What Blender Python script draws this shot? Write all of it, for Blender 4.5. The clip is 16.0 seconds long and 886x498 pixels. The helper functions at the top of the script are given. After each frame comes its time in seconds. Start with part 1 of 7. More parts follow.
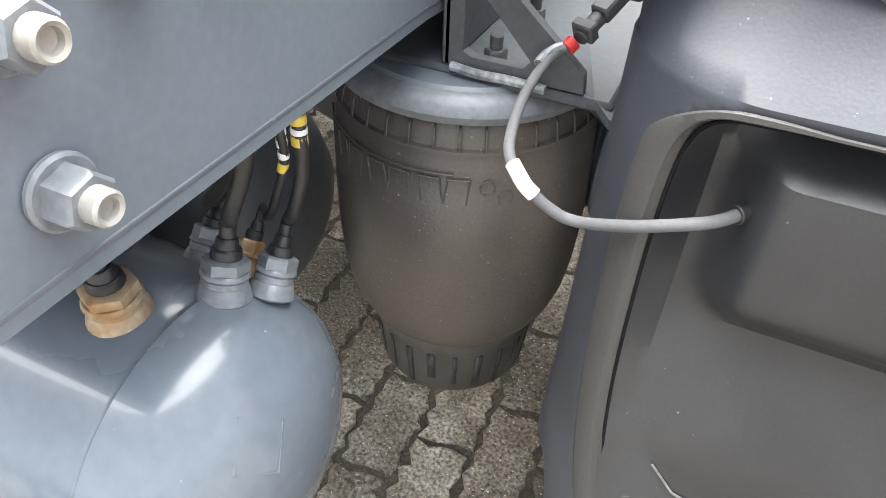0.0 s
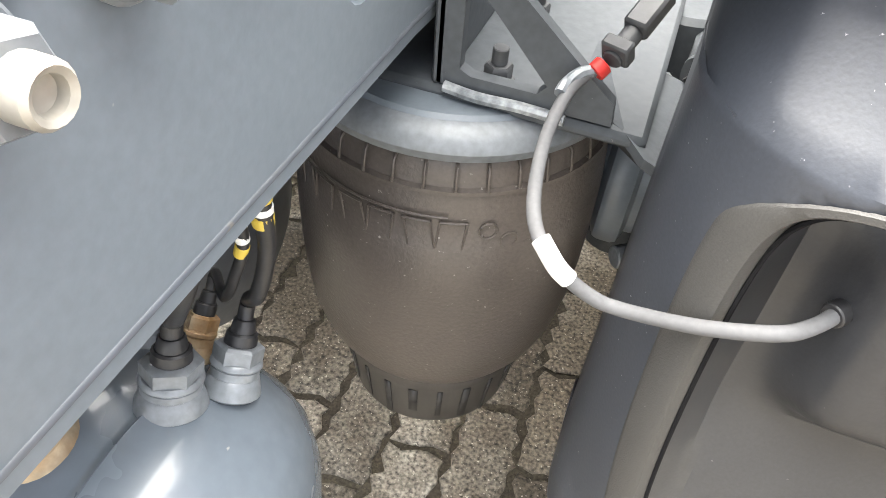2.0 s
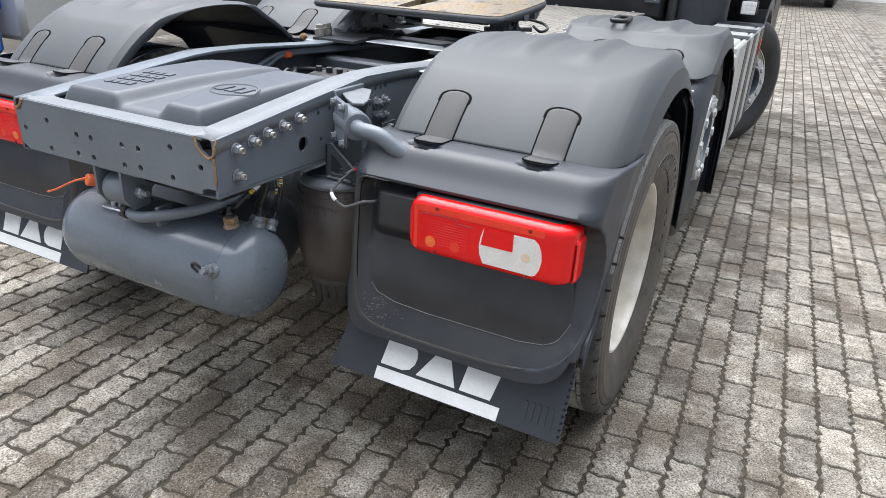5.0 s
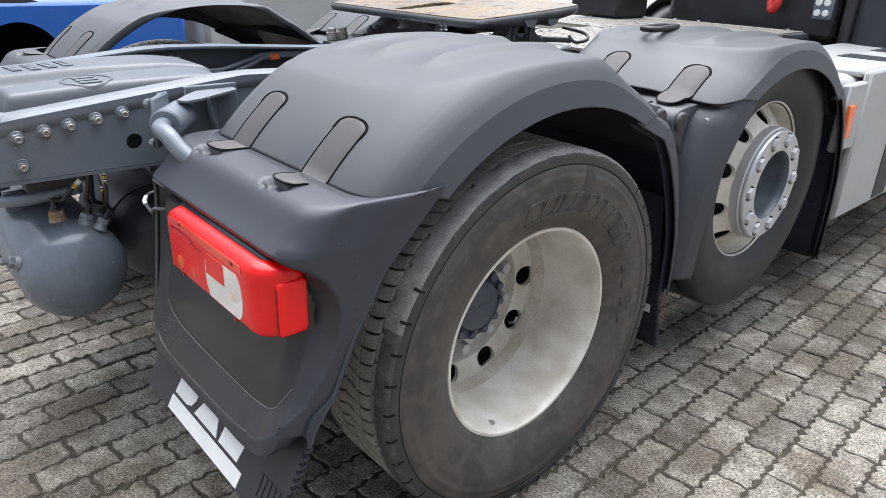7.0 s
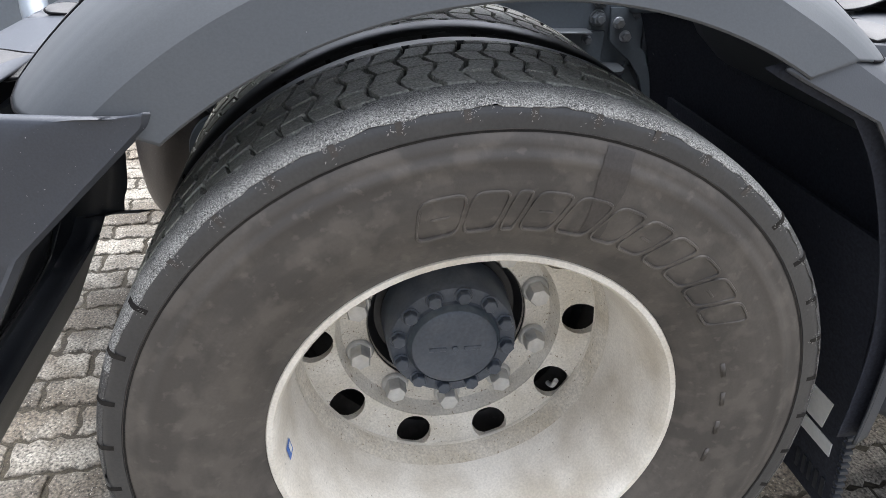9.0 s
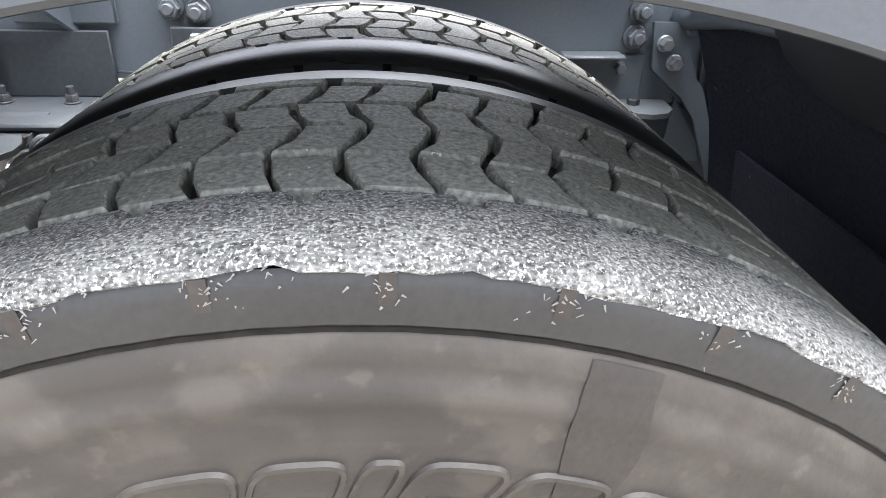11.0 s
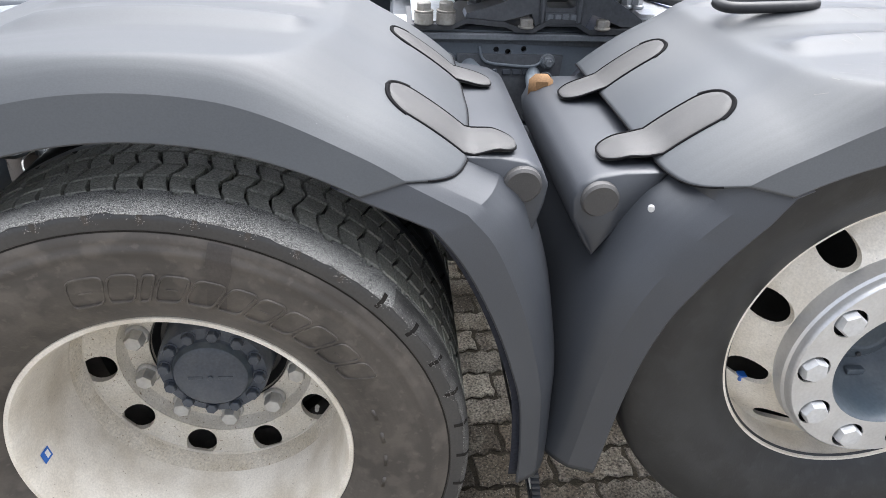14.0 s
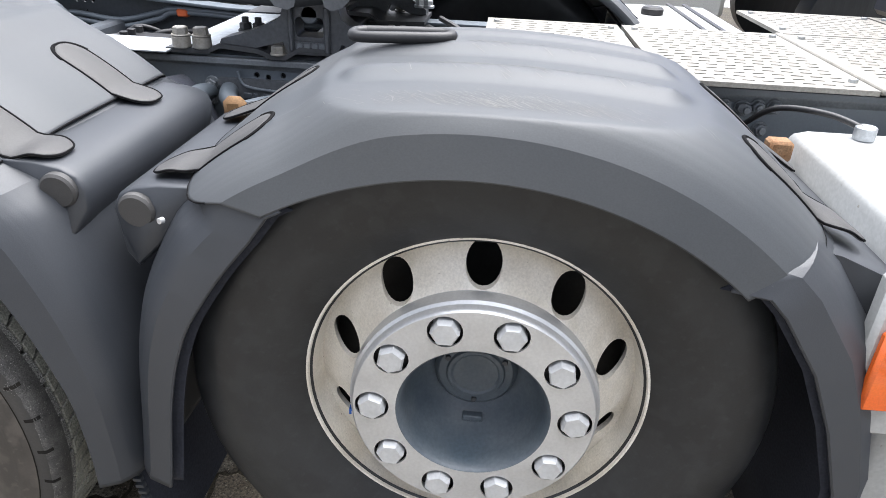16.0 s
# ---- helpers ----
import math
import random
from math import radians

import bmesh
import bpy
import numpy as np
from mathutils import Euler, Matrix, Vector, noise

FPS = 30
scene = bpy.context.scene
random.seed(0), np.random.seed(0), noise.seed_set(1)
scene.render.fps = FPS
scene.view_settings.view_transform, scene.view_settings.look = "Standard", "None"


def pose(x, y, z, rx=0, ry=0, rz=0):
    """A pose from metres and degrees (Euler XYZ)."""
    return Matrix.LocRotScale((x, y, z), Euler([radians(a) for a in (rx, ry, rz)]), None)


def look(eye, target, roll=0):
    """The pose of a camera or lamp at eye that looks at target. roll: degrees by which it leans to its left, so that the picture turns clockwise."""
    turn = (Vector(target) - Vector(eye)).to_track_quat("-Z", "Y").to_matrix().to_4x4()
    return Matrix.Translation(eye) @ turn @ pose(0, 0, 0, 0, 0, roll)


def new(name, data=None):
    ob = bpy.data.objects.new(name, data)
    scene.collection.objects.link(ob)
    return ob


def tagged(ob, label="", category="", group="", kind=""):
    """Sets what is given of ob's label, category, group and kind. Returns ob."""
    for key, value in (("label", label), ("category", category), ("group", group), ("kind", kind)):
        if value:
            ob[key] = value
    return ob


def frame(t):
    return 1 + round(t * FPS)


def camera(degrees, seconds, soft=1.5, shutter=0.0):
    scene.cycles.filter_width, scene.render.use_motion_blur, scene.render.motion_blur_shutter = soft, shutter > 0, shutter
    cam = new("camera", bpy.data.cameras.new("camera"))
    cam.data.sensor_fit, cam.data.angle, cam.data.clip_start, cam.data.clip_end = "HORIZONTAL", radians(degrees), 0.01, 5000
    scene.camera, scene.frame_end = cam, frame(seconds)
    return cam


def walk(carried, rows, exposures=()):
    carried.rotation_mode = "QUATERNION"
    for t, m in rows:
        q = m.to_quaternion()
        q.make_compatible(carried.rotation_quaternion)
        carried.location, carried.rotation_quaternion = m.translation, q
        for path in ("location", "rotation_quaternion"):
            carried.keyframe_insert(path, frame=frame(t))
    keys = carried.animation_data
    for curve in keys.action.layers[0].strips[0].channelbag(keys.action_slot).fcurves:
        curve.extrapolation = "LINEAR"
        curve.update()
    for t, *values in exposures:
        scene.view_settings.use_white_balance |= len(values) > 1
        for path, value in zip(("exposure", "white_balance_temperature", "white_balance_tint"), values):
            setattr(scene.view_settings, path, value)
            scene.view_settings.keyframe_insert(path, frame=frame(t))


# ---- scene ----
cam = camera(66.0, 16.0, soft=0.3)
PATH = [
    (0, (0.628, -1.078, 1.073), (0.032, 0.313, -0.235), 2.5),
    (0.5, (0.554, -0.983, 1.035), (0.106, 0.368, -0.370), 3.4),
    (1, (0.535, -0.929, 1.024), (0.133, 0.408, -0.408), 3.9),
    (1.5, (0.529, -0.910, 1.024), (0.140, 0.389, -0.446), 4.5),
    (2, (0.541, -0.965, 1.068), (0.138, 0.371, -0.365), 5.4),
    (2.5, (0.635, -1.117, 1.149), (0.151, 0.290, -0.188), 5.1),
    (3, (0.768, -1.372, 1.259), (0.154, 0.113, 0.068), 4.3),
    (3.5, (0.925, -1.666, 1.334), (0.238, -0.092, 0.310), 3.5),
    (4, (1.085, -1.912, 1.402), (0.413, -0.275, 0.470), 2.6),
    (4.5, (1.376, -2.131, 1.460), (0.663, -0.435, 0.676), 3.0),
    (5, (1.612, -2.167, 1.470), (0.792, -0.537, 0.650), 2.9),
    (5.2, (1.694, -2.109, 1.469), (0.863, -0.488, 0.644), 3.0),
    (7.3, (2.280, -1.053, 1.359), (0.787, 0.005, 0.551), 2.6),
    (7.5, (2.284, -0.927, 1.308), (0.725, -0.012, 0.453), 2.7),
    (8, (2.299, -0.631, 1.211), (0.645, 0.039, 0.309), 2.6),
    (8.5, (2.200, -0.422, 1.185), (0.493, -0.041, 0.216), 2.6),
    (9, (1.952, -0.188, 1.202), (0.236, 0.115, 0.221), 2.5),
    (9.5, (1.701, -0.068, 1.173), (-0.029, 0.219, 0.212), 2.0),
    (10, (1.543, 0.011, 1.140), (-0.230, 0.241, 0.243), 2.4),
    (10.2, (1.503, 0.018, 1.130), (-0.268, 0.193, 0.218), 2.2),
    (12.5, (1.619, 0.077, 1.113), (-0.115, 0.251, 0.133), 1.4),
    (13, (1.824, 0.159, 1.144), (0.077, 0.434, 0.210), 1.7),
    (13.5, (1.994, 0.221, 1.284), (0.268, 0.503, 0.312), 2.4),
    (14, (2.125, 0.374, 1.432), (0.411, 0.513, 0.411), 2.1),
    (14.5, (2.189, 0.540, 1.493), (0.457, 0.670, 0.502), 2.6),
    (15, (2.176, 0.748, 1.539), (0.425, 0.919, 0.587), 2.4),
    (15.5, (2.161, 0.994, 1.504), (0.388, 1.144, 0.591), 2.9),
    (16, (2.134, 1.263, 1.433), (0.367, 1.134, 0.505), 2.6),
]
walk(cam, [(t, look(eye, aim, roll)) for t, eye, aim, roll in PATH], exposures=[(0, 3.52, 6700, 10), (1, 3.84, 6950, 10), (2, 3.92, 7050, 10), (2.5, 3.79, 7000, 10), (3, 2.87, 6700, 10), (3.5, 2.4, 6650, 10), (4, 2.1, 6500, 10), (4.5, 1.92, 6400, 10), (5, 1.83, 6300, 11), (7.3, 1.9, 6250, 12), (7.5, 2.0, 6250, 12), (8, 2.45, 6200, 12), (8.5, 2.6, 6200, 12), (9, 2.55, 6300, 12), (9.5, 2.98, 6400, 12), (10, 3.66, 6450, 12), (12.5, 3.70, 6450, 12), (13, 3.65, 6450, 12), (13.5, 3.0, 6400, 12), (14, 2.53, 6400, 12), (14.5, 2.34, 6400, 12), (15, 2.29, 6400, 12), (15.5, 2.42, 6400, 12), (16, 2.34, 6400, 12)])

# ---- light ----
world = bpy.data.worlds.new("overcast_sky")
scene.world = world
world.use_nodes = True
wn, wl = world.node_tree.nodes, world.node_tree.links
sky = wn.new("ShaderNodeTexSky")
sky.sky_type = 'NISHITA'
sky.sun_disc = False
sky.sun_elevation, sky.sun_rotation = radians(70), radians(305)
sky.air_density, sky.dust_density, sky.ozone_density = 0.9, 5.0, 1.5
grey = wn.new("ShaderNodeHueSaturation")
grey.inputs["Saturation"].default_value = 0.38
wl.new(sky.outputs[0], grey.inputs["Color"])
wl.new(grey.outputs[0], wn["Background"].inputs["Color"])
wn["Background"].inputs["Strength"].default_value = 0.07
sun = new("sun", bpy.data.lights.new("sun", 'SUN'))
sun.data.energy, sun.data.angle, sun.data.color = 1.5, radians(85), (0.95, 0.98, 1.0)
sun.matrix_basis = look((-1.6, 1.4, 9), (0, 0, 0))

# ---- materials ----
def material(name, col, rough=0.5, metal=0.0, col2=None, scale=6.0, amount=0.5, fine=120.0, fine_amt=0.15,
             bump=0.1, coat=0.0, stretch=(1, 1, 1), piece=0.0, island=0.0, spec=0.5, spots=None, spot_scale=40.0, spot_cut=0.62, dirt=None, dirt_scale=1.2, dirt_cut=0.5, world_space=False, strip=0.0):
    m = bpy.data.materials.new(name)
    m.use_nodes = True
    n, l = m.node_tree.nodes, m.node_tree.links
    b = n["Principled BSDF"]
    tc = n.new("ShaderNodeTexCoord")
    mp = n.new("ShaderNodeMapping")
    mp.inputs["Scale"].default_value = stretch
    place = n.new("ShaderNodeNewGeometry").outputs["Position"] if world_space else tc.outputs["Object"]
    l.new(place, mp.inputs["Vector"])
    big = n.new("ShaderNodeTexNoise")
    big.inputs["Scale"].default_value, big.inputs["Detail"].default_value = scale, 5.0
    l.new(mp.outputs[0], big.inputs["Vector"])
    small = n.new("ShaderNodeTexNoise")
    small.inputs["Scale"].default_value, small.inputs["Detail"].default_value = fine, 3.0
    l.new(mp.outputs[0], small.inputs["Vector"])
    ramp = n.new("ShaderNodeMapRange")
    ramp.inputs["From Min"].default_value, ramp.inputs["From Max"].default_value = 0.35, 0.68
    l.new(big.outputs["Fac"], ramp.inputs["Value"])
    amt = n.new("ShaderNodeMath")
    amt.operation = 'MULTIPLY'
    amt.inputs[1].default_value = amount
    l.new(ramp.outputs[0], amt.inputs[0])
    mix = n.new("ShaderNodeMix")
    mix.data_type = 'RGBA'
    mix.inputs["A"].default_value = (*col, 1)
    c2 = col2 or tuple(c * 0.7 for c in col)
    mix.inputs["B"].default_value = (*c2, 1)
    l.new(amt.outputs[0], mix.inputs["Factor"])
    out = mix.outputs["Result"]
    if dirt:
        dn = n.new("ShaderNodeTexNoise")
        dn.inputs["Scale"].default_value, dn.inputs["Detail"].default_value, dn.inputs["Roughness"].default_value = dirt_scale, 8.0, 0.65
        l.new(place, dn.inputs["Vector"])
        dr = n.new("ShaderNodeMapRange")
        dr.inputs["From Min"].default_value, dr.inputs["From Max"].default_value = dirt_cut, dirt_cut + 0.10
        dr.inputs["To Max"].default_value = 0.85
        amount_here = dn.outputs["Fac"]
        if strip:
            sep = n.new("ShaderNodeSeparateXYZ")
            l.new(place, sep.inputs[0])
            lane = n.new("ShaderNodeMapRange")
            lane.interpolation_type = 'SMOOTHSTEP'
            lane.inputs["From Min"].default_value, lane.inputs["From Max"].default_value = 0.6, 2.0
            lane.inputs["To Min"].default_value, lane.inputs["To Max"].default_value = strip, 0.015
            l.new(sep.outputs["X"], lane.inputs["Value"])
            plus = n.new("ShaderNodeMath")
            l.new(amount_here, plus.inputs[0])
            l.new(lane.outputs[0], plus.inputs[1])
            amount_here = plus.outputs[0]
        l.new(amount_here, dr.inputs["Value"])
        m3 = n.new("ShaderNodeMix")
        m3.data_type = 'RGBA'
        m3.inputs["B"].default_value = (*dirt, 1)
        l.new(out, m3.inputs["A"])
        l.new(dr.outputs[0], m3.inputs["Factor"])
        out = m3.outputs["Result"]
    grain = n.new("ShaderNodeMapRange")
    grain.inputs["From Min"].default_value, grain.inputs["From Max"].default_value = 0.3, 0.7
    grain.inputs["To Min"].default_value, grain.inputs["To Max"].default_value = 1 - fine_amt, 1 + fine_amt
    l.new(small.outputs["Fac"], grain.inputs["Value"])
    val = grain.outputs[0]
    if piece or island:
        src = n.new("ShaderNodeObjectInfo").outputs["Random"] if piece else n.new("ShaderNodeNewGeometry").outputs["Random Per Island"]
        r = n.new("ShaderNodeMapRange")
        r.inputs["To Min"].default_value, r.inputs["To Max"].default_value = 1 - (piece or island), 1 + (piece or island)
        l.new(src, r.inputs["Value"])
        mu = n.new("ShaderNodeMath")
        mu.operation = 'MULTIPLY'
        l.new(val, mu.inputs[0])
        l.new(r.outputs[0], mu.inputs[1])
        val = mu.outputs[0]
    vm = n.new("ShaderNodeVectorMath")
    vm.operation = 'SCALE'
    l.new(out, vm.inputs[0])
    l.new(val, vm.inputs["Scale"])
    out = vm.outputs[0]
    if spots:
        vo = n.new("ShaderNodeTexNoise")
        vo.inputs["Scale"].default_value, vo.inputs["Detail"].default_value = spot_scale, 4.0
        l.new(place, vo.inputs["Vector"])
        sr = n.new("ShaderNodeMapRange")
        sr.inputs["From Min"].default_value, sr.inputs["From Max"].default_value = spot_cut, spot_cut + 0.06
        l.new(vo.outputs["Fac"], sr.inputs["Value"])
        m2 = n.new("ShaderNodeMix")
        m2.data_type = 'RGBA'
        m2.inputs["B"].default_value = (*spots, 1)
        l.new(out, m2.inputs["A"])
        l.new(sr.outputs[0], m2.inputs["Factor"])
        out = m2.outputs["Result"]
    l.new(out, b.inputs["Base Color"])
    rr = n.new("ShaderNodeMapRange")
    rr.inputs["To Min"].default_value, rr.inputs["To Max"].default_value = max(rough - 0.1, 0.03), min(rough + 0.12, 1)
    l.new(big.outputs["Fac"], rr.inputs["Value"])
    l.new(rr.outputs[0], b.inputs["Roughness"])
    b.inputs["Metallic"].default_value = metal
    b.inputs["Coat Weight"].default_value = coat
    b.inputs["Specular IOR Level"].default_value = spec
    if bump:
        bp = n.new("ShaderNodeBump")
        bp.inputs["Strength"].default_value, bp.inputs["Distance"].default_value = bump, 0.002
        l.new(small.outputs["Fac"], bp.inputs["Height"])
        l.new(bp.outputs[0], b.inputs["Normal"])
    return m

PLASTIC = material("mudguard_plastic", (0.034, 0.038, 0.045), 0.44, 0, (0.045, 0.049, 0.056), 5, 0.6, 500, 0.08, 0.06, spec=0.55, spots=(0.3, 0.3, 0.3), spot_scale=240, spot_cut=0.775)
PLASTIC_DARK = material("black_plastic", (0.021, 0.024, 0.030), 0.42, 0, (0.036, 0.040, 0.046), 4, 0.6, 300, 0.12, 0.12, spots=(0.16, 0.16, 0.16), spot_scale=180, spot_cut=0.755)
STRAP = material("strap_plastic", (0.058, 0.057, 0.057), 0.55, 0, (0.08, 0.078, 0.076), 20, 0.6, 500, 0.12, 0.15, spec=0.4)
PAINT = material("chassis_paint", (0.144, 0.168, 0.192), 0.36, 0, (0.112, 0.131, 0.150), 5, 0.7, 160, 0.06, 0.05, spec=0.6, spots=(0.3, 0.29, 0.27), spot_scale=110, spot_cut=0.745)
# Chassis paint made darker: the shade round the brackets is in its colour.
BRACKET_SHADE = material("shaded_bracket_paint", (0.062, 0.070, 0.078), 0.55, 0, (0.082, 0.09, 0.098), 9, 0.7, 140, 0.1, 0.08, spec=0.3, spots=(0.25, 0.25, 0.24), spot_scale=170, spot_cut=0.74)
RED_CLIP = material("red_plastic", (0.55, 0.03, 0.025), 0.4, 0, None, 30, 0.4, 100, 0.05, 0.0)
HUB_GREY = material("dusty_hub_paint", (0.066, 0.086, 0.105), 0.36, 0, (0.115, 0.132, 0.146), 14, 0.8, 160, 0.12, 0.1)
# Paler chassis paint; on upward faces it paints in the light from above.
PAINT_LIGHT = material("pale_chassis_paint", (0.175, 0.19, 0.204), 0.42, 0.05, (0.14, 0.153, 0.165), 12, 0.8, 160, 0.14, 0.08, spec=0.5)
TANK = material("tank_paint", (0.135, 0.160, 0.186), 0.26, 0, (0.108, 0.127, 0.148), 4, 0.6, 90, 0.05, 0.05, coat=0.3, spots=(0.33, 0.32, 0.3), spot_scale=120, spot_cut=0.75)
COVER_PLASTIC = material("grey_cover_plastic", (0.088, 0.099, 0.113), 0.40, 0, (0.070, 0.079, 0.090), 5, 0.7, 300, 0.08, 0.08, spec=0.5, spots=(0.2, 0.2, 0.19), spot_scale=110, spot_cut=0.745)
DARKPAINT = material("dark_and_shaded_paint", (0.07, 0.08, 0.095), 0.45, 0, (0.075, 0.08, 0.085), 8, 0.7, 80, 0.1, 0.08, spots=(0.13, 0.12, 0.1), spot_scale=50, spot_cut=0.7)
STEEL = material("galvanised_steel", (0.5, 0.52, 0.54), 0.38, 0.7, (0.36, 0.38, 0.4), 20, 0.7, 150, 0.12, 0.1)
GALV = material("bright_galvanised_sheet", (0.62, 0.66, 0.69), 0.34, 0.45, (0.42, 0.45, 0.48), 14, 0.7, 90, 0.12, 0.05)
ZINC = material("pale_zinc", (0.34, 0.33, 0.305), 0.5, 0.3, (0.3, 0.27, 0.22), 30, 0.7, 150, 0.15, 0.1)
BOLT = material("painted_bolt", (0.19, 0.208, 0.225), 0.36, 0.15, (0.15, 0.16, 0.17), 40, 0.7, 200, 0.14, 0.08)
RUST = material("rust", (0.22, 0.11, 0.05), 0.85, 0, (0.32, 0.2, 0.11), 40, 0.8, 250, 0.3, 0.4)
RUSTY_BRASS = material("corroded_brass", (0.42, 0.36, 0.26), 0.6, 0.4, (0.33, 0.18, 0.07), 45, 0.9, 160, 0.2, 0.25)
BELLOWS = material("bellows_rubber", (0.066, 0.056, 0.050), 0.40, 0, (0.108, 0.090, 0.078), 6, 0.8, 300, 0.12, 0.3, spec=0.6, spots=(0.34, 0.32, 0.3), spot_scale=230, spot_cut=0.695)
WET = material("wet_piston", (0.058, 0.053, 0.049), 0.4, 0, (0.036, 0.034, 0.032), 26, 0.8, 200, 0.12, 0.08, stretch=(1, 1, 0.12))
def sidewall(name, yc, zc, col, worn, stain, rough):
    """Tyre rubber with fine rings and blotches that run round the axle at (yc, zc)."""
    m = material(name, col, rough, 0, worn, 5, 0.75, 240, 0.07, 0.1)
    n, l = m.node_tree.nodes, m.node_tree.links
    b = n["Principled BSDF"]
    base = b.inputs["Base Color"].links[0].from_socket
    off = n.new("ShaderNodeVectorMath")
    off.operation = 'SUBTRACT'
    off.inputs[1].default_value = (0, yc, zc)
    l.new(n.new("ShaderNodeNewGeometry").outputs["Position"], off.inputs[0])
    sep = n.new("ShaderNodeSeparateXYZ")
    l.new(off.outputs[0], sep.inputs[0])
    ang = n.new("ShaderNodeMath")
    ang.operation = 'ARCTAN2'
    l.new(sep.outputs["Y"], ang.inputs[0])
    l.new(sep.outputs["Z"], ang.inputs[1])
    flat = n.new("ShaderNodeCombineXYZ")
    l.new(sep.outputs["Y"], flat.inputs["X"])
    l.new(sep.outputs["Z"], flat.inputs["Y"])
    rad = n.new("ShaderNodeVectorMath")
    rad.operation = 'LENGTH'
    l.new(flat.outputs[0], rad.inputs[0])
    out = base
    for k_rad, k_ang, cut, wide, tone, most in ((120, 1.6, 0.44, 0.22, worn, 0.22), (13, 3.4, 0.46, 0.12, stain, 0.6), (24, 8, 0.52, 0.10, tuple(c * 1.1 for c in worn), 0.5), (60, 22, 0.60, 0.08, tuple(c * 1.35 for c in worn), 0.35)):
        v = n.new("ShaderNodeCombineXYZ")
        for src, k, slot in ((rad.outputs["Value"], k_rad, "X"), (ang.outputs[0], k_ang, "Y")):
            mu = n.new("ShaderNodeMath")
            mu.operation = 'MULTIPLY'
            mu.inputs[1].default_value = k
            l.new(src, mu.inputs[0])
            l.new(mu.outputs[0], v.inputs[slot])
        t = n.new("ShaderNodeTexNoise")
        t.inputs["Scale"].default_value, t.inputs["Detail"].default_value = 1.0, 4.0
        l.new(v.outputs[0], t.inputs["Vector"])
        r = n.new("ShaderNodeMapRange")
        r.inputs["From Min"].default_value, r.inputs["From Max"].default_value, r.inputs["To Max"].default_value = cut, cut + wide, most
        l.new(t.outputs["Fac"], r.inputs["Value"])
        mx = n.new("ShaderNodeMix")
        mx.data_type = 'RGBA'
        mx.inputs["B"].default_value = (*tone, 1)
        l.new(out, mx.inputs["A"])
        l.new(r.outputs[0], mx.inputs["Factor"])
        out = mx.outputs["Result"]
    l.new(out, b.inputs["Base Color"])
    return m


RUBBER = sidewall("tyre_rubber", 0.0, 0.49, (0.052, 0.0465, 0.042), (0.093, 0.082, 0.071), (0.033, 0.030, 0.028), 0.44)
RUBBER_BLACK = sidewall("clean_tyre_rubber", 1.26, 0.673, (0.014, 0.0155, 0.0175), (0.023, 0.025, 0.027), (0.011, 0.012, 0.014), 0.42)
FIBRE = material("torn_rubber_fibre", (0.26, 0.255, 0.24), 0.8, 0, (0.16, 0.157, 0.15), 60, 0.8, 300, 0.2, 0.0)
RUBBER_BAND = material("rubber_band_below_tread", (0.030, 0.030, 0.031), 0.34, 0, (0.048, 0.047, 0.046), 9, 0.7, 220, 0.12, 0.12, spots=(0.3, 0.29, 0.27), spot_scale=140, spot_cut=0.74)
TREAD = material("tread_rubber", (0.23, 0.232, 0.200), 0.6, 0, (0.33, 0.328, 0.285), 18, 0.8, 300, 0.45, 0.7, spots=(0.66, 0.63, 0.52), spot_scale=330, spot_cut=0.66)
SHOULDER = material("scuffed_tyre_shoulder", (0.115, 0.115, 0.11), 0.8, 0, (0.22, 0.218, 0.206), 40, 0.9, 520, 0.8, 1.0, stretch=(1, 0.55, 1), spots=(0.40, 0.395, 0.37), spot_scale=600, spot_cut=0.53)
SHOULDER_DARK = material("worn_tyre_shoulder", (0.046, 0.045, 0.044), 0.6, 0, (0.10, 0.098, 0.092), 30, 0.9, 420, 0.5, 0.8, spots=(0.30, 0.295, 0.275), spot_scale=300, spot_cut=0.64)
AMBER_SPOT = material("amber_bulb", (0.9, 0.2, 0.02), 0.3, 0, (0.8, 0.05, 0.01), 60, 0.8, 420, 0.1, 0.1, coat=1.0)
DARK_RED = material("dark_red_lens", (0.25, 0.004, 0.005), 0.3, 0, None, 20, 0.4, 200, 0.1, 0.0)
RED_ORANGE = material("red_orange_lens", (0.82, 0.034, 0.012), 0.18, 0, (0.85, 0.04, 0.01), 20, 0.5, 500, 0.12, 0.15, coat=0.4)
OCHRE = material("ochre_rusted_steel", (0.22, 0.125, 0.055), 0.8, 0, (0.15, 0.08, 0.035), 40, 0.8, 250, 0.2, 0.2)
# Darker than TAIL; used only inside the outline of the set-back panel.
PANEL = material("darker_lamp_panel", (0.017, 0.018, 0.021), 0.36, 0, (0.034, 0.035, 0.037), 7, 0.85, 420, 0.1, 0.05, spec=0.55, spots=(0.22, 0.22, 0.22), spot_scale=200, spot_cut=0.745)
# Wet sidewall smear, and the painted shade of the notches in the scuffed zone.
SMEAR_SHADE = material("smear_and_notch_shade", (0.036, 0.032, 0.030), 0.38, 0, (0.052, 0.045, 0.041), 14, 0.8, 240, 0.15, 0.1)
LINER = material("black_fibre_liner", (0.024, 0.027, 0.037), 0.8, 0, (0.034, 0.037, 0.048), 9, 0.7, 180, 0.25, 0.5, spec=0.25, spots=(0.14, 0.14, 0.15), spot_scale=60, spot_cut=0.73)
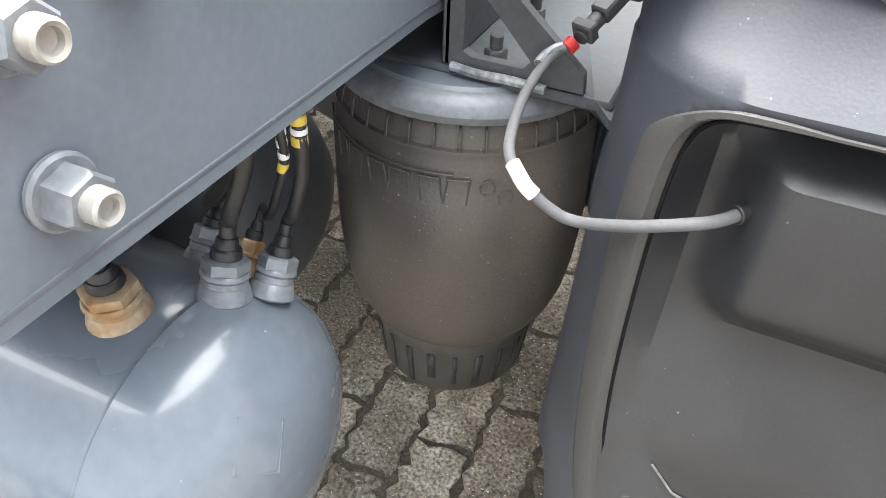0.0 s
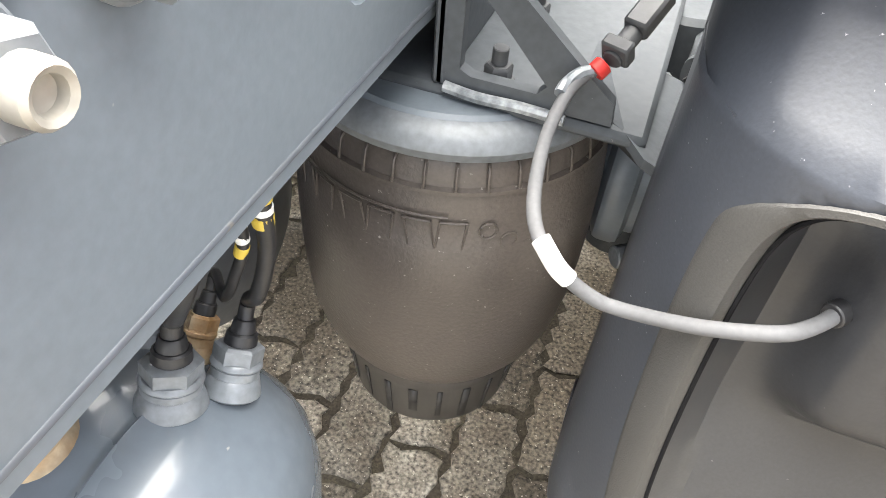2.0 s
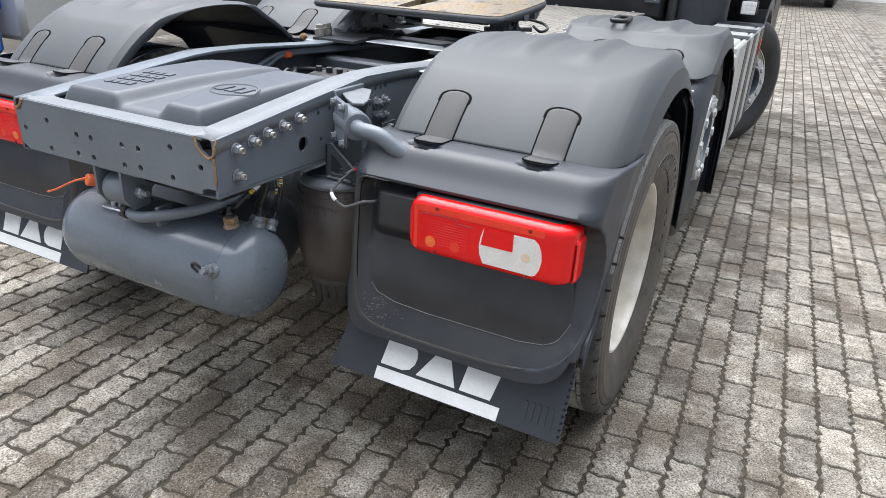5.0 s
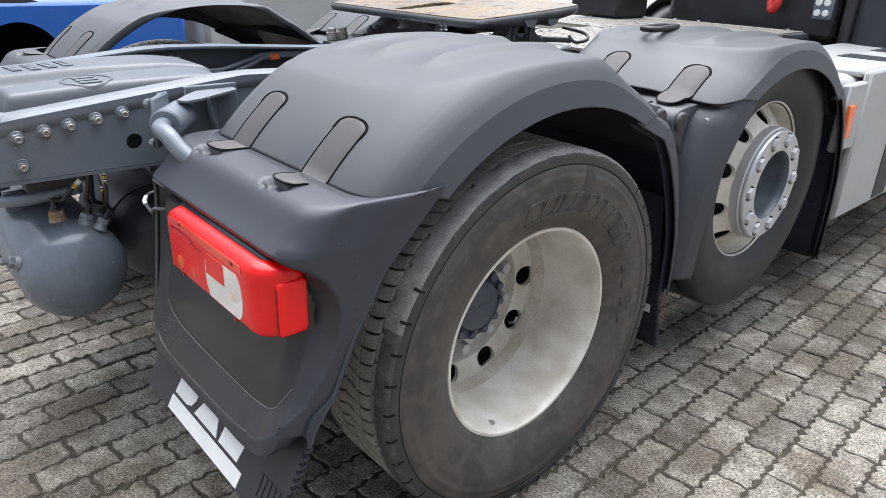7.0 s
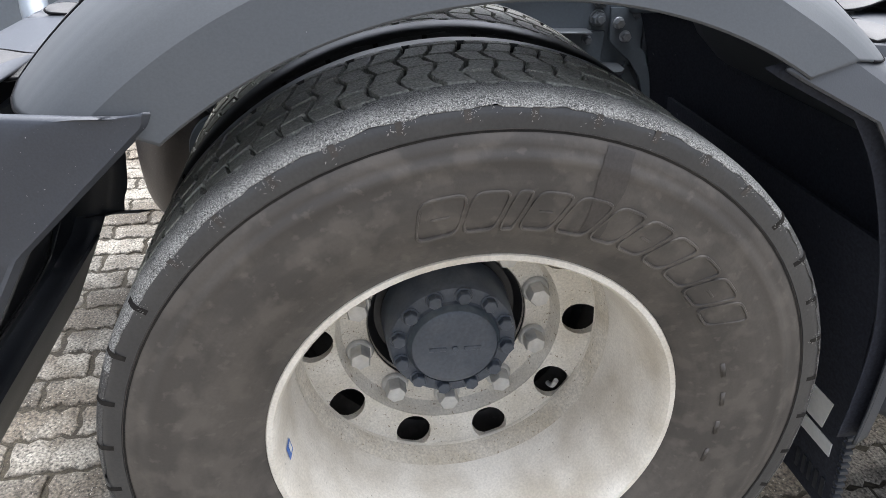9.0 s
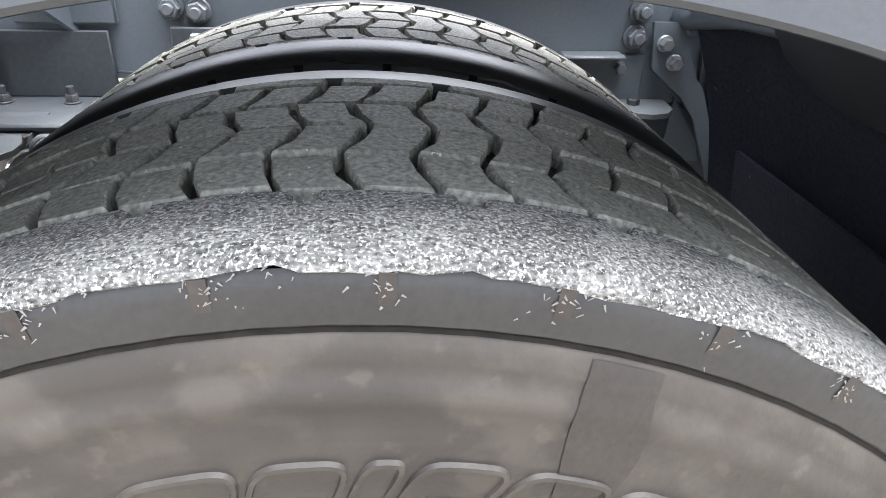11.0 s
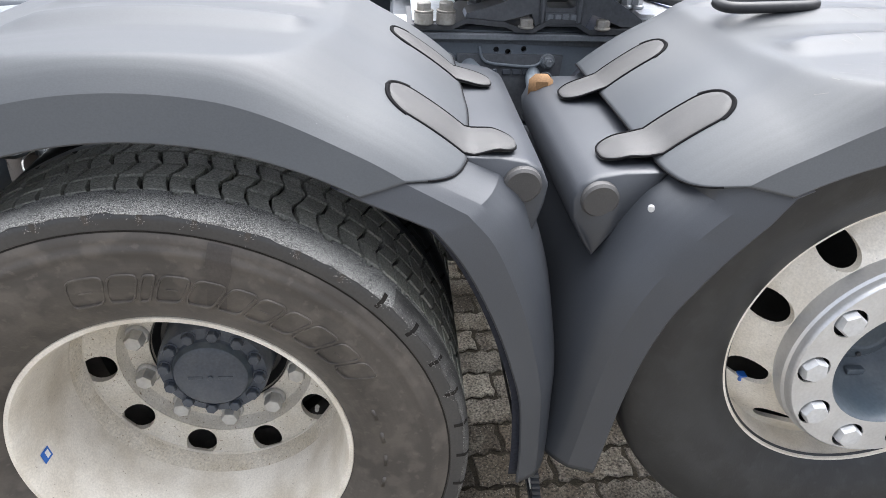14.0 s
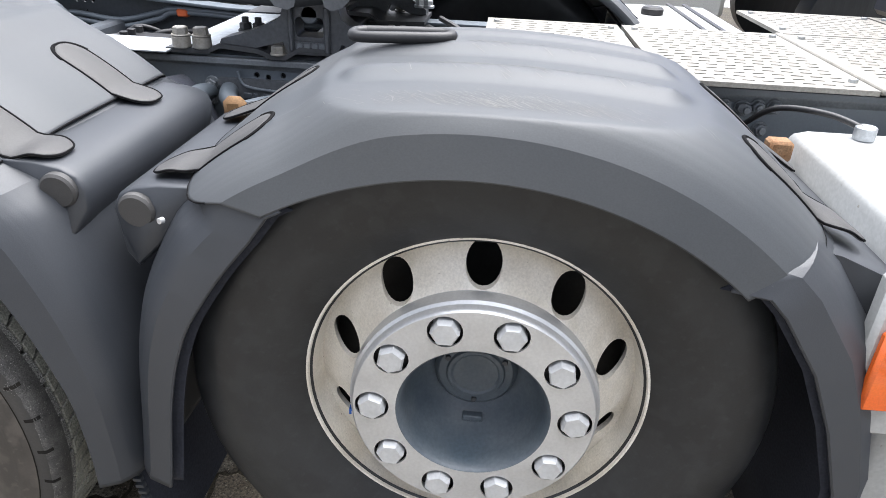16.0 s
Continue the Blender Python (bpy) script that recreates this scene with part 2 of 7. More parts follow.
RIM_DIRTY = material("dirty_rim_aluminium", (0.66, 0.63, 0.565), 0.5, 0.05, (0.50, 0.455, 0.37), 11, 0.8, 260, 0.14, 0.1, spots=(0.22, 0.18, 0.13), spot_scale=170, spot_cut=0.64)
STRIP = material("grained_rim_plastic", (0.044, 0.043, 0.041), 0.48, 0, (0.058, 0.056, 0.053), 3, 0.7, 900, 0.15, 0.2, spec=0.5, spots=(0.3, 0.3, 0.29), spot_scale=300, spot_cut=0.74)
SCRATCH = material("fine_scratch_plastic", (0.165, 0.163, 0.155), 0.6, 0, (0.11, 0.11, 0.106), 30, 0.8, 200, 0.2, 0.0)
SCUFF = material("scuffed_plastic", (0.19, 0.185, 0.175), 0.7, 0, (0.13, 0.127, 0.12), 30, 0.8, 200, 0.3, 0.2)
TAIL = material("wet_tail_plastic", (0.029, 0.033, 0.042), 0.40, 0, (0.042, 0.047, 0.056), 4, 0.6, 420, 0.1, 0.06, spec=0.5, spots=(0.38, 0.38, 0.38), spot_scale=300, spot_cut=0.715)
# Brown speckle that also darkens the corner between disc and barrel.
CORNER_BAND = material("rim_corner_speckle", (0.64, 0.60, 0.525), 0.6, 0, (0.47, 0.42, 0.33), 16, 0.9, 220, 0.2, 0.15, spots=(0.30, 0.255, 0.19), spot_scale=210, spot_cut=0.635)
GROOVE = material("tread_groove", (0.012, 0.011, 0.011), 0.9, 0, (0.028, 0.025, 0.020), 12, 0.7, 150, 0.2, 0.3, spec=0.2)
# Black that stands for the shade inside gaps, seams and strap pockets.
GAP_SHADE = material("painted_gap_shade", (0.008, 0.008, 0.009), 0.95, 0, (0.012, 0.012, 0.012), 30, 0.5, 100, 0.1, 0.0, spec=0.08)
RIM = material("rim_aluminium", (0.77, 0.735, 0.665), 0.42, 0.08, (0.52, 0.47, 0.385), 9, 0.85, 260, 0.1, 0.08, spots=(0.3, 0.27, 0.22), spot_scale=150, spot_cut=0.69)
COVER = material("nut_ring_silver", (0.60, 0.61, 0.62), 0.34, 0.55, (0.46, 0.46, 0.46), 12, 0.6, 190, 0.05, 0.03)
NUT = material("wheel_nut_zinc", (0.56, 0.56, 0.545), 0.36, 0.4, (0.44, 0.42, 0.385), 35, 0.7, 140, 0.1, 0.08)
NUT_CAP = material("silver_nut_cap", (0.56, 0.57, 0.575), 0.42, 0.2, (0.46, 0.46, 0.455), 40, 0.6, 160, 0.08, 0.05)
HUB = material("hub_paint", (0.052, 0.064, 0.085), 0.34, 0, (0.08, 0.092, 0.112), 20, 0.7, 160, 0.14, 0.12)
BLACK = material("black_rubber", (0.016, 0.016, 0.018), 0.42, 0, (0.03, 0.03, 0.03), 15, 0.6, 150, 0.2, 0.1)
CABLE = material("grey_cable", (0.105, 0.106, 0.11), 0.68, 0, (0.13, 0.131, 0.134), 20, 0.5, 300, 0.08, 0.05, spec=0.3)
WHITE = material("white_vinyl", (0.78, 0.79, 0.78), 0.45, 0, (0.68, 0.68, 0.66), 15, 0.7, 120, 0.05, 0.03)
YELLOW = material("yellow_label", (0.62, 0.46, 0.07), 0.5, 0, None, 20, 0.4, 120, 0.05, 0.0)
RED = material("red_lens", (0.80, 0.006, 0.006), 0.16, 0, (0.66, 0.004, 0.005), 12, 0.6, 520, 0.16, 0.2, coat=0.1, spec=0.4)
RED_SIDE = material("bright_red_lens", (0.95, 0.010, 0.012), 0.16, 0, (0.85, 0.006, 0.006), 14, 0.5, 520, 0.1, 0.15, coat=0.1, spec=0.4)
WARM_SPOT = material("warm_bulb", (0.78, 0.55, 0.34), 0.3, 0, (0.7, 0.62, 0.5), 60, 0.8, 300, 0.1, 0.1, coat=0.6)
ORANGE = material("amber_lens", (0.85, 0.16, 0.02), 0.2, 0, (0.8, 0.1, 0.01), 20, 0.5, 380, 0.08, 0.1, coat=1.0)
CLEAR = material("clear_lens", (0.80, 0.78, 0.74), 0.16, 0, (0.66, 0.63, 0.58), 25, 0.5, 420, 0.14, 0.2, coat=1.0)
ORANGE_PAINT = material("orange_digger_paint", (0.5, 0.16, 0.04), 0.6, 0, (0.3, 0.1, 0.03), 2, 0.9, 30, 0.15, 0.1)
TOW = material("orange_plastic", (0.8, 0.16, 0.05), 0.45, 0, None, 20, 0.4, 100, 0.05, 0.0)
ALU = material("dusty_aluminium_plate", (0.275, 0.262, 0.232), 0.55, 0.1, (0.21, 0.198, 0.17), 6, 0.85, 180, 0.2, 0.12)
WHITEPAINT = material("white_tank_paint", (0.43, 0.44, 0.435), 0.4, 0, (0.39, 0.39, 0.375), 4, 0.8, 130, 0.08, 0.05, spots=(0.3, 0.29, 0.26), spot_scale=70, spot_cut=0.70)
BLUE = material("blue_lorry_paint", (0.02, 0.13, 0.5), 0.35, 0, (0.015, 0.1, 0.4), 3, 0.6, 40, 0.06, 0.03, coat=0.4)
GREASE = material("greasy_steel_plate", (0.19, 0.175, 0.15), 0.38, 0.25, (0.30, 0.19, 0.07), 5, 0.85, 70, 0.4, 0.4, stretch=(1.6, 0.8, 1), spots=(0.05, 0.042, 0.036), spot_scale=15, spot_cut=0.585)
IRON = material("cast_iron_paint", (0.045, 0.048, 0.053), 0.5, 0, (0.075, 0.077, 0.08), 14, 0.7, 110, 0.15, 0.15)
CROWN = material("dusty_mudguard_plastic", (0.050, 0.0555, 0.062), 0.5, 0, (0.070, 0.0735, 0.077), 3, 0.75, 420, 0.07, 0.04, spec=0.5, stretch=(1.4, 0.7, 1), spots=(0.2, 0.2, 0.2), spot_scale=160, spot_cut=0.765)
CAST = material("cast_grey_paint", (0.105, 0.112, 0.122), 0.4, 0, (0.075, 0.08, 0.086), 14, 0.7, 110, 0.15, 0.15)
PAVER = material("concrete_paver", (0.270, 0.249, 0.208), 0.78, 0, (0.140, 0.125, 0.101), 16, 0.95, 150, 0.8, 1.0, piece=0.27, spots=(0.5, 0.46, 0.38), spot_scale=210, spot_cut=0.64, dirt=(0.088, 0.071, 0.050), dirt_scale=2.3, dirt_cut=0.50, world_space=True, strip=0.06)
PAVER_FIELD = material("concrete_paver_field", (0.270, 0.249, 0.208), 0.78, 0, (0.140, 0.125, 0.101), 16, 0.95, 150, 0.8, 1.0, island=0.28, spots=(0.5, 0.46, 0.38), spot_scale=210, spot_cut=0.64, dirt=(0.088, 0.071, 0.050), dirt_scale=2.3, dirt_cut=0.50, world_space=True, strip=0.06)
JOINT = material("joint_dirt", (0.036, 0.029, 0.020), 0.95, 0, (0.070, 0.060, 0.041), 4, 0.8, 200, 0.5, 1.0, spots=(0.30, 0.27, 0.21), spot_scale=230, spot_cut=0.68, world_space=True)
YARD = material("far_paving", (0.29, 0.285, 0.275), 0.85, 0, (0.2, 0.195, 0.185), 1.2, 0.8, 30, 0.2, 0.2)
BARE = material("bare_bead", (0.40, 0.42, 0.43), 0.4, 0.35, (0.13, 0.145, 0.16), 60, 1.0, 200, 0.3, 0.3)

# ---- building blocks ----
XC = 0.015
MIRROR = False


class G:
    """A mesh in the making: vertices and faces."""
    def __init__(self):
        self.v, self.f = [], []

    def add(self, vs, fs):
        n = len(self.v)
        self.v += [tuple(p) for p in vs]
        self.f += [tuple(i + n for i in f) for f in fs]
        return self

    def box(self, x0, x1, y0, y1, z0, z1, b=0.003, m=None):
        b = min(b, (x1 - x0) / 2.2, (y1 - y0) / 2.2, (z1 - z0) / 2.2)
        vs, ids = [], {}
        for sx in (0, 1):
            for sy in (0, 1):
                for sz in (0, 1):
                    c = ((x0, x1)[sx], (y0, y1)[sy], (z0, z1)[sz])
                    d = (b if not sx else -b, b if not sy else -b, b if not sz else -b)
                    for a in range(3):
                        p = [c[k] + (0 if k == a else d[k]) for k in range(3)]
                        ids[sx, sy, sz, a] = len(vs)
                        vs.append(p)
        fs = []
        for a in range(3):
            o = [k for k in range(3) if k != a]
            for s in (0, 1):
                q = []
                for u, w in ((0, 0), (1, 0), (1, 1), (0, 1)):
                    k = [0, 0, 0]
                    k[a], k[o[0]], k[o[1]] = s, u, w
                    q.append(ids[(*k, a)])
                fs.append(q)
            for u in (0, 1):
                for w in (0, 1):
                    k0, k1 = [0, 0, 0], [0, 0, 0]
                    k0[o[0]] = k1[o[0]] = u
                    k0[o[1]] = k1[o[1]] = w
                    k1[a] = 1
                    fs.append([ids[(*k0, o[0])], ids[(*k1, o[0])], ids[(*k1, o[1])], ids[(*k0, o[1])]])
        for s in ((i, j, k) for i in (0, 1) for j in (0, 1) for k in (0, 1)):
            fs.append([ids[(*s, a)] for a in range(3)])
        if m is not None:
            vs = [m @ Vector(p) for p in vs]
        return self.add(vs, fs)

    def rev(self, prof, y, z, seg=48, start=0.0, end=2 * math.pi, closed=False):
        """Turns a profile of (x, radius) round an axis that runs along x."""
        full = abs(end - start - 2 * math.pi) < 1e-6
        n = seg if full else seg + 1
        vs = [(x, y + r * math.sin(start + (end - start) * i / seg), z + r * math.cos(start + (end - start) * i / seg)) for i in range(n) for x, r in prof]
        k = len(prof)
        fs = []
        for i in range(seg):
            a, b = i * k, ((i + 1) % n) * k
            for j in range(k if closed else k - 1):
                j2 = (j + 1) % k
                fs.append((a + j, a + j2, b + j2, b + j))
        return self.add(vs, fs)

    def rod(self, p0, p1, r0, r1=None, seg=20, bevel=0.0):
        """A round bar with closed, slightly rounded ends."""
        p0, p1 = Vector(p0), Vector(p1)
        r1 = r0 if r1 is None else r1
        d = (p1 - p0)
        ln = d.length
        q = d.to_track_quat("Z", "Y")
        b = min(bevel or min(r0, r1) * 0.12, ln * 0.3)
        rings = [(0, r0 - b), (b, r0), (ln - b, r1), (ln, r1 - b)]
        vs = [p0 + q @ Vector((r * math.cos(2 * math.pi * i / seg), r * math.sin(2 * math.pi * i / seg), h)) for h, r in rings for i in range(seg)]
        fs = [(j * seg + i, j * seg + (i + 1) % seg, (j + 1) * seg + (i + 1) % seg, (j + 1) * seg + i) for j in range(3) for i in range(seg)]
        fs += [tuple(range(seg))[::-1], tuple(range(3 * seg, 4 * seg))]
        return self.add(vs, fs)

    def tube(self, pts, r, seg=10, steps=8):
        """A round hose through the points, smoothly."""
        p = [Vector(a) for a in pts]
        line = []
        for i in range(len(p) - 1):
            a, b, c, d = p[max(i - 1, 0)], p[i], p[i + 1], p[min(i + 2, len(p) - 1)]
            for k in range(steps):
                t = k / steps
                line.append(0.5 * ((2 * b) + (c - a) * t + (2 * a - 5 * b + 4 * c - d) * t * t + (3 * b - a - 3 * c + d) * t ** 3))
        line.append(p[-1])
        up = Vector((0.31, 0.2, 0.93)).normalized()
        vs = []
        for i, c in enumerate(line):
            t = (line[min(i + 1, len(line) - 1)] - line[max(i - 1, 0)]).normalized()
            u = t.cross(up).normalized()
            w = t.cross(u)
            vs += [c + r * (math.cos(2 * math.pi * k / seg) * u + math.sin(2 * math.pi * k / seg) * w) for k in range(seg)]
        n = len(line)
        fs = [(j * seg + k, j * seg + (k + 1) % seg, (j + 1) * seg + (k + 1) % seg, (j + 1) * seg + k) for j in range(n - 1) for k in range(seg)]
        fs += [tuple(range(seg)), tuple(range((n - 1) * seg, n * seg))]
        return self.add(vs, fs)

    def prism(self, pts, put, d):
        """A flat outline carried by put((u, v), depth) from depth 0 to d."""
        n = len(pts)
        vs = [put(p, 0) for p in pts] + [put(p, d) for p in pts]
        fs = [tuple(range(n)), tuple(range(n, 2 * n))[::-1]] + [(i, (i + 1) % n, n + (i + 1) % n, n + i) for i in range(n)]
        return self.add(vs, fs)

    def plate(self, outline, holes, front, back):
        """A plate with real holes: front and back carry its flat points into space."""
        bm = bmesh.new()
        loops, edges = [], []
        for lp in [outline] + list(holes):
            vs = [bm.verts.new((u, v, 0)) for u, v in lp]
            loops.append(vs)
            edges += [bm.edges.new((vs[i], vs[(i + 1) % len(vs)])) for i in range(len(vs))]
        bmesh.ops.triangle_fill(bm, use_beauty=True, use_dissolve=False, edges=edges)
        bm.verts.index_update()
        flat = [(v.co.x, v.co.y) for v in bm.verts]
        n = len(flat)
        fs = [tuple(v.index for v in f.verts) for f in bm.faces]
        walls = [(a[i].index, a[(i + 1) % len(a)].index, n + a[(i + 1) % len(a)].index, n + a[i].index) for a in loops for i in range(len(a))]
        bm.free()
        return self.add([front(u, v) for u, v in flat] + [back(u, v) for u, v in flat], fs + [tuple(n + i for i in f[::-1]) for f in fs] + walls)

    def grid(self, rows):
        """A sheet through rows of points."""
        k = len(rows[0])
        return self.add([p for r in rows for p in r], [(i * k + j, i * k + j + 1, (i + 1) * k + j + 1, (i + 1) * k + j) for i in range(len(rows) - 1) for j in range(k - 1)])

    def nut(self, p, d, r, h, turn=0.0):
        """A hexagon nut with chamfered corners, its foot at p, along d."""
        q = Vector(d).to_track_quat("Z", "Y")
        p = Vector(p)
        vs = []
        for hh, rr in ((0, r), (h * 0.85, r), (h, r * 0.86)):
            vs += [p + q @ Vector((rr * math.cos(turn + i * math.pi / 3), rr * math.sin(turn + i * math.pi / 3), hh)) for i in range(6)]
        fs = [(j * 6 + i, j * 6 + (i + 1) % 6, j * 6 + 6 + (i + 1) % 6, j * 6 + 6 + i) for j in (0, 1) for i in range(6)] + [tuple(range(6))[::-1], tuple(range(12, 18))]
        return self.add(vs, fs)


def circle(u, v, r, n=16, turn=0.0):
    return [(u + r * math.cos(turn + 2 * math.pi * i / n), v + r * math.sin(turn + 2 * math.pi * i / n)) for i in range(n)]


def rounded(u0, u1, v0, v1, r, n=5):
    out = []
    for cu, cv, a in ((u1 - r, v1 - r, 0), (u0 + r, v1 - r, 90), (u0 + r, v0 + r, 180), (u1 - r, v0 + r, 270)):
        out += [(cu + r * math.cos(radians(a + 90 * i / n)), cv + r * math.sin(radians(a + 90 * i / n))) for i in range(n + 1)]
    return out


def part(name, g, mat, parent=None, label="", smooth=38, solid=0.0):
    """Links a mesh as one object under a thing or a part."""
    me = bpy.data.meshes.new(name)
    vs = [(2 * XC - x, y, z) for x, y, z in g.v] if MIRROR else g.v
    base = parent
    while base is not None:
        vs = [tuple(Vector(p) - base.location) for p in vs] if base.location.length else vs
        base = base.parent
    me.from_pydata(vs, [], g.f)
    bm = bmesh.new()
    bm.from_mesh(me)
    bmesh.ops.delete(bm, geom=[v for v in bm.verts if not v.link_faces], context='VERTS')
    bmesh.ops.remove_doubles(bm, verts=bm.verts, dist=1e-6)
    bmesh.ops.recalc_face_normals(bm, faces=bm.faces)
    bm.to_mesh(me)
    bm.free()
    me.shade_smooth()
    me.set_sharp_from_angle(angle=radians(smooth))
    me.materials.append(mat)
    ob = new(name, me)
    ob.parent = parent
    if solid:
        s = ob.modifiers.new("thickness", 'SOLIDIFY')
        s.thickness, s.offset = solid, 0.0
    if label:
        ob["label"] = label
    return ob


def thing(name, label, category, group="", kind="", at=(0, 0, 0)):
    e = new(name)
    e.empty_display_size = 0.2
    e.location = at
    return tagged(e, label, category, group, kind)


def smooth01(t):
    t = min(max(t, 0.0), 1.0)
    return t * t * (3 - 2 * t)


def lerp(table, x):
    """Reads a table of (x, y) rows between its rows."""
    if x <= table[0][0]:
        return table[0][1]
    for (a, p), (b, q) in zip(table, table[1:]):
        if x <= b:
            return p + (q - p) * (x - a) / (b - a)
    return table[-1][1]

# ---- the truck ----
truck = thing("semi_truck", "grey three-axle semi tractor unit with white cab parked on brick paving", "truck")

FRAME_TOP = [(-1.01, 1.010), (-0.6, 1.052), (-0.35, 1.076), (-0.1, 1.068), (0.3, 1.042), (0.9, 1.032), (6.0, 1.03)]
FRAME_LOW = [(-1.01, 0.862), (-0.6, 0.855), (-0.2, 0.82), (0.2, 0.79), (6.0, 0.78)]
RAIL = 0.400


def rail(right):
    """One C-shaped frame rail with holes through its web."""
    global MIRROR
    MIRROR = not right
    holes = [circle(-0.672, 0.929, 0.021, 18)]
    holes += [circle(y, z, 0.0075, 10) for y, z in ((-0.60, 1.005), (-0.545, 1.01), (-0.59, 0.925), (-0.30, 1.03), (-0.27, 1.03), (-0.24, 1.03), (-0.33, 0.985), (-0.27, 0.99), (0.63, 0.99), (0.66, 0.985), (0.70, 0.992))]
    ys = [-1.005, -0.8, -0.6, -0.35, -0.1, 0.3, 0.9, 2.0, 3.6]
    outline = [(y, lerp(FRAME_TOP, y)) for y in ys] + [(y, lerp(FRAME_LOW, y)) for y in ys[::-1]]
    g = G().plate(outline, holes, lambda u, v: (RAIL, u, v), lambda u, v: (RAIL - 0.009, u, v))
    # The far rail takes the half-dark copy of the paint: shade as colour.
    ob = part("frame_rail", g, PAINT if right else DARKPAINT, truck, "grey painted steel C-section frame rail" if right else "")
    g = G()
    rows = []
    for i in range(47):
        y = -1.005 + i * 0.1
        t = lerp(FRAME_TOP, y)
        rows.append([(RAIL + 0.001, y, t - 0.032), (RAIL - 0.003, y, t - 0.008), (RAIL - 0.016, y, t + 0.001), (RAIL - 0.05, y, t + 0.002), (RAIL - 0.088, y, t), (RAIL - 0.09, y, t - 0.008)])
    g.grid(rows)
    part("top_flange", g, PAINT_LIGHT if right else PAINT, ob, "paler top edge of the rail", solid=0.004)
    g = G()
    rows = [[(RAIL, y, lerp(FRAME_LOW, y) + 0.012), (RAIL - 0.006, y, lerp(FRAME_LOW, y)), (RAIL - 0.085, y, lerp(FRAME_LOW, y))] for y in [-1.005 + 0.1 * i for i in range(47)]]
    # The underside's shade is also put in by the darker paint.
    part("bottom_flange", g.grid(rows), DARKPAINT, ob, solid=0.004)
    MIRROR = False
    return ob


rail_right = rail(True)
# Added black plate behind the web; it gives the holes their dark look.
part("inner_sheet", G().box(RAIL - 0.03, RAIL - 0.022, -0.99, 3.5, 0.86, 1.0, 0.002), BLACK, rail_right, "added black plate behind the rail's holes")
rail_left = rail(False)


def flange_nut(y, z, parent, x=RAIL):
    g = G().rod((x, y, z), (x + 0.005, y, z), 0.0172, seg=24)
    g.nut((x + 0.005, y, z), (1, 0, 0), 0.0138, 0.0145, 0.3 + y * 9)
    ob = part("flange_nut", g, BOLT, parent)
    return ob


for y, z in ((-0.938, 0.975), (-0.878, 0.983), (-0.822, 0.991), (-0.758, 0.999), (-0.693, 1.007), (-0.939, 0.907)):
    flange_nut(y, z, rail_right)
    g = G()
    g.rev([(RAIL + 0.015, 0.0083), (RAIL + 0.0265, 0.0081), (RAIL + 0.028, 0.0068), (RAIL + 0.027, 0.005), (RAIL + 0.024, 0.0045), (RAIL + 0.023, 0.0)], y, z, 18)
    part("stud", g, ZINC, rail_right, "pale zinc stud end")
for y, z in ((-0.30, 0.985), (-0.255, 0.985), (-0.30, 0.945), (-0.26, 0.94), (0.509, 0.962), (0.506, 0.923), (0.426, 0.95), (0.422, 0.909), (0.76, 0.966), (0.759, 0.92), (0.762, 0.88), (1.821, 0.987), (1.872, 0.985), (1.902, 0.992), (1.942, 0.993), (1.92, 0.936)):
    out = RAIL + (0.012 if 0.53 < y < 0.80 else 0.0)
    g = G().rod((out, y, z), (out + 0.006, y, z), 0.0195, seg=18)
    g.nut((out + 0.006, y, z), (1, 0, 0), 0.0155, 0.014, y * 7).rod((out + 0.018, y, z), (out + 0.030, y, z), 0.0085, seg=14)
    part("flange_nut", g, BOLT, rail_right)

# rear crossmember with its drilled plate, cut corners and rusty cut edges
XL, XR = 2 * XC - RAIL, RAIL
back_y = -1.008
holes = [circle(x, z, 0.0085, 10) for x, z in ((-0.23, 0.965), (-0.333, 0.929), (-0.231, 0.884), (-0.11, 0.944), (-0.052, 0.944), (-0.115, 0.89), (-0.052, 0.889), (0.07, 0.945), (0.131, 0.945), (0.25, 0.97), (0.07, 0.89), (0.131, 0.894), (0.248, 0.89), (0.35, 0.936))]
top = 1.012
outline = [(XL + 0.045, top), (XR - 0.06, top), (XR - 0.045, top - 0.03), (XR - 0.02, top - 0.046), (XR - 0.004, top - 0.04), (XR - 0.004, 0.885), (XR - 0.03, 0.885), (XR - 0.05, 0.878), (XR - 0.052, 0.866), (XL + 0.04, 0.866), (XL + 0.006, 0.885), (XL + 0.006, top - 0.035), (XL + 0.03, top - 0.03)]
cross = part("rear_crossmember", G().plate(outline, holes, lambda u, v: (u, back_y, v), lambda u, v: (u, back_y + 0.008, v)), PAINT, truck, "drilled grey rear crossmember with rusty corners")
g = G()
rows = []
for i in range(21):
    x = XL + 0.03 + (XR - XL - 0.07) * i / 20
    u = abs(i - 10) / 10
    depth = 0.055 + 0.075 * max(0, (u - 0.72) / 0.28) ** 2
    rows.append([(x, back_y + 0.001, top - 0.006), (x, back_y + 0.006, top), (x, back_y + 0.02, top + 0.003), (x, back_y + depth, top + 0.004), (x, back_y + depth + 0.004, top - 0.004)])
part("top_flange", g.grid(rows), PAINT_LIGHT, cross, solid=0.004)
g = G().tube([(XR - 0.062, back_y - 0.001, top + 0.002), (XR - 0.048, back_y - 0.001, top - 0.028), (XR - 0.022, back_y - 0.001, top - 0.047), (XR - 0.003, back_y - 0.001, top - 0.038), (XR + 0.001, back_y + 0.004, top - 0.012), (XR - 0.004, back_y + 0.012, top)], 0.0032, 8, 5)
part("rusty_edge", g, RUST, cross, "rusty flame-cut edge")
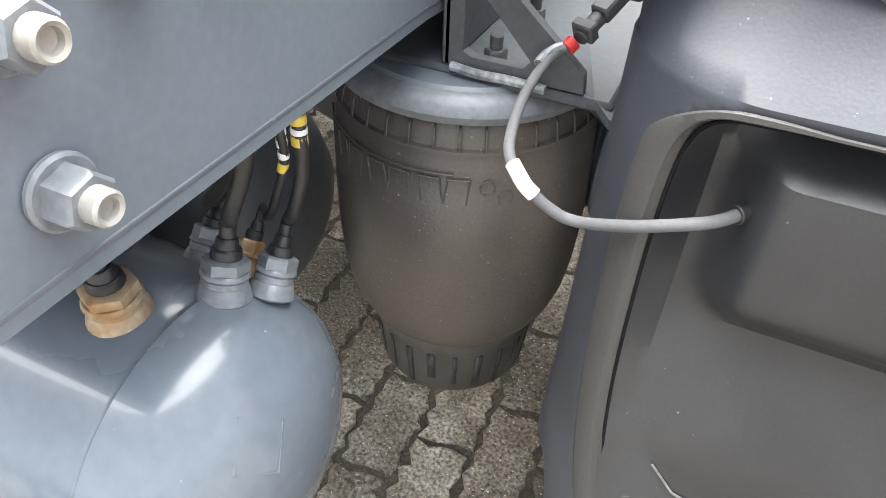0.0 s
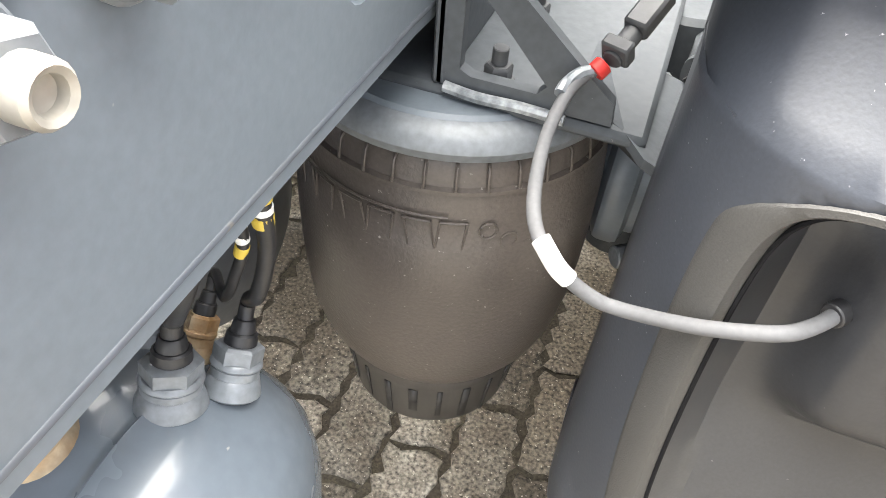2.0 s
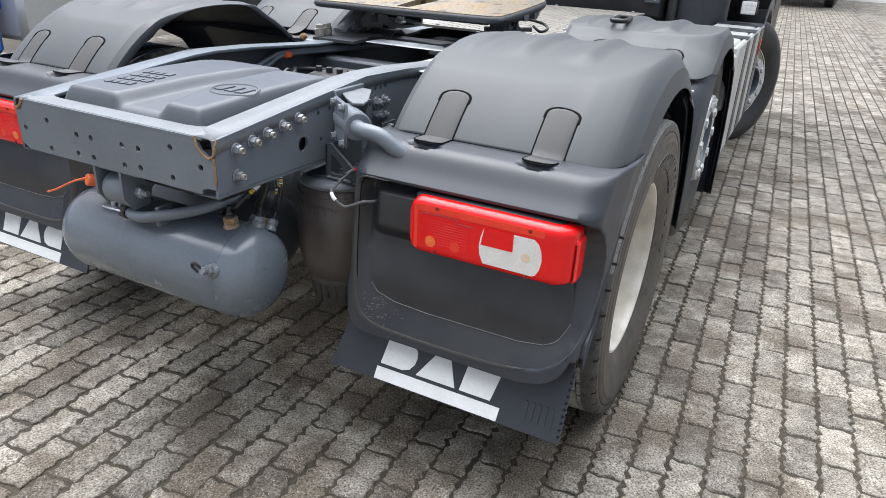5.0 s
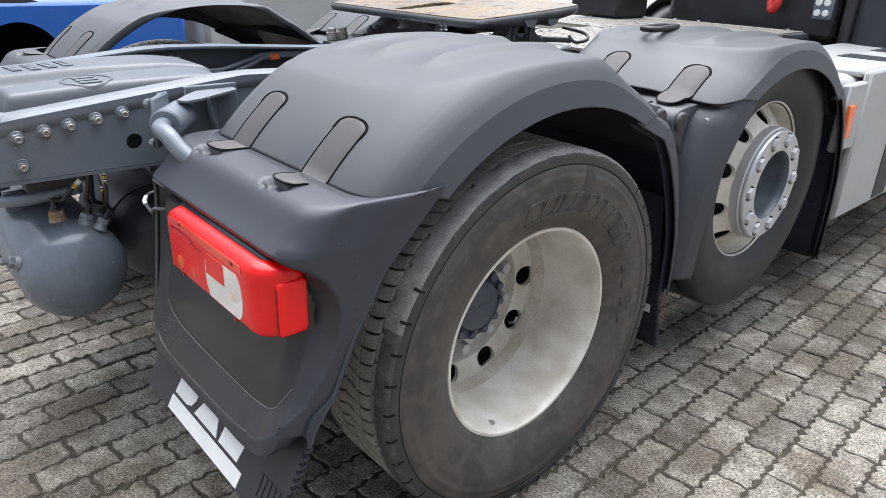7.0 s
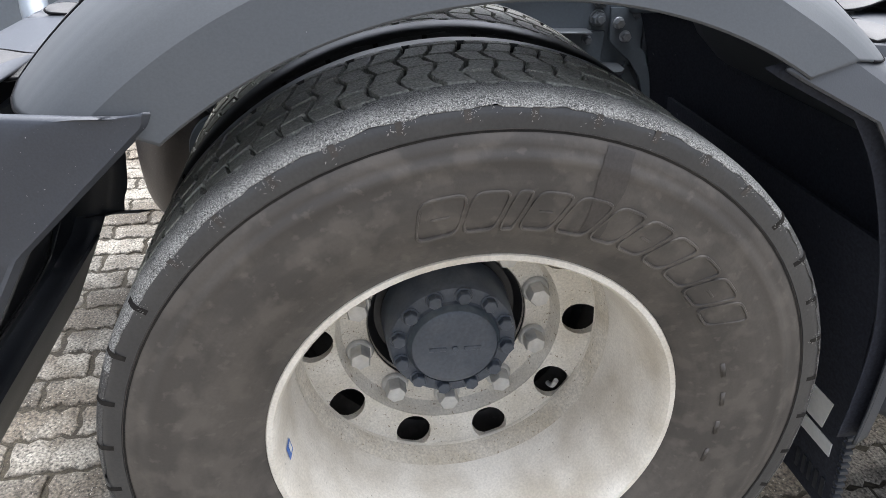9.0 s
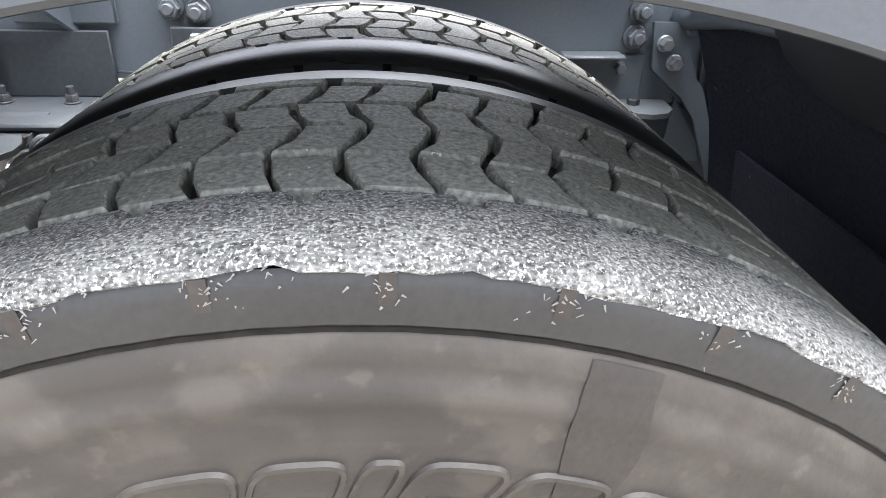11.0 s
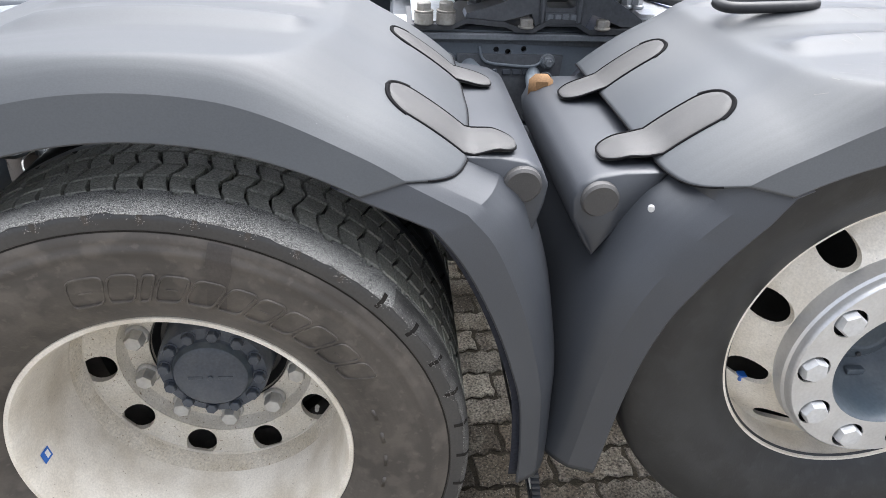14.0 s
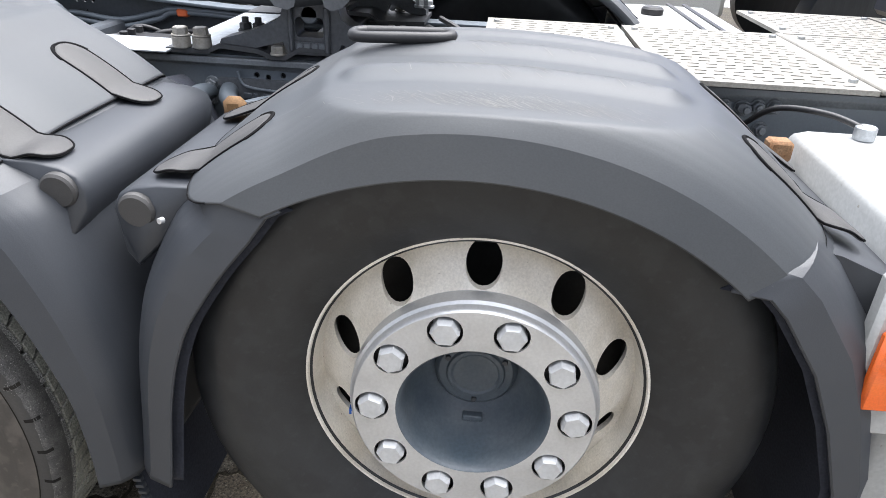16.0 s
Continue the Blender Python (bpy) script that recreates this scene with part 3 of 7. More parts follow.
g = G().tube([(XR - 0.002, back_y - 0.001, top - 0.045), (XR - 0.001, back_y - 0.001, 0.95), (XR - 0.002, back_y - 0.001, 0.90)], 0.003, 6, 6)
part("rusty_edge", g, RUST, cross)
g = G().tube([(XL + 0.045, back_y, top), (XL + 0.03, back_y, top - 0.02), (XL + 0.012, back_y, top - 0.03)], 0.005, 8, 5)
part("rusty_edge", g, RUST, cross)

# moulded cover between the rails
g = G()
nx, ny = 110, 130
x0, x1, y0, y1 = -0.262, 0.290, -0.945, -0.24
rows = []


def cover_z(x, y):
    u, v = (x - x0) / (x1 - x0), (y - y0) / (y1 - y0)
    ed = min(x - x0, x1 - x, y - y0, (y1 - y) * 0.6)
    z = 0.955 + 0.066 * math.sqrt(max(0.0, 1 - (1 - min(ed / 0.045, 1)) ** 2))
    z += 0.012 * smooth01(v / 0.5) - 0.02 * smooth01((v - 0.7) / 0.3)
    left = smooth01((-0.02 + 0.07 * v - x) / 0.042)
    rgt = smooth01((x - lerp([(0, 0.125), (0.3, 0.075), (0.6, 0.055), (1, 0.05)], v)) / 0.04)
    return z + 0.030 * max(left * smooth01((1 - v) / 0.10), rgt * smooth01((0.97 - v) / 0.16)) * smooth01(v / 0.05) * smooth01(ed / 0.03)


for j in range(ny + 1):
    y = y0 + (y1 - y0) * j / ny
    rows.append([(x0 + (x1 - x0) * i / nx, y, cover_z(x0 + (x1 - x0) * i / nx, y)) for i in range(nx + 1)])
g.grid(rows)
cover = part("deck_cover", g, COVER_PLASTIC, truck, "moulded grey plastic cover between the frame rails", smooth=70, solid=0.004)
OX, OY = 0.196, -0.713


def on_cover(x, y, h):
    return (x, y, cover_z(x, y) + 0.002 + h)


g = G()
for i in range(40):
    a, b = 2 * math.pi * i / 40, 2 * math.pi * (i + 1) / 40
    g.add([on_cover(OX + (0.070 + k) * math.cos(t), OY + (0.062 + k) * math.sin(t), h) for t in (a, b) for k, h in ((-0.005, -0.001), (-0.002, 0.003), (0.002, 0.003), (0.005, -0.001))],
          [(0, 1, 5, 4), (1, 2, 6, 5), (2, 3, 7, 6)])
part("embossed_oval", g, COVER_PLASTIC, cover)
for dx in (-0.038, 0.0, 0.038):
    a, b = [(OX + dx + k, OY + s * 0.026) for k, s in ((-0.016, -1), (0.016, 1))]
    pts = [(a[0], a[1]), (a[0] + 0.026, a[1]), (b[0] + 0.0, b[1]), (b[0] - 0.022, b[1])]
    part("embossed_mark", G().prism(pts, lambda p, d: on_cover(p[0], p[1], d - 0.001), 0.004), COVER_PLASTIC, cover)
random.seed(4)
for r in range(4):
    x = -0.185
    while x < -0.088:
        w = random.uniform(0.016, 0.03)
        yy = -0.84 + r * 0.046 + (x + 0.15) * 0.1
        part("embossed_bar", G().prism([(x, yy), (x + w, yy), (x + w, yy + 0.026), (x, yy + 0.026)], lambda p, d: on_cover(p[0], p[1], d - 0.001), 0.004), COVER_PLASTIC, cover)
        x += w + 0.007
part("rusty_tab", G().box(0.035, 0.06, -0.60, -0.575, 1.02, 1.036, 0.003), RUST, cover)

# air tank across the tail with its fittings and hoses
TY, TZ, TR = -0.857, 0.585, 0.135
prof = [(-0.365, 0.0), (-0.362, 0.03), (-0.352, 0.065), (-0.335, 0.097), (-0.31, 0.12), (-0.28, 0.132), (-0.262, TR), (0.322, TR), (0.326, TR - 0.003), (0.330, TR - 0.003), (0.334, TR + 0.001), (0.358, 0.130), (0.378, 0.120), (0.398, 0.100), (0.412, 0.074), (0.420, 0.04), (0.423, 0.0)]
tank = part("air_tank", G().rev(prof, TY, TZ, 64), TANK, truck, "grey painted steel compressed-air tank", smooth=50)
rim = [(TY - 0.025 + u, TZ + 0.065 + v) for u, v in ((-0.024, 0.0), (0.0, 0.03), (0.026, 0.004), (0.004, -0.028), (-0.024, 0.0))]
pts = [(0.4245 - 0.086 * (1 - math.sqrt(max(0.0, 1 - ((y - TY) ** 2 + (z - TZ) ** 2) / TR ** 2))), y, z) for y, z in rim]
part("rating_plate", G().tube(pts, 0.0016, 6, 1), TANK, tank, "embossed diamond on the tank end")


def fitting(x, y, z, r, mat, parent):
    """A welded boss with a ribbed nut and a black push-in collar; gives the mouth and its direction."""
    d = Vector((0, y - TY, z - TZ)).normalized()
    p = Vector((x, TY, TZ)) + d * (TR - 0.006)
    part("boss", G().rod(p, p + d * 0.014, r * 1.42, r * 1.22, 26).rod(p + d * 0.012, p + d * 0.020, r * 1.16, r * 1.14, 26).rod(p + d * 0.019, p + d * 0.024, r * 1.24, r * 1.22, 26), mat, parent)
    part("hex", G().nut(p + d * 0.023, d, r * 1.18, 0.011, r * 40), BOLT if mat is not RUSTY_BRASS else RUSTY_BRASS, parent)
    part("collar", G().rod(p + d * 0.033, p + d * 0.042, r * 0.78, r * 0.74, 20).rod(p + d * 0.041, p + d * 0.050, r * 0.60, r * 0.52, 18), BLACK, parent)
    return p + d * 0.046, d


ends = [fitting(0.292, TY - 0.008, TZ + 0.13, 0.017, RUSTY_BRASS, tank), fitting(0.338, TY + 0.047, TZ + 0.13, 0.0150, BOLT, tank), fitting(0.358, TY + 0.078, TZ + 0.118, 0.0130, BOLT, tank), fitting(0.316, TY + 0.09, TZ + 0.1, 0.0095, RUSTY_BRASS, tank), fitting(0.282, TY + 0.088, TZ + 0.108, 0.013, BOLT, tank)]
# each hose: its fitting, radius, the places it runs through, and the labels round it
runs = [(1, 0.0062, [(0.350, -0.800, 0.782), (0.366, -0.795, 0.825), (0.380, -0.785, 0.90)], []),
        (2, 0.0050, [(0.372, -0.760, 0.765), (0.381, -0.757, 0.80), (0.383, -0.757, 0.84), (0.375, -0.75, 0.90)], [(0.822, 0.830, YELLOW), (0.831, 0.836, WHITE), (0.838, 0.845, YELLOW), (0.848, 0.862, WHITE)]),
        (3, 0.0034, [(0.344, -0.756, 0.745), (0.362, -0.763, 0.78), (0.372, -0.763, 0.81), (0.374, -0.766, 0.84), (0.37, -0.76, 0.90)], [(0.800, 0.808, YELLOW), (0.812, 0.818, WHITE), (0.822, 0.829, WHITE), (0.832, 0.852, WHITE)]),
        (4, 0.0060, [(0.300, -0.770, 0.755), (0.335, -0.780, 0.80), (0.362, -0.78, 0.88)], []),
        (0, 0.0066, [(0.298, -0.848, 0.772), (0.318, -0.830, 0.800), (0.346, -0.805, 0.835), (0.372, -0.785, 0.885)], [(0.812, 0.817, YELLOW), (0.818, 0.822, YELLOW), (0.823, 0.836, WHITE)])]
for k, r, way, labels in runs:
    mouth, d = ends[k]
    way = [tuple(mouth), tuple(mouth + d * 0.016)] + way
    part("air_hose", G().tube(way, r, 12, 8), BLACK, tank, "black plastic air hose")
    for z0, z1, mt in labels:
        at = [Vector([lerp([(p[2], p[c]) for p in way], z) for c in (0, 1)] + [z]) for z in (z0, z1)]
        part("hose_label", G().rod(at[0], at[1], r * 1.18, seg=14), mt, tank)
vd = Vector((0, -0.93, 0.37))
vp = Vector((0.328, TY - 0.122, TZ + 0.05))
valve = part("drain_valve", G().rod(vp, vp + vd * 0.014, 0.021, 0.018, 20).nut(vp + vd * 0.012, vd, 0.0165, 0.016).rod(vp + vd * 0.027, vp + vd * 0.045, 0.009, seg=14).nut(vp + vd * 0.036, vd, 0.0115, 0.009), BOLT, tank, "grey test valve with a black cap")
part("cap_leash", G().tube([vp + vd * 0.035, vp + Vector((-0.02, -0.045, 0.035)), vp + Vector((-0.035, -0.04, 0.022)), vp + Vector((-0.02, -0.035, 0.004))], 0.0045, 8, 6), BLACK, tank)

# clamp, bush and pipe over the tank
bush = part("pivot_bush", G().rev([(-0.055, 0.0), (-0.055, 0.028), (-0.052, 0.044), (-0.045, 0.048), (0.02, 0.048), (0.028, 0.044), (0.03, 0.03), (0.03, 0.0)], -0.955, 0.795, 36), PAINT, truck, "grey painted pivot bush on a bracket under the crossmember")
g = G().prism([(-0.05, 0.075), (0.05, 0.075), (0.05, 0.01), (0.03, -0.045), (-0.02, -0.05), (-0.05, -0.01)], lambda p, d: (0.035 + d, -0.955 + p[0], 0.795 + p[1]), 0.008)
g.prism([(-0.05, 0.075), (0.05, 0.075), (0.05, 0.01), (0.03, -0.045), (-0.02, -0.05), (-0.05, -0.01)], lambda p, d: (-0.068 + d, -0.955 + p[0], 0.795 + p[1]), 0.008)
g.box(-0.068, 0.11, -1.0, -0.90, 0.858, 0.866)
part("bracket", g, PAINT, bush)
part("bolt", G().nut((0.043, -0.955, 0.795), (1, 0, 0), 0.017, 0.018).rod((0.06, -0.955, 0.795), (0.078, -0.955, 0.795), 0.009), STEEL, bush)
g = G().tube([(-0.01, -0.965, 0.735), (0.05, -0.975, 0.728), (0.12, -0.955, 0.74), (0.22, -0.90, 0.765), (0.30, -0.80, 0.80)], 0.016, 14, 8)
part("pipe", g, PAINT, bush, "bent grey steel pipe")
g = G().box(-0.075, 0.0, -0.995, -0.94, 0.735, 0.742).rod((-0.045, -0.975, 0.742), (-0.045, -0.975, 0.758), 0.008).rod((-0.012, -0.975, 0.742), (-0.012, -0.975, 0.758), 0.008)
part("clamp_plate", g, STEEL, bush)
part("rubber_grommet", G().rod((-0.012, -0.966, 0.735), (0.012, -0.968, 0.733), 0.024, seg=18), BLACK, bush)
g = G().box(-0.21, -0.075, -0.985, -0.86, 0.79, 0.862, 0.008)
hitch = part("hitch_block", g, BLACK, truck, "black coupling block under the crossmember")
part("release_knob", G().rod((-0.085, -0.95, 0.80), (-0.105, -1.005, 0.815), 0.02, 0.017, 18), TOW, hitch, "orange plastic release knob")
part("cord", G().tube([(-0.11, -1.0, 0.818), (-0.16, -1.01, 0.80), (-0.23, -1.02, 0.765), (-0.27, -1.02, 0.75)], 0.003, 8, 8), TOW, hitch, "orange cord")
part("mounting_rail", G().box(-0.2, 0.33, -0.93, -0.80, 0.815, 0.858, 0.006), BLACK, truck, "black rail under the tail of the frame")
part("hanger", G().box(0.092, 0.108, -0.955, -0.90, 0.70, 0.76, 0.004), TANK, tank)

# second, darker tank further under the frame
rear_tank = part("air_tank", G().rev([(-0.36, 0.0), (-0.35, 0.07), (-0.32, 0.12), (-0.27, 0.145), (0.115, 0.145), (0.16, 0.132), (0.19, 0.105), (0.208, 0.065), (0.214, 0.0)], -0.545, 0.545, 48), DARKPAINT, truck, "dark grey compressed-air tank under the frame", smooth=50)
part("tank_band", G().rev([(0.02, 0.1465), (0.02, 0.149), (0.05, 0.149), (0.05, 0.1465)], -0.545, 0.545, 48), BLACK, rear_tank)

# air spring with its head plate
BX, BY = 0.388, -0.505
spring = part("air_spring", G().rod((BX, BY, 0.806), (BX, BY, 0.816), 0.118, seg=48), PAINT, truck, "black rubber air spring between axle and frame")


def rev_z(prof, x, y, seg=64):
    g = G()
    k = len(prof)
    vs = [(x + r * math.cos(2 * math.pi * i / seg), y + r * math.sin(2 * math.pi * i / seg), z) for i in range(seg) for z, r in prof]
    fs = [(i * k + j, i * k + j + 1, ((i + 1) % seg) * k + j + 1, ((i + 1) % seg) * k + j) for i in range(seg) for j in range(k - 1)]
    return g.add(vs, fs)


bead = [(0.814, 0.0), (0.814, 0.11), (0.812, 0.124), (0.806, 0.133), (0.798, 0.136), (0.790, 0.133), (0.786, 0.124), (0.786, 0.0)]
part("bead_plate", rev_z(bead, BX, BY), PAINT_LIGHT, spring, "grey bead plate with chipped paint")
body = [(0.79, 0.118), (0.786, 0.124), (0.778, 0.127), (0.763, 0.1300), (0.755, 0.1318), (0.735, 0.135), (0.71, 0.137), (0.709, 0.1376), (0.66, 0.1388), (0.61, 0.1386), (0.57, 0.1365), (0.535, 0.132), (0.511, 0.125), (0.493, 0.116), (0.483, 0.109), (0.474, 0.1)]
sleeve = part("rubber_sleeve", rev_z(body, BX, BY, 72), BELLOWS, spring, "dusty black rubber sleeve with moulded ribs")
for i in range(36):
    a = 2 * math.pi * i / 36
    g = G()
    c, s = math.cos(a), math.sin(a)
    g.add([(BX + r * c - w * s, BY + r * s + w * c, z) for z, r in ((0.786, 0.1250), (0.781, 0.1305), (0.765, 0.1335), (0.762, 0.132)) for w in (-0.0011, 0.0011)], [(0, 1, 3, 2), (2, 3, 5, 4), (4, 5, 7, 6)])
    part("moulded_rib", g, BELLOWS, spring, solid=0.0015)
part("moulded_rim", rev_z([(0.7645, 0.1295), (0.7635, 0.1340), (0.7605, 0.1342), (0.7595, 0.130)], BX, BY, 72), BELLOWS, spring)


def raised_stroke(z0, a0, z1, a1):
    """A thin raised line on the sleeve."""
    line = [(z0 + (z1 - z0) * i / 8, a0 + (a1 - a0) * i / 8) for i in range(9)]
    part("moulded_mark", G().tube([(BX + 0.1366 * math.cos(a), BY + 0.1366 * math.sin(a), z) for z, a in line], 0.0010, 6, 2), BELLOWS, spring)


raised_stroke(0.741, -2.62, 0.741, -1.25)
raised_stroke(0.701, -2.5, 0.701, -1.25)
raised_stroke(0.694, -2.4, 0.694, -1.25)
for k in range(7):
    a0 = -2.52 + 0.205 * k
    lean = 0.035 if k % 2 else -0.02
    raised_stroke(0.736, a0, 0.736, a0 + 0.15)
    raised_stroke(0.707, a0 + lean, 0.707, a0 + 0.15 + lean)
    raised_stroke(0.736, a0, 0.707, a0 + lean)
    raised_stroke(0.736, a0 + 0.15, 0.707, a0 + 0.15 + lean)
for k in range(3):
    a = -1.02 + 0.13 * k
    ring = [(0.728 - 0.012 * k + 0.0075 * math.sin(t), a + 0.05 * math.cos(t)) for t in [2 * math.pi * q / 12 for q in range(13)]]
    part("moulded_mark", G().tube([(BX + 0.1366 * math.cos(b), BY + 0.1366 * math.sin(b), z) for z, b in ring], 0.0009, 6, 2), BELLOWS, spring)
piston = [(0.49, 0.0), (0.49, 0.098), (0.474, 0.103), (0.466, 0.1045), (0.458, 0.1035), (0.45, 0.102), (0.386, 0.0955), (0.378, 0.0905), (0.374, 0.0)]
part("piston", rev_z(piston, BX, BY), WET, spring, "wet black plastic piston with water runs")
for i in range(22):
    a = 2 * math.pi * i / 22
    c, s = math.cos(a), math.sin(a)
    wd = 0.0022 + 0.0035 * ((i * 7) % 5) / 5
    lo = 0.386 + 0.03 * ((i * 3) % 4) / 4
    part("water_run", G().add([(BX + r * c - w * s, BY + r * s + w * c, z) for z, r in ((0.456, 0.1033), (lo, 0.0959 + (lo - 0.386) * 0.105)) for w in (-wd, wd)], [(0, 1, 3, 2)]), BLACK, spring, solid=0.0016)
part("stud", G().rod((BX, BY, 0.38), (BX, BY, 0.335), 0.012, 0.010, 14), ZINC, spring)

cal = part("brake_actuator", G().rev([(0.500, 0.0), (0.500, 0.050), (0.508, 0.062), (0.532, 0.066), (0.538, 0.078), (0.543, 0.080), (0.556, 0.080), (0.561, 0.078), (0.565, 0.066), (0.615, 0.064), (0.628, 0.05), (0.628, 0.0)], -0.405, 0.665, 40), PAINT, truck, "worn grey brake chamber with a clamp ring beside the air spring")
part("clamp_lug", G().box(0.536, 0.564, -0.440, -0.405, 0.742, 0.768, 0.004), PAINT_LIGHT, cal)
part("clamp_bolt", G().nut((0.55, -0.445, 0.755), (0, -1, 0), 0.010, 0.010).rod((0.55, -0.45, 0.755), (0.55, -0.472, 0.755), 0.005), BOLT, cal)
part("guide_pin", G().rod((0.585, -0.44, 0.785), (0.622, -0.41, 0.782), 0.018, seg=20).rod((0.578, -0.446, 0.785), (0.586, -0.440, 0.785), 0.021, seg=20), BRACKET_SHADE, cal)
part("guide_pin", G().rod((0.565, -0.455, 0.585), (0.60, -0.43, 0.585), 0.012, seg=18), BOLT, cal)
part("pin_boss", G().box(0.572, 0.625, -0.41, -0.33, 0.70, 0.80, 0.012), BRACKET_SHADE, cal)
part("wire", G().tube([(0.57, -0.47, 0.80), (0.585, -0.472, 0.79), (0.60, -0.46, 0.80), (0.615, -0.45, 0.815)], 0.0028, 8, 6), BLACK, cal)
part("wire", G().tube([(0.545, -0.478, 0.772), (0.57, -0.486, 0.775), (0.60, -0.49, 0.768), (0.625, -0.48, 0.752)], 0.0022, 8, 6), WHITE, cal)

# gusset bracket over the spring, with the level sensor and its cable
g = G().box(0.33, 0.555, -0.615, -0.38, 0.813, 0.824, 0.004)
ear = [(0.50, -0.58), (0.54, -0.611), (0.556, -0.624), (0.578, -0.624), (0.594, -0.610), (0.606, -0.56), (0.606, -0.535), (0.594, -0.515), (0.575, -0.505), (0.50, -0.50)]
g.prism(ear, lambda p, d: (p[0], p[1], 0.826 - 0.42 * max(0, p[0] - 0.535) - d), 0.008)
# Darkened paint carries the shade over the air spring.
bracket = part("spring_bracket", g, BRACKET_SHADE, truck, "grey steel bracket with a gusset over the air spring")
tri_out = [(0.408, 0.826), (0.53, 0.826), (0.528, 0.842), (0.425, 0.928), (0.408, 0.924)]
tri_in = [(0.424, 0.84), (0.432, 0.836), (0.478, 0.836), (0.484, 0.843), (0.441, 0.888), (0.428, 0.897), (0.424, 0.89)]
part("gusset", G().plate(tri_out, [tri_in], lambda u, v: (u, -0.612, v), lambda u, v: (u, -0.602, v)), BRACKET_SHADE, bracket)
part("gusset", G().box(0.404, 0.413, -0.612, -0.43, 0.824, 0.925, 0.002), BRACKET_SHADE, bracket)
part("weld_bead", G().tube([(0.415, -0.615, 0.826), (0.44, -0.617, 0.825), (0.47, -0.616, 0.8255), (0.50, -0.617, 0.825)], 0.0042, 8, 8), BARE, bracket, "bright bare weld bead")
for x, y in ((0.445, -0.589), (0.446, -0.489)):
    part("bolt", G().rod((x, y, 0.824), (x, y, 0.827), 0.0125).nut((x, y, 0.827), (0, 0, 1), 0.0102, 0.011, 0.4).rod((x, y, 0.838), (x, y, 0.85), 0.0058, seg=14), IRON, bracket)
sensor = part("level_sensor", G().rod((0.519, -0.575, 0.856), (0.54, -0.515, 0.885), 0.0065, 0.0072, 14).box(-0.0082, 0.0082, -0.018, 0.018, -0.007, 0.007, 0.002, pose(0.532, -0.54, 0.876, 25, 0, -20)).box(-0.0095, 0.0095, -0.005, 0.005, -0.008, 0.008, 0.0015, pose(0.521, -0.570, 0.861, 25, 0, -20)), IRON, truck, "dark level sensor plug with a grey cable")
part("red_clip", G().rod((0.5115, -0.580, 0.848), (0.5155, -0.575, 0.853), 0.0065, seg=12), RED_CLIP, sensor)
part("white_clip", G().tube([(0.4955, -0.5985, 0.8395), (0.497, -0.590, 0.8425), (0.503, -0.584, 0.8475), (0.510, -0.580, 0.8495)], 0.0040, 8, 5), BOLT, sensor, "pale twist of tape round the cable")
cable = part("cable", G().tube([(0.514, -0.577, 0.851), (0.506, -0.582, 0.846), (0.499, -0.597, 0.838), (0.497, -0.632, 0.828), (0.502, -0.669, 0.819), (0.511, -0.695, 0.815), (0.527, -0.708, 0.806), (0.548, -0.706, 0.79), (0.567, -0.704, 0.785), (0.603, -0.716, 0.803), (0.634, -0.7205, 0.819), (0.650, -0.711, 0.8205), (0.664, -0.6945, 0.8205), (0.680, -0.672, 0.8205)], 0.0042, 12, 8), CABLE, sensor, "grey sheathed cable")
part("cable_tag", G().tube([(0.5145, -0.699, 0.8135), (0.527, -0.708, 0.806), (0.535, -0.7085, 0.800)], 0.0055, 14, 6), WHITE, sensor, "white cable tag")
bracket.location = (0.0, 0.034, -0.014)
spring.location = (0.007, 0.016, -0.012)

# clamp and tube that carry the mudguard
arm = part("mudguard_arm", G().prism([(0.402, 0.9), (0.402, 1.046), (0.52, 1.046), (0.49, 0.99)], lambda p, d: (p[0], -0.445 - (p[0] - 0.4) * 0.6 + d, p[1]), 0.008).box(0.40, 0.412, -0.53, -0.38, 0.92, 1.06), PAINT, truck, "grey arm and pipe clamp carrying the mudguard")
# The arm's bright top face is a paler paint: light put in colour.
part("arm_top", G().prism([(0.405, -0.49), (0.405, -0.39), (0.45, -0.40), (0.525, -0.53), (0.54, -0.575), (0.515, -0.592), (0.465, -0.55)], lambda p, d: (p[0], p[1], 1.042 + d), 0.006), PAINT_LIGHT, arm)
mm = pose(0.522, -0.608, 1.0, 0, 0, -39.6)
g = G()
pr = [(-0.062, 0.0), (-0.062, 0.036), (-0.058, 0.04), (0.058, 0.04), (0.062, 0.036), (0.062, 0.0)]
vs0 = G().rev(pr, 0.0, 0.0, 28)
g.add([mm @ Vector(p) for p in vs0.v], vs0.f)
g.box(-0.055, 0.055, -0.036, -0.024, -0.062, 0.064, 0.006, mm)
part("pipe_clamp", g, PAINT, arm, "grey half-shell pipe clamp")
for u in (-0.04, 0.045):
    for w in (-0.048, 0.05):
        p = mm @ Vector((u, -0.036, w))
        d = mm.to_3x3() @ Vector((0, -1, 0))
        part("bolt", G().rod(p, p + d * 0.004, 0.013).nut(p + d * 0.004, d, 0.0105, 0.009), BOLT, arm)
part("tube", G().tube([mm @ Vector((0.02, 0, 0)), mm @ Vector((0.09, 0, 0)), (0.655, -0.672, 0.995), (0.70, -0.662, 0.965), (0.74, -0.64, 0.935)], 0.0215, 20, 10), PAINT, arm, "bent grey tube running into the mudguard")

# ---- mudguards ----
WZ = 0.49
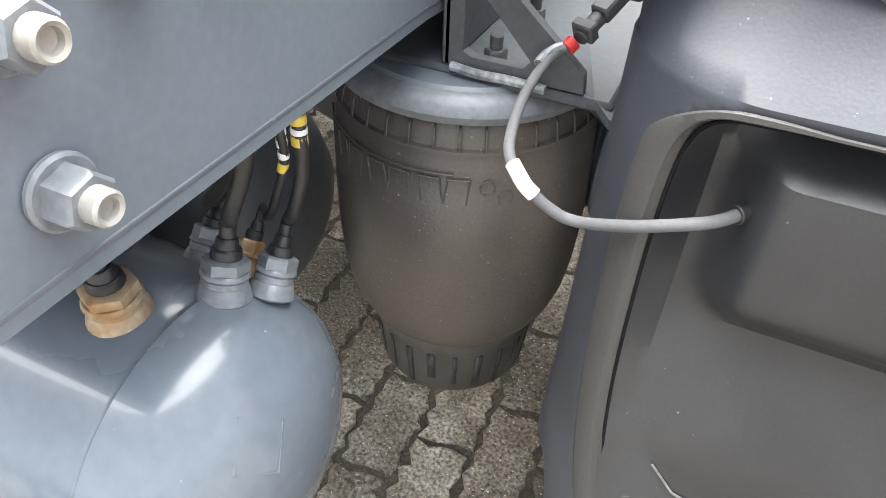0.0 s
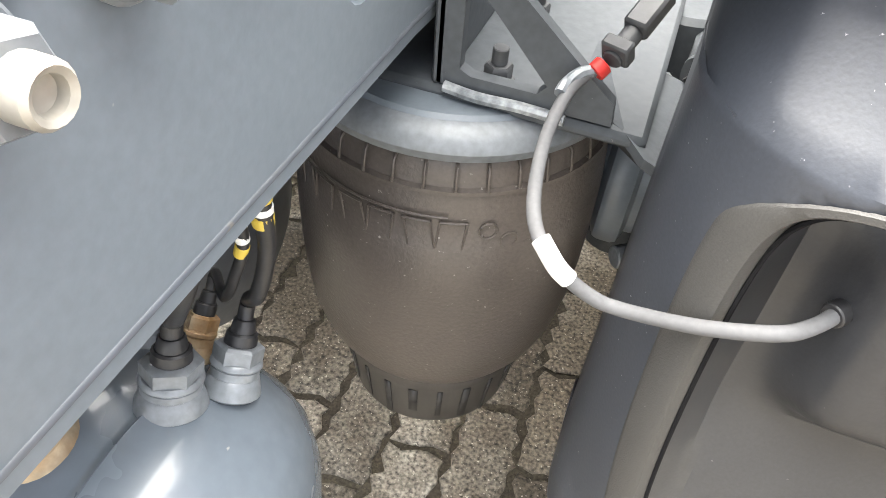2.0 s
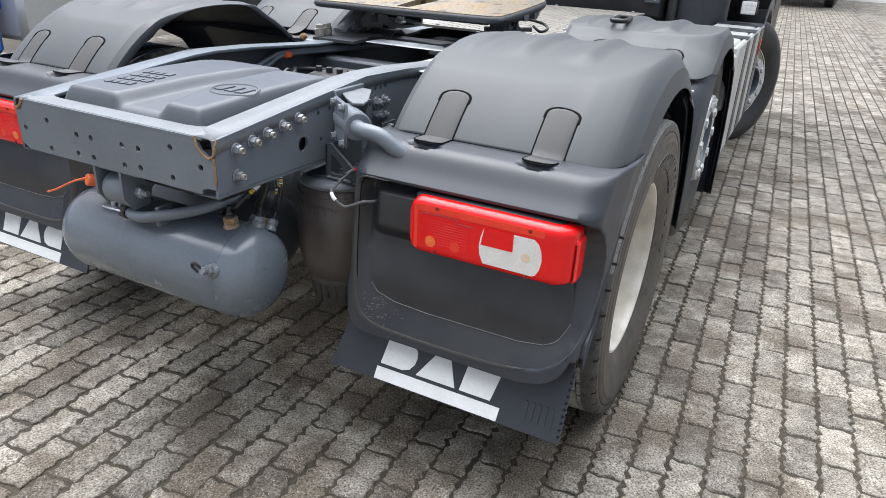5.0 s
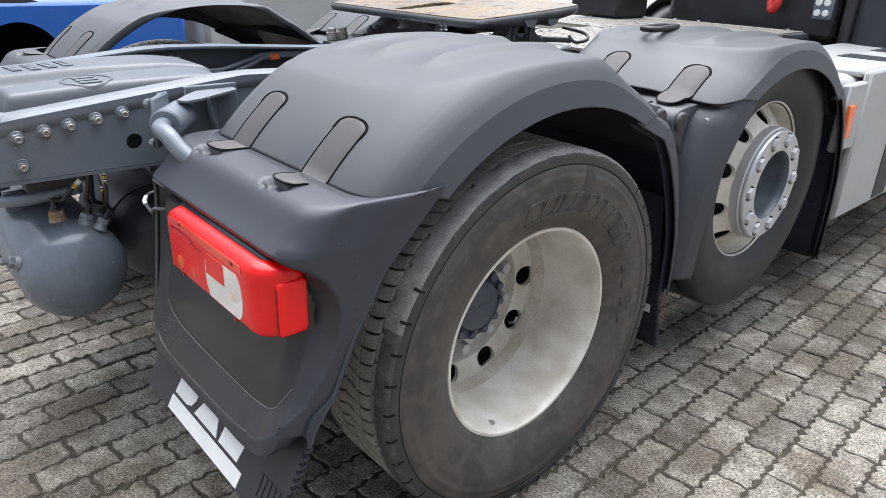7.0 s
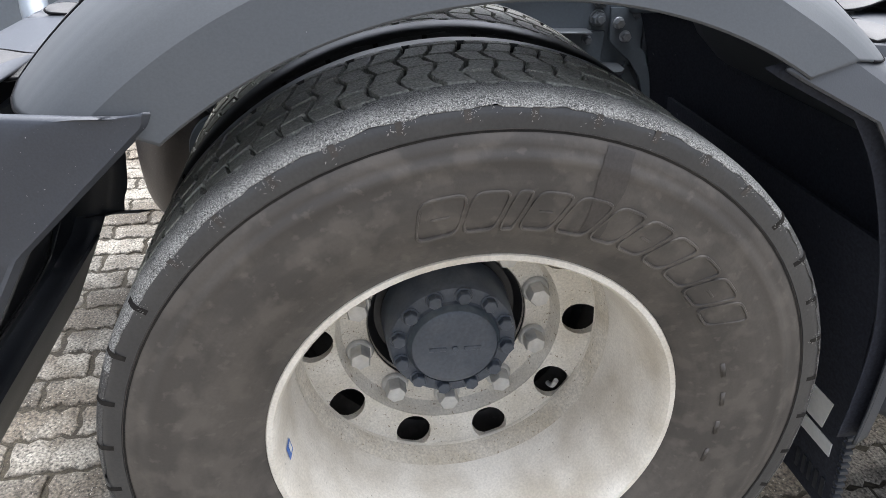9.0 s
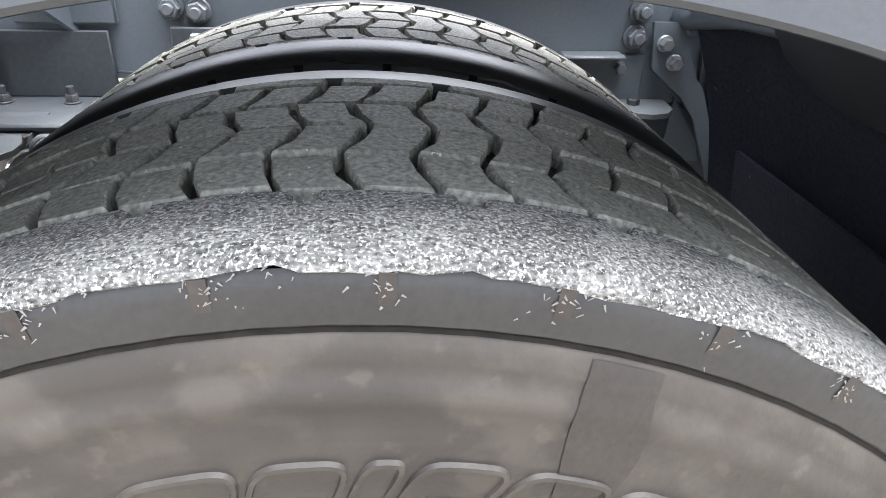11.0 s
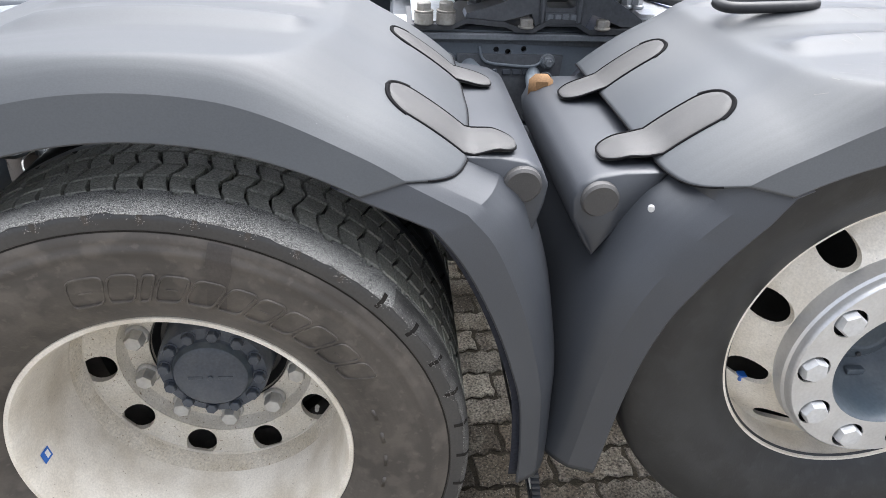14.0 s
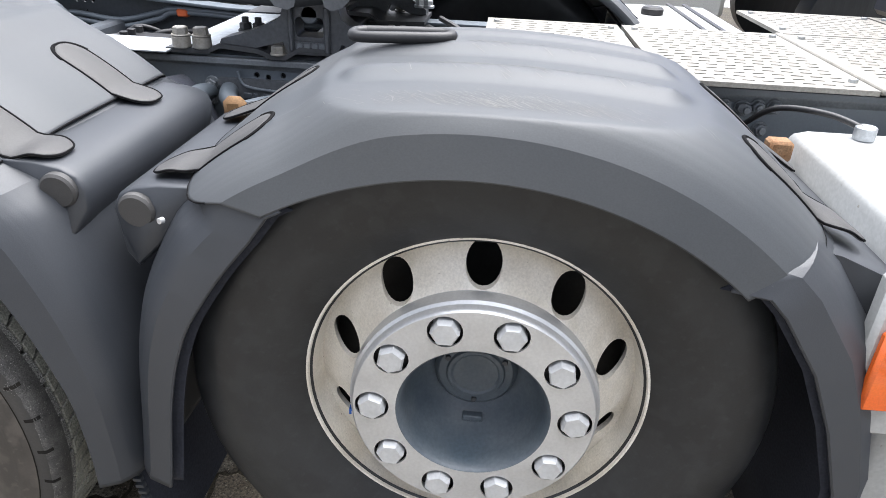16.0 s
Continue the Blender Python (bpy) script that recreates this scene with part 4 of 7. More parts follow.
LIP = [(1.2850, 0.6026), (1.2868, 0.6029), (1.2875, 0.6042), (1.2725, 0.662), (1.2590, 0.6815), (1.2530, 0.6890), (1.2425, 0.6995), (1.2285, 0.7103), (1.210, 0.7200), (1.18, 0.731), (1.13, 0.742)]
LIP = LIP[:4] + [(a + (c - a) * k / 3, b + (d - b) * k / 3) for (a, b), (c, d) in zip(LIP[4:], LIP[5:]) for k in range(3)] + LIP[-1:]
FLAT = [(1.13 - 0.47 * i / 60, 0.742 + 0.012 * smooth01(i / 19)) for i in range(1, 61)]
EDGE = [(0.63, 0.748), (0.608, 0.735), (0.60, 0.71)]
PROFILE = LIP + FLAT + EDGE
CREST = 1.035
TAIL_TOP, LIFT_TOP = (1.193, 0.38, 0.28), (1.174, 0.30, 0.22)


def guard_point(yc, s, phi, x, r, lift=0.0):
    """A place on the shell: angle phi from the top, towards +s."""
    rr = r + lift
    return (x, yc + s * rr * math.sin(phi), WZ + rr * math.cos(phi))


def flank(phi, deep):
    """How far the shell flattens towards the other wheel."""
    return -abs(deep) * smooth01((phi * math.copysign(1, deep) - 0.16) / 0.30)


def shell_point(yc, phi, x, r, deep, top, out=0.0):
    """A place on the half-barrel, cut off by the flatter field on its crown with the rounded fingers."""
    x, y, z = guard_point(yc, 1, phi, x, r + smooth01((r - 0.603) / 0.14) * flank(phi, deep))
    z0, back, fore = top
    d = y - yc
    level = z0 - (back if d < 0 else fore) * d * d
    over = z - level
    u = (x - CREST) % 0.193
    wave = (1 - smooth01(u / 0.058) if u < 0.10 else ((u - 0.10) / 0.093) ** 1.5) * smooth01((x - 0.64) / 0.05) * (x < CREST + 0.12)
    z = 0.5 * (z + level - math.sqrt(over * over + 0.000018))
    return (x, y, z + 0.017 * wave * smooth01((over - 0.010) / 0.016) * smooth01((d + 0.28) / 0.10) + out)


def upper_shell(yc, a_lip, a_top, b_lip, b_top, parent, label, deep, top):
    """The half-barrel over the wheel; a: its end towards the tail, b: towards the cab."""
    rows = []
    n = 150
    for i in range(n + 1):
        u = i / n
        row = []
        for x, r in PROFILE:
            k = smooth01((r - 0.603) / 0.14)
            a, b = radians(a_lip + (a_top - a_lip) * k), radians(b_lip + (b_top - b_lip) * k)
            row.append(shell_point(yc, -a + (a + b) * u, x, r, deep, top))
        rows.append(row)
    ob = part("mudguard", G().grid(rows), CROWN, parent, label, smooth=18, solid=0.003)
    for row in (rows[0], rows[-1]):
        # A black tube draws the seam's shade along each end.
        part("seam", G().tube([(x, yc + (y - yc) * 1.0015, WZ + (z - WZ) * 1.0015) for x, y, z in row[4:-1]], 0.0015, 6, 1), GAP_SHADE, ob, "black line for the shade in the shell's seam")
    return ob


def strap(yc, s, x0, x1, phi0, phi1, foot, parent, deep=0.0, tip=0.95):
    """A moulded strap over the shell that bends out onto the bracket below it."""
    xm, hw = (x0 + x1) / 2, (x1 - x0) / 2
    path = []
    steps = [0.0, 0.012, 0.03, 0.055, 0.09, 0.13, 0.18, 0.24, 0.31, 0.39, 0.48, 0.58, 0.70, 0.84, 1.0]
    for i in range(15):
        phi = phi0 + (phi1 - phi0) * steps[i]
        p = guard_point(yc, s, phi, xm, 0.7545 + flank(phi, abs(deep)))
        path.append((p[1], p[2], math.sin(phi) * s, math.cos(phi)))
    y, z = path[-1][0], path[-1][1]
    fy, fz = foot
    ny, nz = -(fz - z) * s, abs(fy - y)
    ln = math.hypot(ny, nz)
    for t in (0.12, 0.25, 0.38, 0.50, 0.60, 0.69, 0.77, 0.84, 0.90, 0.945, 0.98, 1.0):
        path.append((y + (fy - y) * t, z + (fz - z) * t, ny / ln * s, nz / ln))
    run = [0.0]
    for a, b in zip(path, path[1:]):
        run.append(run[-1] + math.hypot(a[0] - b[0], a[1] - b[1]))
    round_end = tip * hw

    def half(i):
        e = min(run[i], run[-1] - run[i])
        return hw * (0.16 + 0.84 * math.sqrt(max(0, 1 - (1 - min(e / round_end, 1)) ** 2)))

    def settle(x, i):
        """How far the shell lies below its crown at x, fading out along the foot."""
        return (lerp([(a, r) for a, r in PROFILE[::-1]], x) - 0.754) * (1 - smooth01((i - 14) / 5))

    rows = []
    for i, (y, z, ny, nz) in enumerate(path):
        row = []
        for fx, lift in ((-1.0, -0.003), (-1.0, 0.0015), (-0.93, 0.003), (-0.4, 0.004), (0.4, 0.004), (0.93, 0.003), (1.0, 0.0015), (1.0, -0.003)):
            x = xm + fx * half(i)
            h = lift + settle(x, i) + 0.0008
            row.append((x, y + ny * h, z + nz * h))
        rows.append(row)
    g = G().grid(rows)
    k = len(rows[0])
    g.f += [tuple(range(k)), tuple(range((len(rows) - 1) * k, len(rows) * k))]
    ob = part("strap", g, STRAP, parent, "dull grey plastic strap", smooth=50)
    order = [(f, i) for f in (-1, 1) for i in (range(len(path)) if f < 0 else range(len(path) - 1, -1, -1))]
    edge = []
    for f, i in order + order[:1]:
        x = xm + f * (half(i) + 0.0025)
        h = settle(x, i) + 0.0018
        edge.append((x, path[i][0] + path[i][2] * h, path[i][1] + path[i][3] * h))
    # Black tubes paint the shaded gap and pocket round the strap.
    part("gap_shade_line", G().tube(edge, 0.0019, 6, 1), GAP_SHADE, parent)
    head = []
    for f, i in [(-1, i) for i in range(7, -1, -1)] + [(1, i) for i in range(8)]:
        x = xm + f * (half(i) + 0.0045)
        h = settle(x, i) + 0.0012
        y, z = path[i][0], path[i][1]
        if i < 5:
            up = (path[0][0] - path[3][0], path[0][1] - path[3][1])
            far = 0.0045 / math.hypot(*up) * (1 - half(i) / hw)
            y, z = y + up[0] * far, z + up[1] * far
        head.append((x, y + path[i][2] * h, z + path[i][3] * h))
    part("pocket_shade_line", G().tube(head, 0.0034, 6, 1), GAP_SHADE, parent, "black line for the shade in the strap's pocket")
    return ob


LEG = [(1.013, 0.352), (0.965, 0.398), (0.911, 0.440), (0.85, 0.474), (0.778, 0.506), (0.71, 0.53), (0.64, 0.550), (0.57, 0.558), (0.50, 0.562), (0.44, 0.562)]


LEG_LIFT = [(1.0, 0.29), (0.97, 0.32), (0.913, 0.366), (0.86, 0.402), (0.812, 0.431), (0.76, 0.452), (0.71, 0.467), (0.65, 0.48), (0.594, 0.489), (0.52, 0.499), (0.46, 0.508)]


def leg(yc, s, parent, deep, line, thin):
    """The lower part of the guard between the wheels, following the tyre."""
    sec = LIP + [(1.02, 0.748), (0.9, 0.75), (0.75, 0.75), (0.64, 0.748), (0.605, 0.735)]
    rows = []
    for less in (3.0, 0.6):
        row = []
        for x, r in sec:
            k = smooth01((r - 0.603) / 0.14)
            row.append(guard_point(yc, s, radians(29.5 + 11.3 * k - less), x - 0.003, r - 0.005 - deep * k))
        rows.append(row)
    last = len(line) - 1
    for i in range(4, 4 * last + 1):
        t = i / (4 * last)
        q = min(i // 4, last - 1)
        f = i / 4 - q
        a, b, c, d = (line[min(max(q + e, 0), last)] for e in (-1, 0, 1, 2))
        z, y = (0.5 * (2 * b[w] + (c[w] - a[w]) * f + (2 * a[w] - 5 * b[w] + 4 * c[w] - d[w]) * f * f + (3 * b[w] - a[w] - 3 * c[w] + d[w]) * f ** 3) for w in (0, 1))
        k = 1 - thin * smooth01(t * 1.15)
        tilt = radians(36) * (1 - smooth01(t * 1.1))
        rise = 0.45 + 0.25 * smooth01(t * last - 1)
        rows.append([(x, yc + s * (y + (r - 0.603) * k * math.cos(tilt)), z + (r - 0.603) * k * math.sin(tilt) * rise) for x, r in sec])
    ob = part("lower_leg", G().grid(rows), PLASTIC, parent, smooth=22, solid=0.005)
    sheet = [[(min(x, 1.264), y - s * 0.012, z - 0.005) for x, y, z in row] for row in rows]
    for row in sheet[2:]:
        x, y, z = row[-1]
        row += [(0.56, y - s * 0.01, z), (0.49, y - s * 0.035, z), (0.452, y - s * 0.07, z)]
    for row in sheet[:2]:
        row += [row[-1]] * 3
    part("inner_sheet", G().grid(sheet), LINER, ob, "black fibre liner inside the guard", solid=0.003)
    return ob


def leg_bracket(yc, s, parent, drop=0.0):
    """The housing that ties the guard to its tube, with a round cap on its outer end."""
    sec = [(y, z - drop) for y, z in ((0.43, 1.03), (0.50, 1.028), (0.545, 1.02), (0.572, 1.006), (0.584, 0.98), (0.58, 0.945), (0.562, 0.91), (0.545, 0.885), (0.50, 0.93))]
    rows = []
    for x, k in ((0.63, 0.75), (0.66, 0.95), (0.70, 1.0), (1.14, 1.0), (1.162, 0.99), (1.172, 0.96), (1.175, 0.9)):
        cy, cz = 0.53, 0.98 - drop
        rows.append([(x + 0.02 * (z < 0.92 - drop), yc + s * (cy + (y - cy) * k), cz + (z - cz) * k) for y, z in sec + sec[:1]])
    g = G().grid(rows)
    k = len(sec) + 1
    g.f += [tuple(range(k - 1)), tuple(range((len(rows) - 1) * k, len(rows) * k - 1))]
    ob = part("bracket_housing", g, PLASTIC, parent, smooth=50)
    part("round_cap", G().rod((1.168, yc + s * 0.54, 0.984 - drop), (1.186, yc + s * 0.54, 0.982 - drop), 0.0305, seg=28, bevel=0.004), STRAP, ob, "round plastic cap")
    return ob


HOUSING_OUT = [(0.655, 0.893), (1.225, 0.893), (1.285, 0.874), (1.318, 0.850), (1.346, 0.815), (1.362, 0.775), (1.360, 0.72), (1.338, 0.66), (1.300, 0.60), (1.262, 0.556), (1.235, 0.534), (1.195, 0.507), (1.14, 0.489), (1.05, 0.479), (0.90, 0.476), (0.745, 0.478), (0.695, 0.484), (0.662, 0.499), (0.642, 0.526), (0.629, 0.56), (0.618, 0.62), (0.611, 0.69), (0.608, 0.78), (0.609, 0.84), (0.613, 0.866), (0.622, 0.882), (0.636, 0.8905)]
HOUSING_IN = [(0.67, 0.886), (1.215, 0.886), (1.272, 0.866), (1.302, 0.842), (1.326, 0.808), (1.338, 0.772), (1.334, 0.722), (1.312, 0.672), (1.272, 0.62), (1.228, 0.578), (1.185, 0.556), (1.12, 0.546), (0.85, 0.545), (0.745, 0.551), (0.69, 0.566), (0.658, 0.60), (0.643, 0.65), (0.636, 0.75), (0.636, 0.835), (0.641, 0.865), (0.652, 0.88)]
CORNER = 0.068


def reach(poly, u, v):
    """Distance to an outline, positive inside it."""
    return nearest(poly, u, v)[0]


def nearest(poly, u, v):
    """The same distance, with the nearest place on the outline."""
    best, inside, at = 9.0, False, (u, v)
    for (a, b), (c, d) in zip(poly, poly[1:] + poly[:1]):
        t = min(max(((u - a) * (c - a) + (v - b) * (d - b)) / ((c - a) ** 2 + (d - b) ** 2), 0.0), 1.0)
        far = math.hypot(u - a - t * (c - a), v - b - t * (d - b))
        if far < best:
            best, at = far, (a + t * (c - a), b + t * (d - b))
        if (b > v) != (d > v) and u < a + (v - b) * (c - a) / (d - b):
            inside = not inside
    return (best if inside else -best), at


def set_back(z):
    """How deep the lamp panel lies: shallow at its foot, deep under the shelf."""
    return 0.027 + 0.021 * smooth01((z - 0.60) / 0.14)


def rear_unit(parent):
    """The moulded tail: a shelf, a set-back panel for the lamp that wraps round the corner, and a ledge below it."""
    face = [(0.978, -0.545), (0.9793, -0.57), (0.9795, -0.585)] + [(0.9795 - 0.000055 * i * i, -0.591 - 0.006 * i) for i in range(8)]
    face += [(0.9745, -0.640), (0.971, -0.647), (0.9665, -0.654), (0.961, -0.660), (0.954, -0.666), (0.945, -0.673), (0.935, -0.681), (0.924, -0.690), (0.912, -0.7025), (0.90, -0.7155)]
    zs = [0.8965, 0.8945, 0.8925, 0.8905, 0.8885, 0.8865, 0.884] + [0.878 - 0.0085 * i for i in range(50)] + [0.4555, 0.45]
    face += [(z, -0.716 - (0.90 - z) * 0.115) for z in zs] + [(0.446, -0.758), (0.446, -0.74), (0.452, -0.71)]
    lips = [(0.40, -0.705), (0.505, -0.667), (0.705, -0.581), (0.829, -0.509), (0.888, -0.448), (0.968, -0.365), (0.99, -0.36)]
    rows, flags = [], []
    for z0, y in face:
        yl = lerp(lips, z0)
        row, flag = [], []

        def put(s, back=0.0):
            """A point on the plan outline at arc length s, set back by the recess."""
            low = 0.085 - math.sqrt(max(0.0, 0.085 ** 2 - max(0.0, 0.085 - (s - 0.588)) ** 2)) if s < 0.673 else 0.0
            if s > 1.10:
                low = 0.085 * (1 - math.sqrt(1 - min((s - 1.10) / 0.16, 1) ** 2))
            z = z0 + low * smooth01((0.62 - z0) / 0.17)
            b, at = nearest(HOUSING_OUT, s, z)
            if abs(b) < 0.0056 and s < 1.385:
                (s, z), b = at, 0.0
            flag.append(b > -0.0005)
            d = 0.0
            if b > 0:
                a = -reach(HOUSING_IN, s, z)
                full = set_back(z)
                d = full if a <= 0 else full * b / (a + b)
                d -= 0.036 * smooth01((0.815 - s) / 0.03) * smooth01((s - 0.645) / 0.042) * smooth01((z - 0.722) / 0.045) * smooth01((0.882 - z) / 0.032)
            dent = 0.0
            if z0 > 0.95:
                for c in (0.7645, 1.0785):
                    dent += 0.016 * smooth01((1 - math.hypot((s - c) / 0.052, (y + 0.622) / 0.022)) / 0.35)
            if s < 1.205:
                t = max(0.0, (0.66 - s) / 0.085)
                return (s, y + d + 0.085 * (1 - math.sqrt(1 - t * t)), z - dent)
            t = (s - 1.205) / CORNER
            if t < math.pi / 2:
                return (1.205 + (CORNER - d) * math.sin(t), min(y + CORNER - (CORNER - d) * math.cos(t), yl - 0.014), z)
            e = s - 1.205 - CORNER * math.pi / 2
            return (1.273 - d + 0.12 * e, min(y + CORNER + e, yl - 0.012), z)

        low = 0.085 * smooth01((0.62 - z0) / 0.17)
        flag += [False] * 5
        for dx, dy in ((0.566, 0.135), (0.566, 0.095), (0.569, 0.074), (0.576, 0.06), (0.586, 0.0435)):
            row.append((dx, min(y + dy, -0.5), z0 + low - (0.0 if z0 < 0.9 else dy * 0.1)))
        row += [put(0.595 + 0.0072 * i) for i in range(110)]
        span = max(yl - 0.05 - (y + CORNER), 0.03)
        row += [put(1.3860 + min(0.010 * i, max(span - 0.0575, 0.002 * i))) for i in range(5)]
        last = row[-1]
        ze = last[2] - 0.35 * (last[2] - z0)
        row += [(1.284, min(max(last[1] + 0.02, yl - 0.045), yl - 0.01), ze), (1.287, yl - 0.006, ze + 0.004), (1.282, yl, ze + 0.004), (1.268, yl, ze + 0.004)]
        rows.append(row)
        flags.append(flag + [False] * 4)
    whole = G().grid(rows)
    n = len(rows[0])
    outer, panel = G(), G()
    outer.v = panel.v = whole.v
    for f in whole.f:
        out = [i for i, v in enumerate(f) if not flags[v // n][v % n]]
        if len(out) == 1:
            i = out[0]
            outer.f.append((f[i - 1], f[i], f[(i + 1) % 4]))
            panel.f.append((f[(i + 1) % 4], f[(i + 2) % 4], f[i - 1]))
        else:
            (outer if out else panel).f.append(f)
    ob = part("tail_housing", outer, TAIL, parent, "dark grey moulded tail housing for the lamp", smooth=38, solid=0.004)
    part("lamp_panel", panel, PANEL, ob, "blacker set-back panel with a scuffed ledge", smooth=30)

    def skin(s, z, out):
        """A place on the outer face at arc length s, lifted by out."""
        z0 = z
        low = 0.085 - math.sqrt(max(0.0, 0.085 ** 2 - max(0.0, 0.085 - (s - 0.588)) ** 2)) if s < 0.673 else 0.0
        if s > 1.10:
            low = 0.085 * (1 - math.sqrt(1 - min((s - 1.10) / 0.16, 1) ** 2))
        for i in range(12):
            z0 += (z - z0 - low * smooth01((0.62 - z0) / 0.17)) * 0.7
        y = lerp([(a, b) for a, b in face[::-1]][3:], z0)
        if s < 1.205:
            t = max(0.0, (0.66 - s) / 0.085)
            c = math.sqrt(1 - min(t * t, 0.98))
            return (s - out * min(t, 1), y + 0.085 * (1 - c) - out * c, z)
        t = min((s - 1.205) / CORNER, math.pi / 2)
        e = s - 1.205 - CORNER * t
        return (1.205 + (CORNER + out) * math.sin(t) + 0.12 * e, y + CORNER - (CORNER + out) * math.cos(t) + e, z)

    line = []
    ring = HOUSING_OUT[3:] + [(0.655, 0.893), (0.715, 0.8932)]
    for again in range(3):
        ring = ring[:1] + [(a + (c - a) * k, b + (d - b) * k) for (a, b), (c, d) in zip(ring, ring[1:]) for k in (0.25, 0.75)] + ring[-1:]
    for (a, b), (c, d) in zip(ring, ring[1:]):
        k = max(1, int(math.hypot(c - a, d - b) / 0.01))
        line += [(a + (c - a) * i / k, b + (d - b) * i / k) for i in range(k)]
    rows, cut = [], []
    line = [p for p in line if p[0] < 1.16]
    for i, (s, z) in enumerate(line):
        (a, b), (c, d) = line[max(i - 3, 0)], line[min(i + 3, len(line) - 1)]
        h = math.hypot(c - a, d - b)
        ns, nz = (d - b) / h, -(c - a) / h
        wide = (1.0 + 1.15 * smooth01((0.70 - s) / 0.05)) * (1 - 0.72 * smooth01((z - 0.852) / 0.038)) * (1 - 0.6 * smooth01((s - 1.08) / 0.08))
        rows.append([skin(s + ns * e * wide, z + nz * e * wide, o) for e, o in ((-0.0095, -0.004), (-0.0075, 0.0025), (-0.0065, 0.0035), (-0.001, 0.0035), (0.0005, 0.0025), (0.002, -0.008))])
        cut.append(skin(s + ns * 0.004, z + nz * 0.004, -0.006))
    part("rim_strip", G().grid(rows), STRIP, ob, "raised dull rim round the lamp panel", smooth=40)
    # Black tube paints the shade of the groove beside the rim.
    part("seam", G().tube(cut, 0.0015, 6, 1), GAP_SHADE, ob)
    fold = []
    for (a, b), (c, d) in zip(HOUSING_IN[8:], HOUSING_IN[9:16]):
        k = max(1, int(math.hypot(c - a, d - b) / 0.012))
        fold += [(a + (c - a) * i / k, b + (d - b) * i / k) for i in range(k)]
    part("scuffed_edge", G().tube([skin(u, v, -set_back(v) + 0.0022) for u, v in fold], 0.0011, 6, 1), SCUFF, ob, "thin scuffed fold line round the panel")
    rnd = random.Random(3)
    g = G()
    for i in range(90):
        s, z = rnd.gauss(0.70, 0.04), rnd.uniform(0.47, 0.56)
        ds, dz = rnd.uniform(0.001, 0.0045), rnd.uniform(0.0005, 0.0013)
        quad = []
        for u, v in ((s - ds, z), (s + ds, z + dz * 0.3), (s + ds * 1.4, z + dz), (s - ds * 0.4, z + dz * 1.2)):
            b, a = reach(HOUSING_OUT, u, v), -reach(HOUSING_IN, u, v)
            quad.append((skin(u, v, -(set_back(v) if a <= 0 else set_back(v) * b / (a + b)) + 0.0026), b, a))
        if all(0.004 < b and a > 0.003 for p, b, a in quad):
            g.add([p for p, b, a in quad], [(0, 1, 2, 3)])
    part("scuff_relief", g, SCUFF, ob, "pale scuffs on the ledge")["kind"] = "stuff"
    # Added black box; it stops light leaking through the crack above the panel.
    part("light_block", G().box(0.62, 1.21, -0.668, -0.655, 0.85, 0.935, 0.003), GAP_SHADE, ob, "added black block against light behind the shelf")
    part("grommet", G().rod((0.660, -0.699, 0.8205), (0.668, -0.690, 0.8205), 0.0066, seg=16), BLACK, ob, "black cable grommet")
    return ob


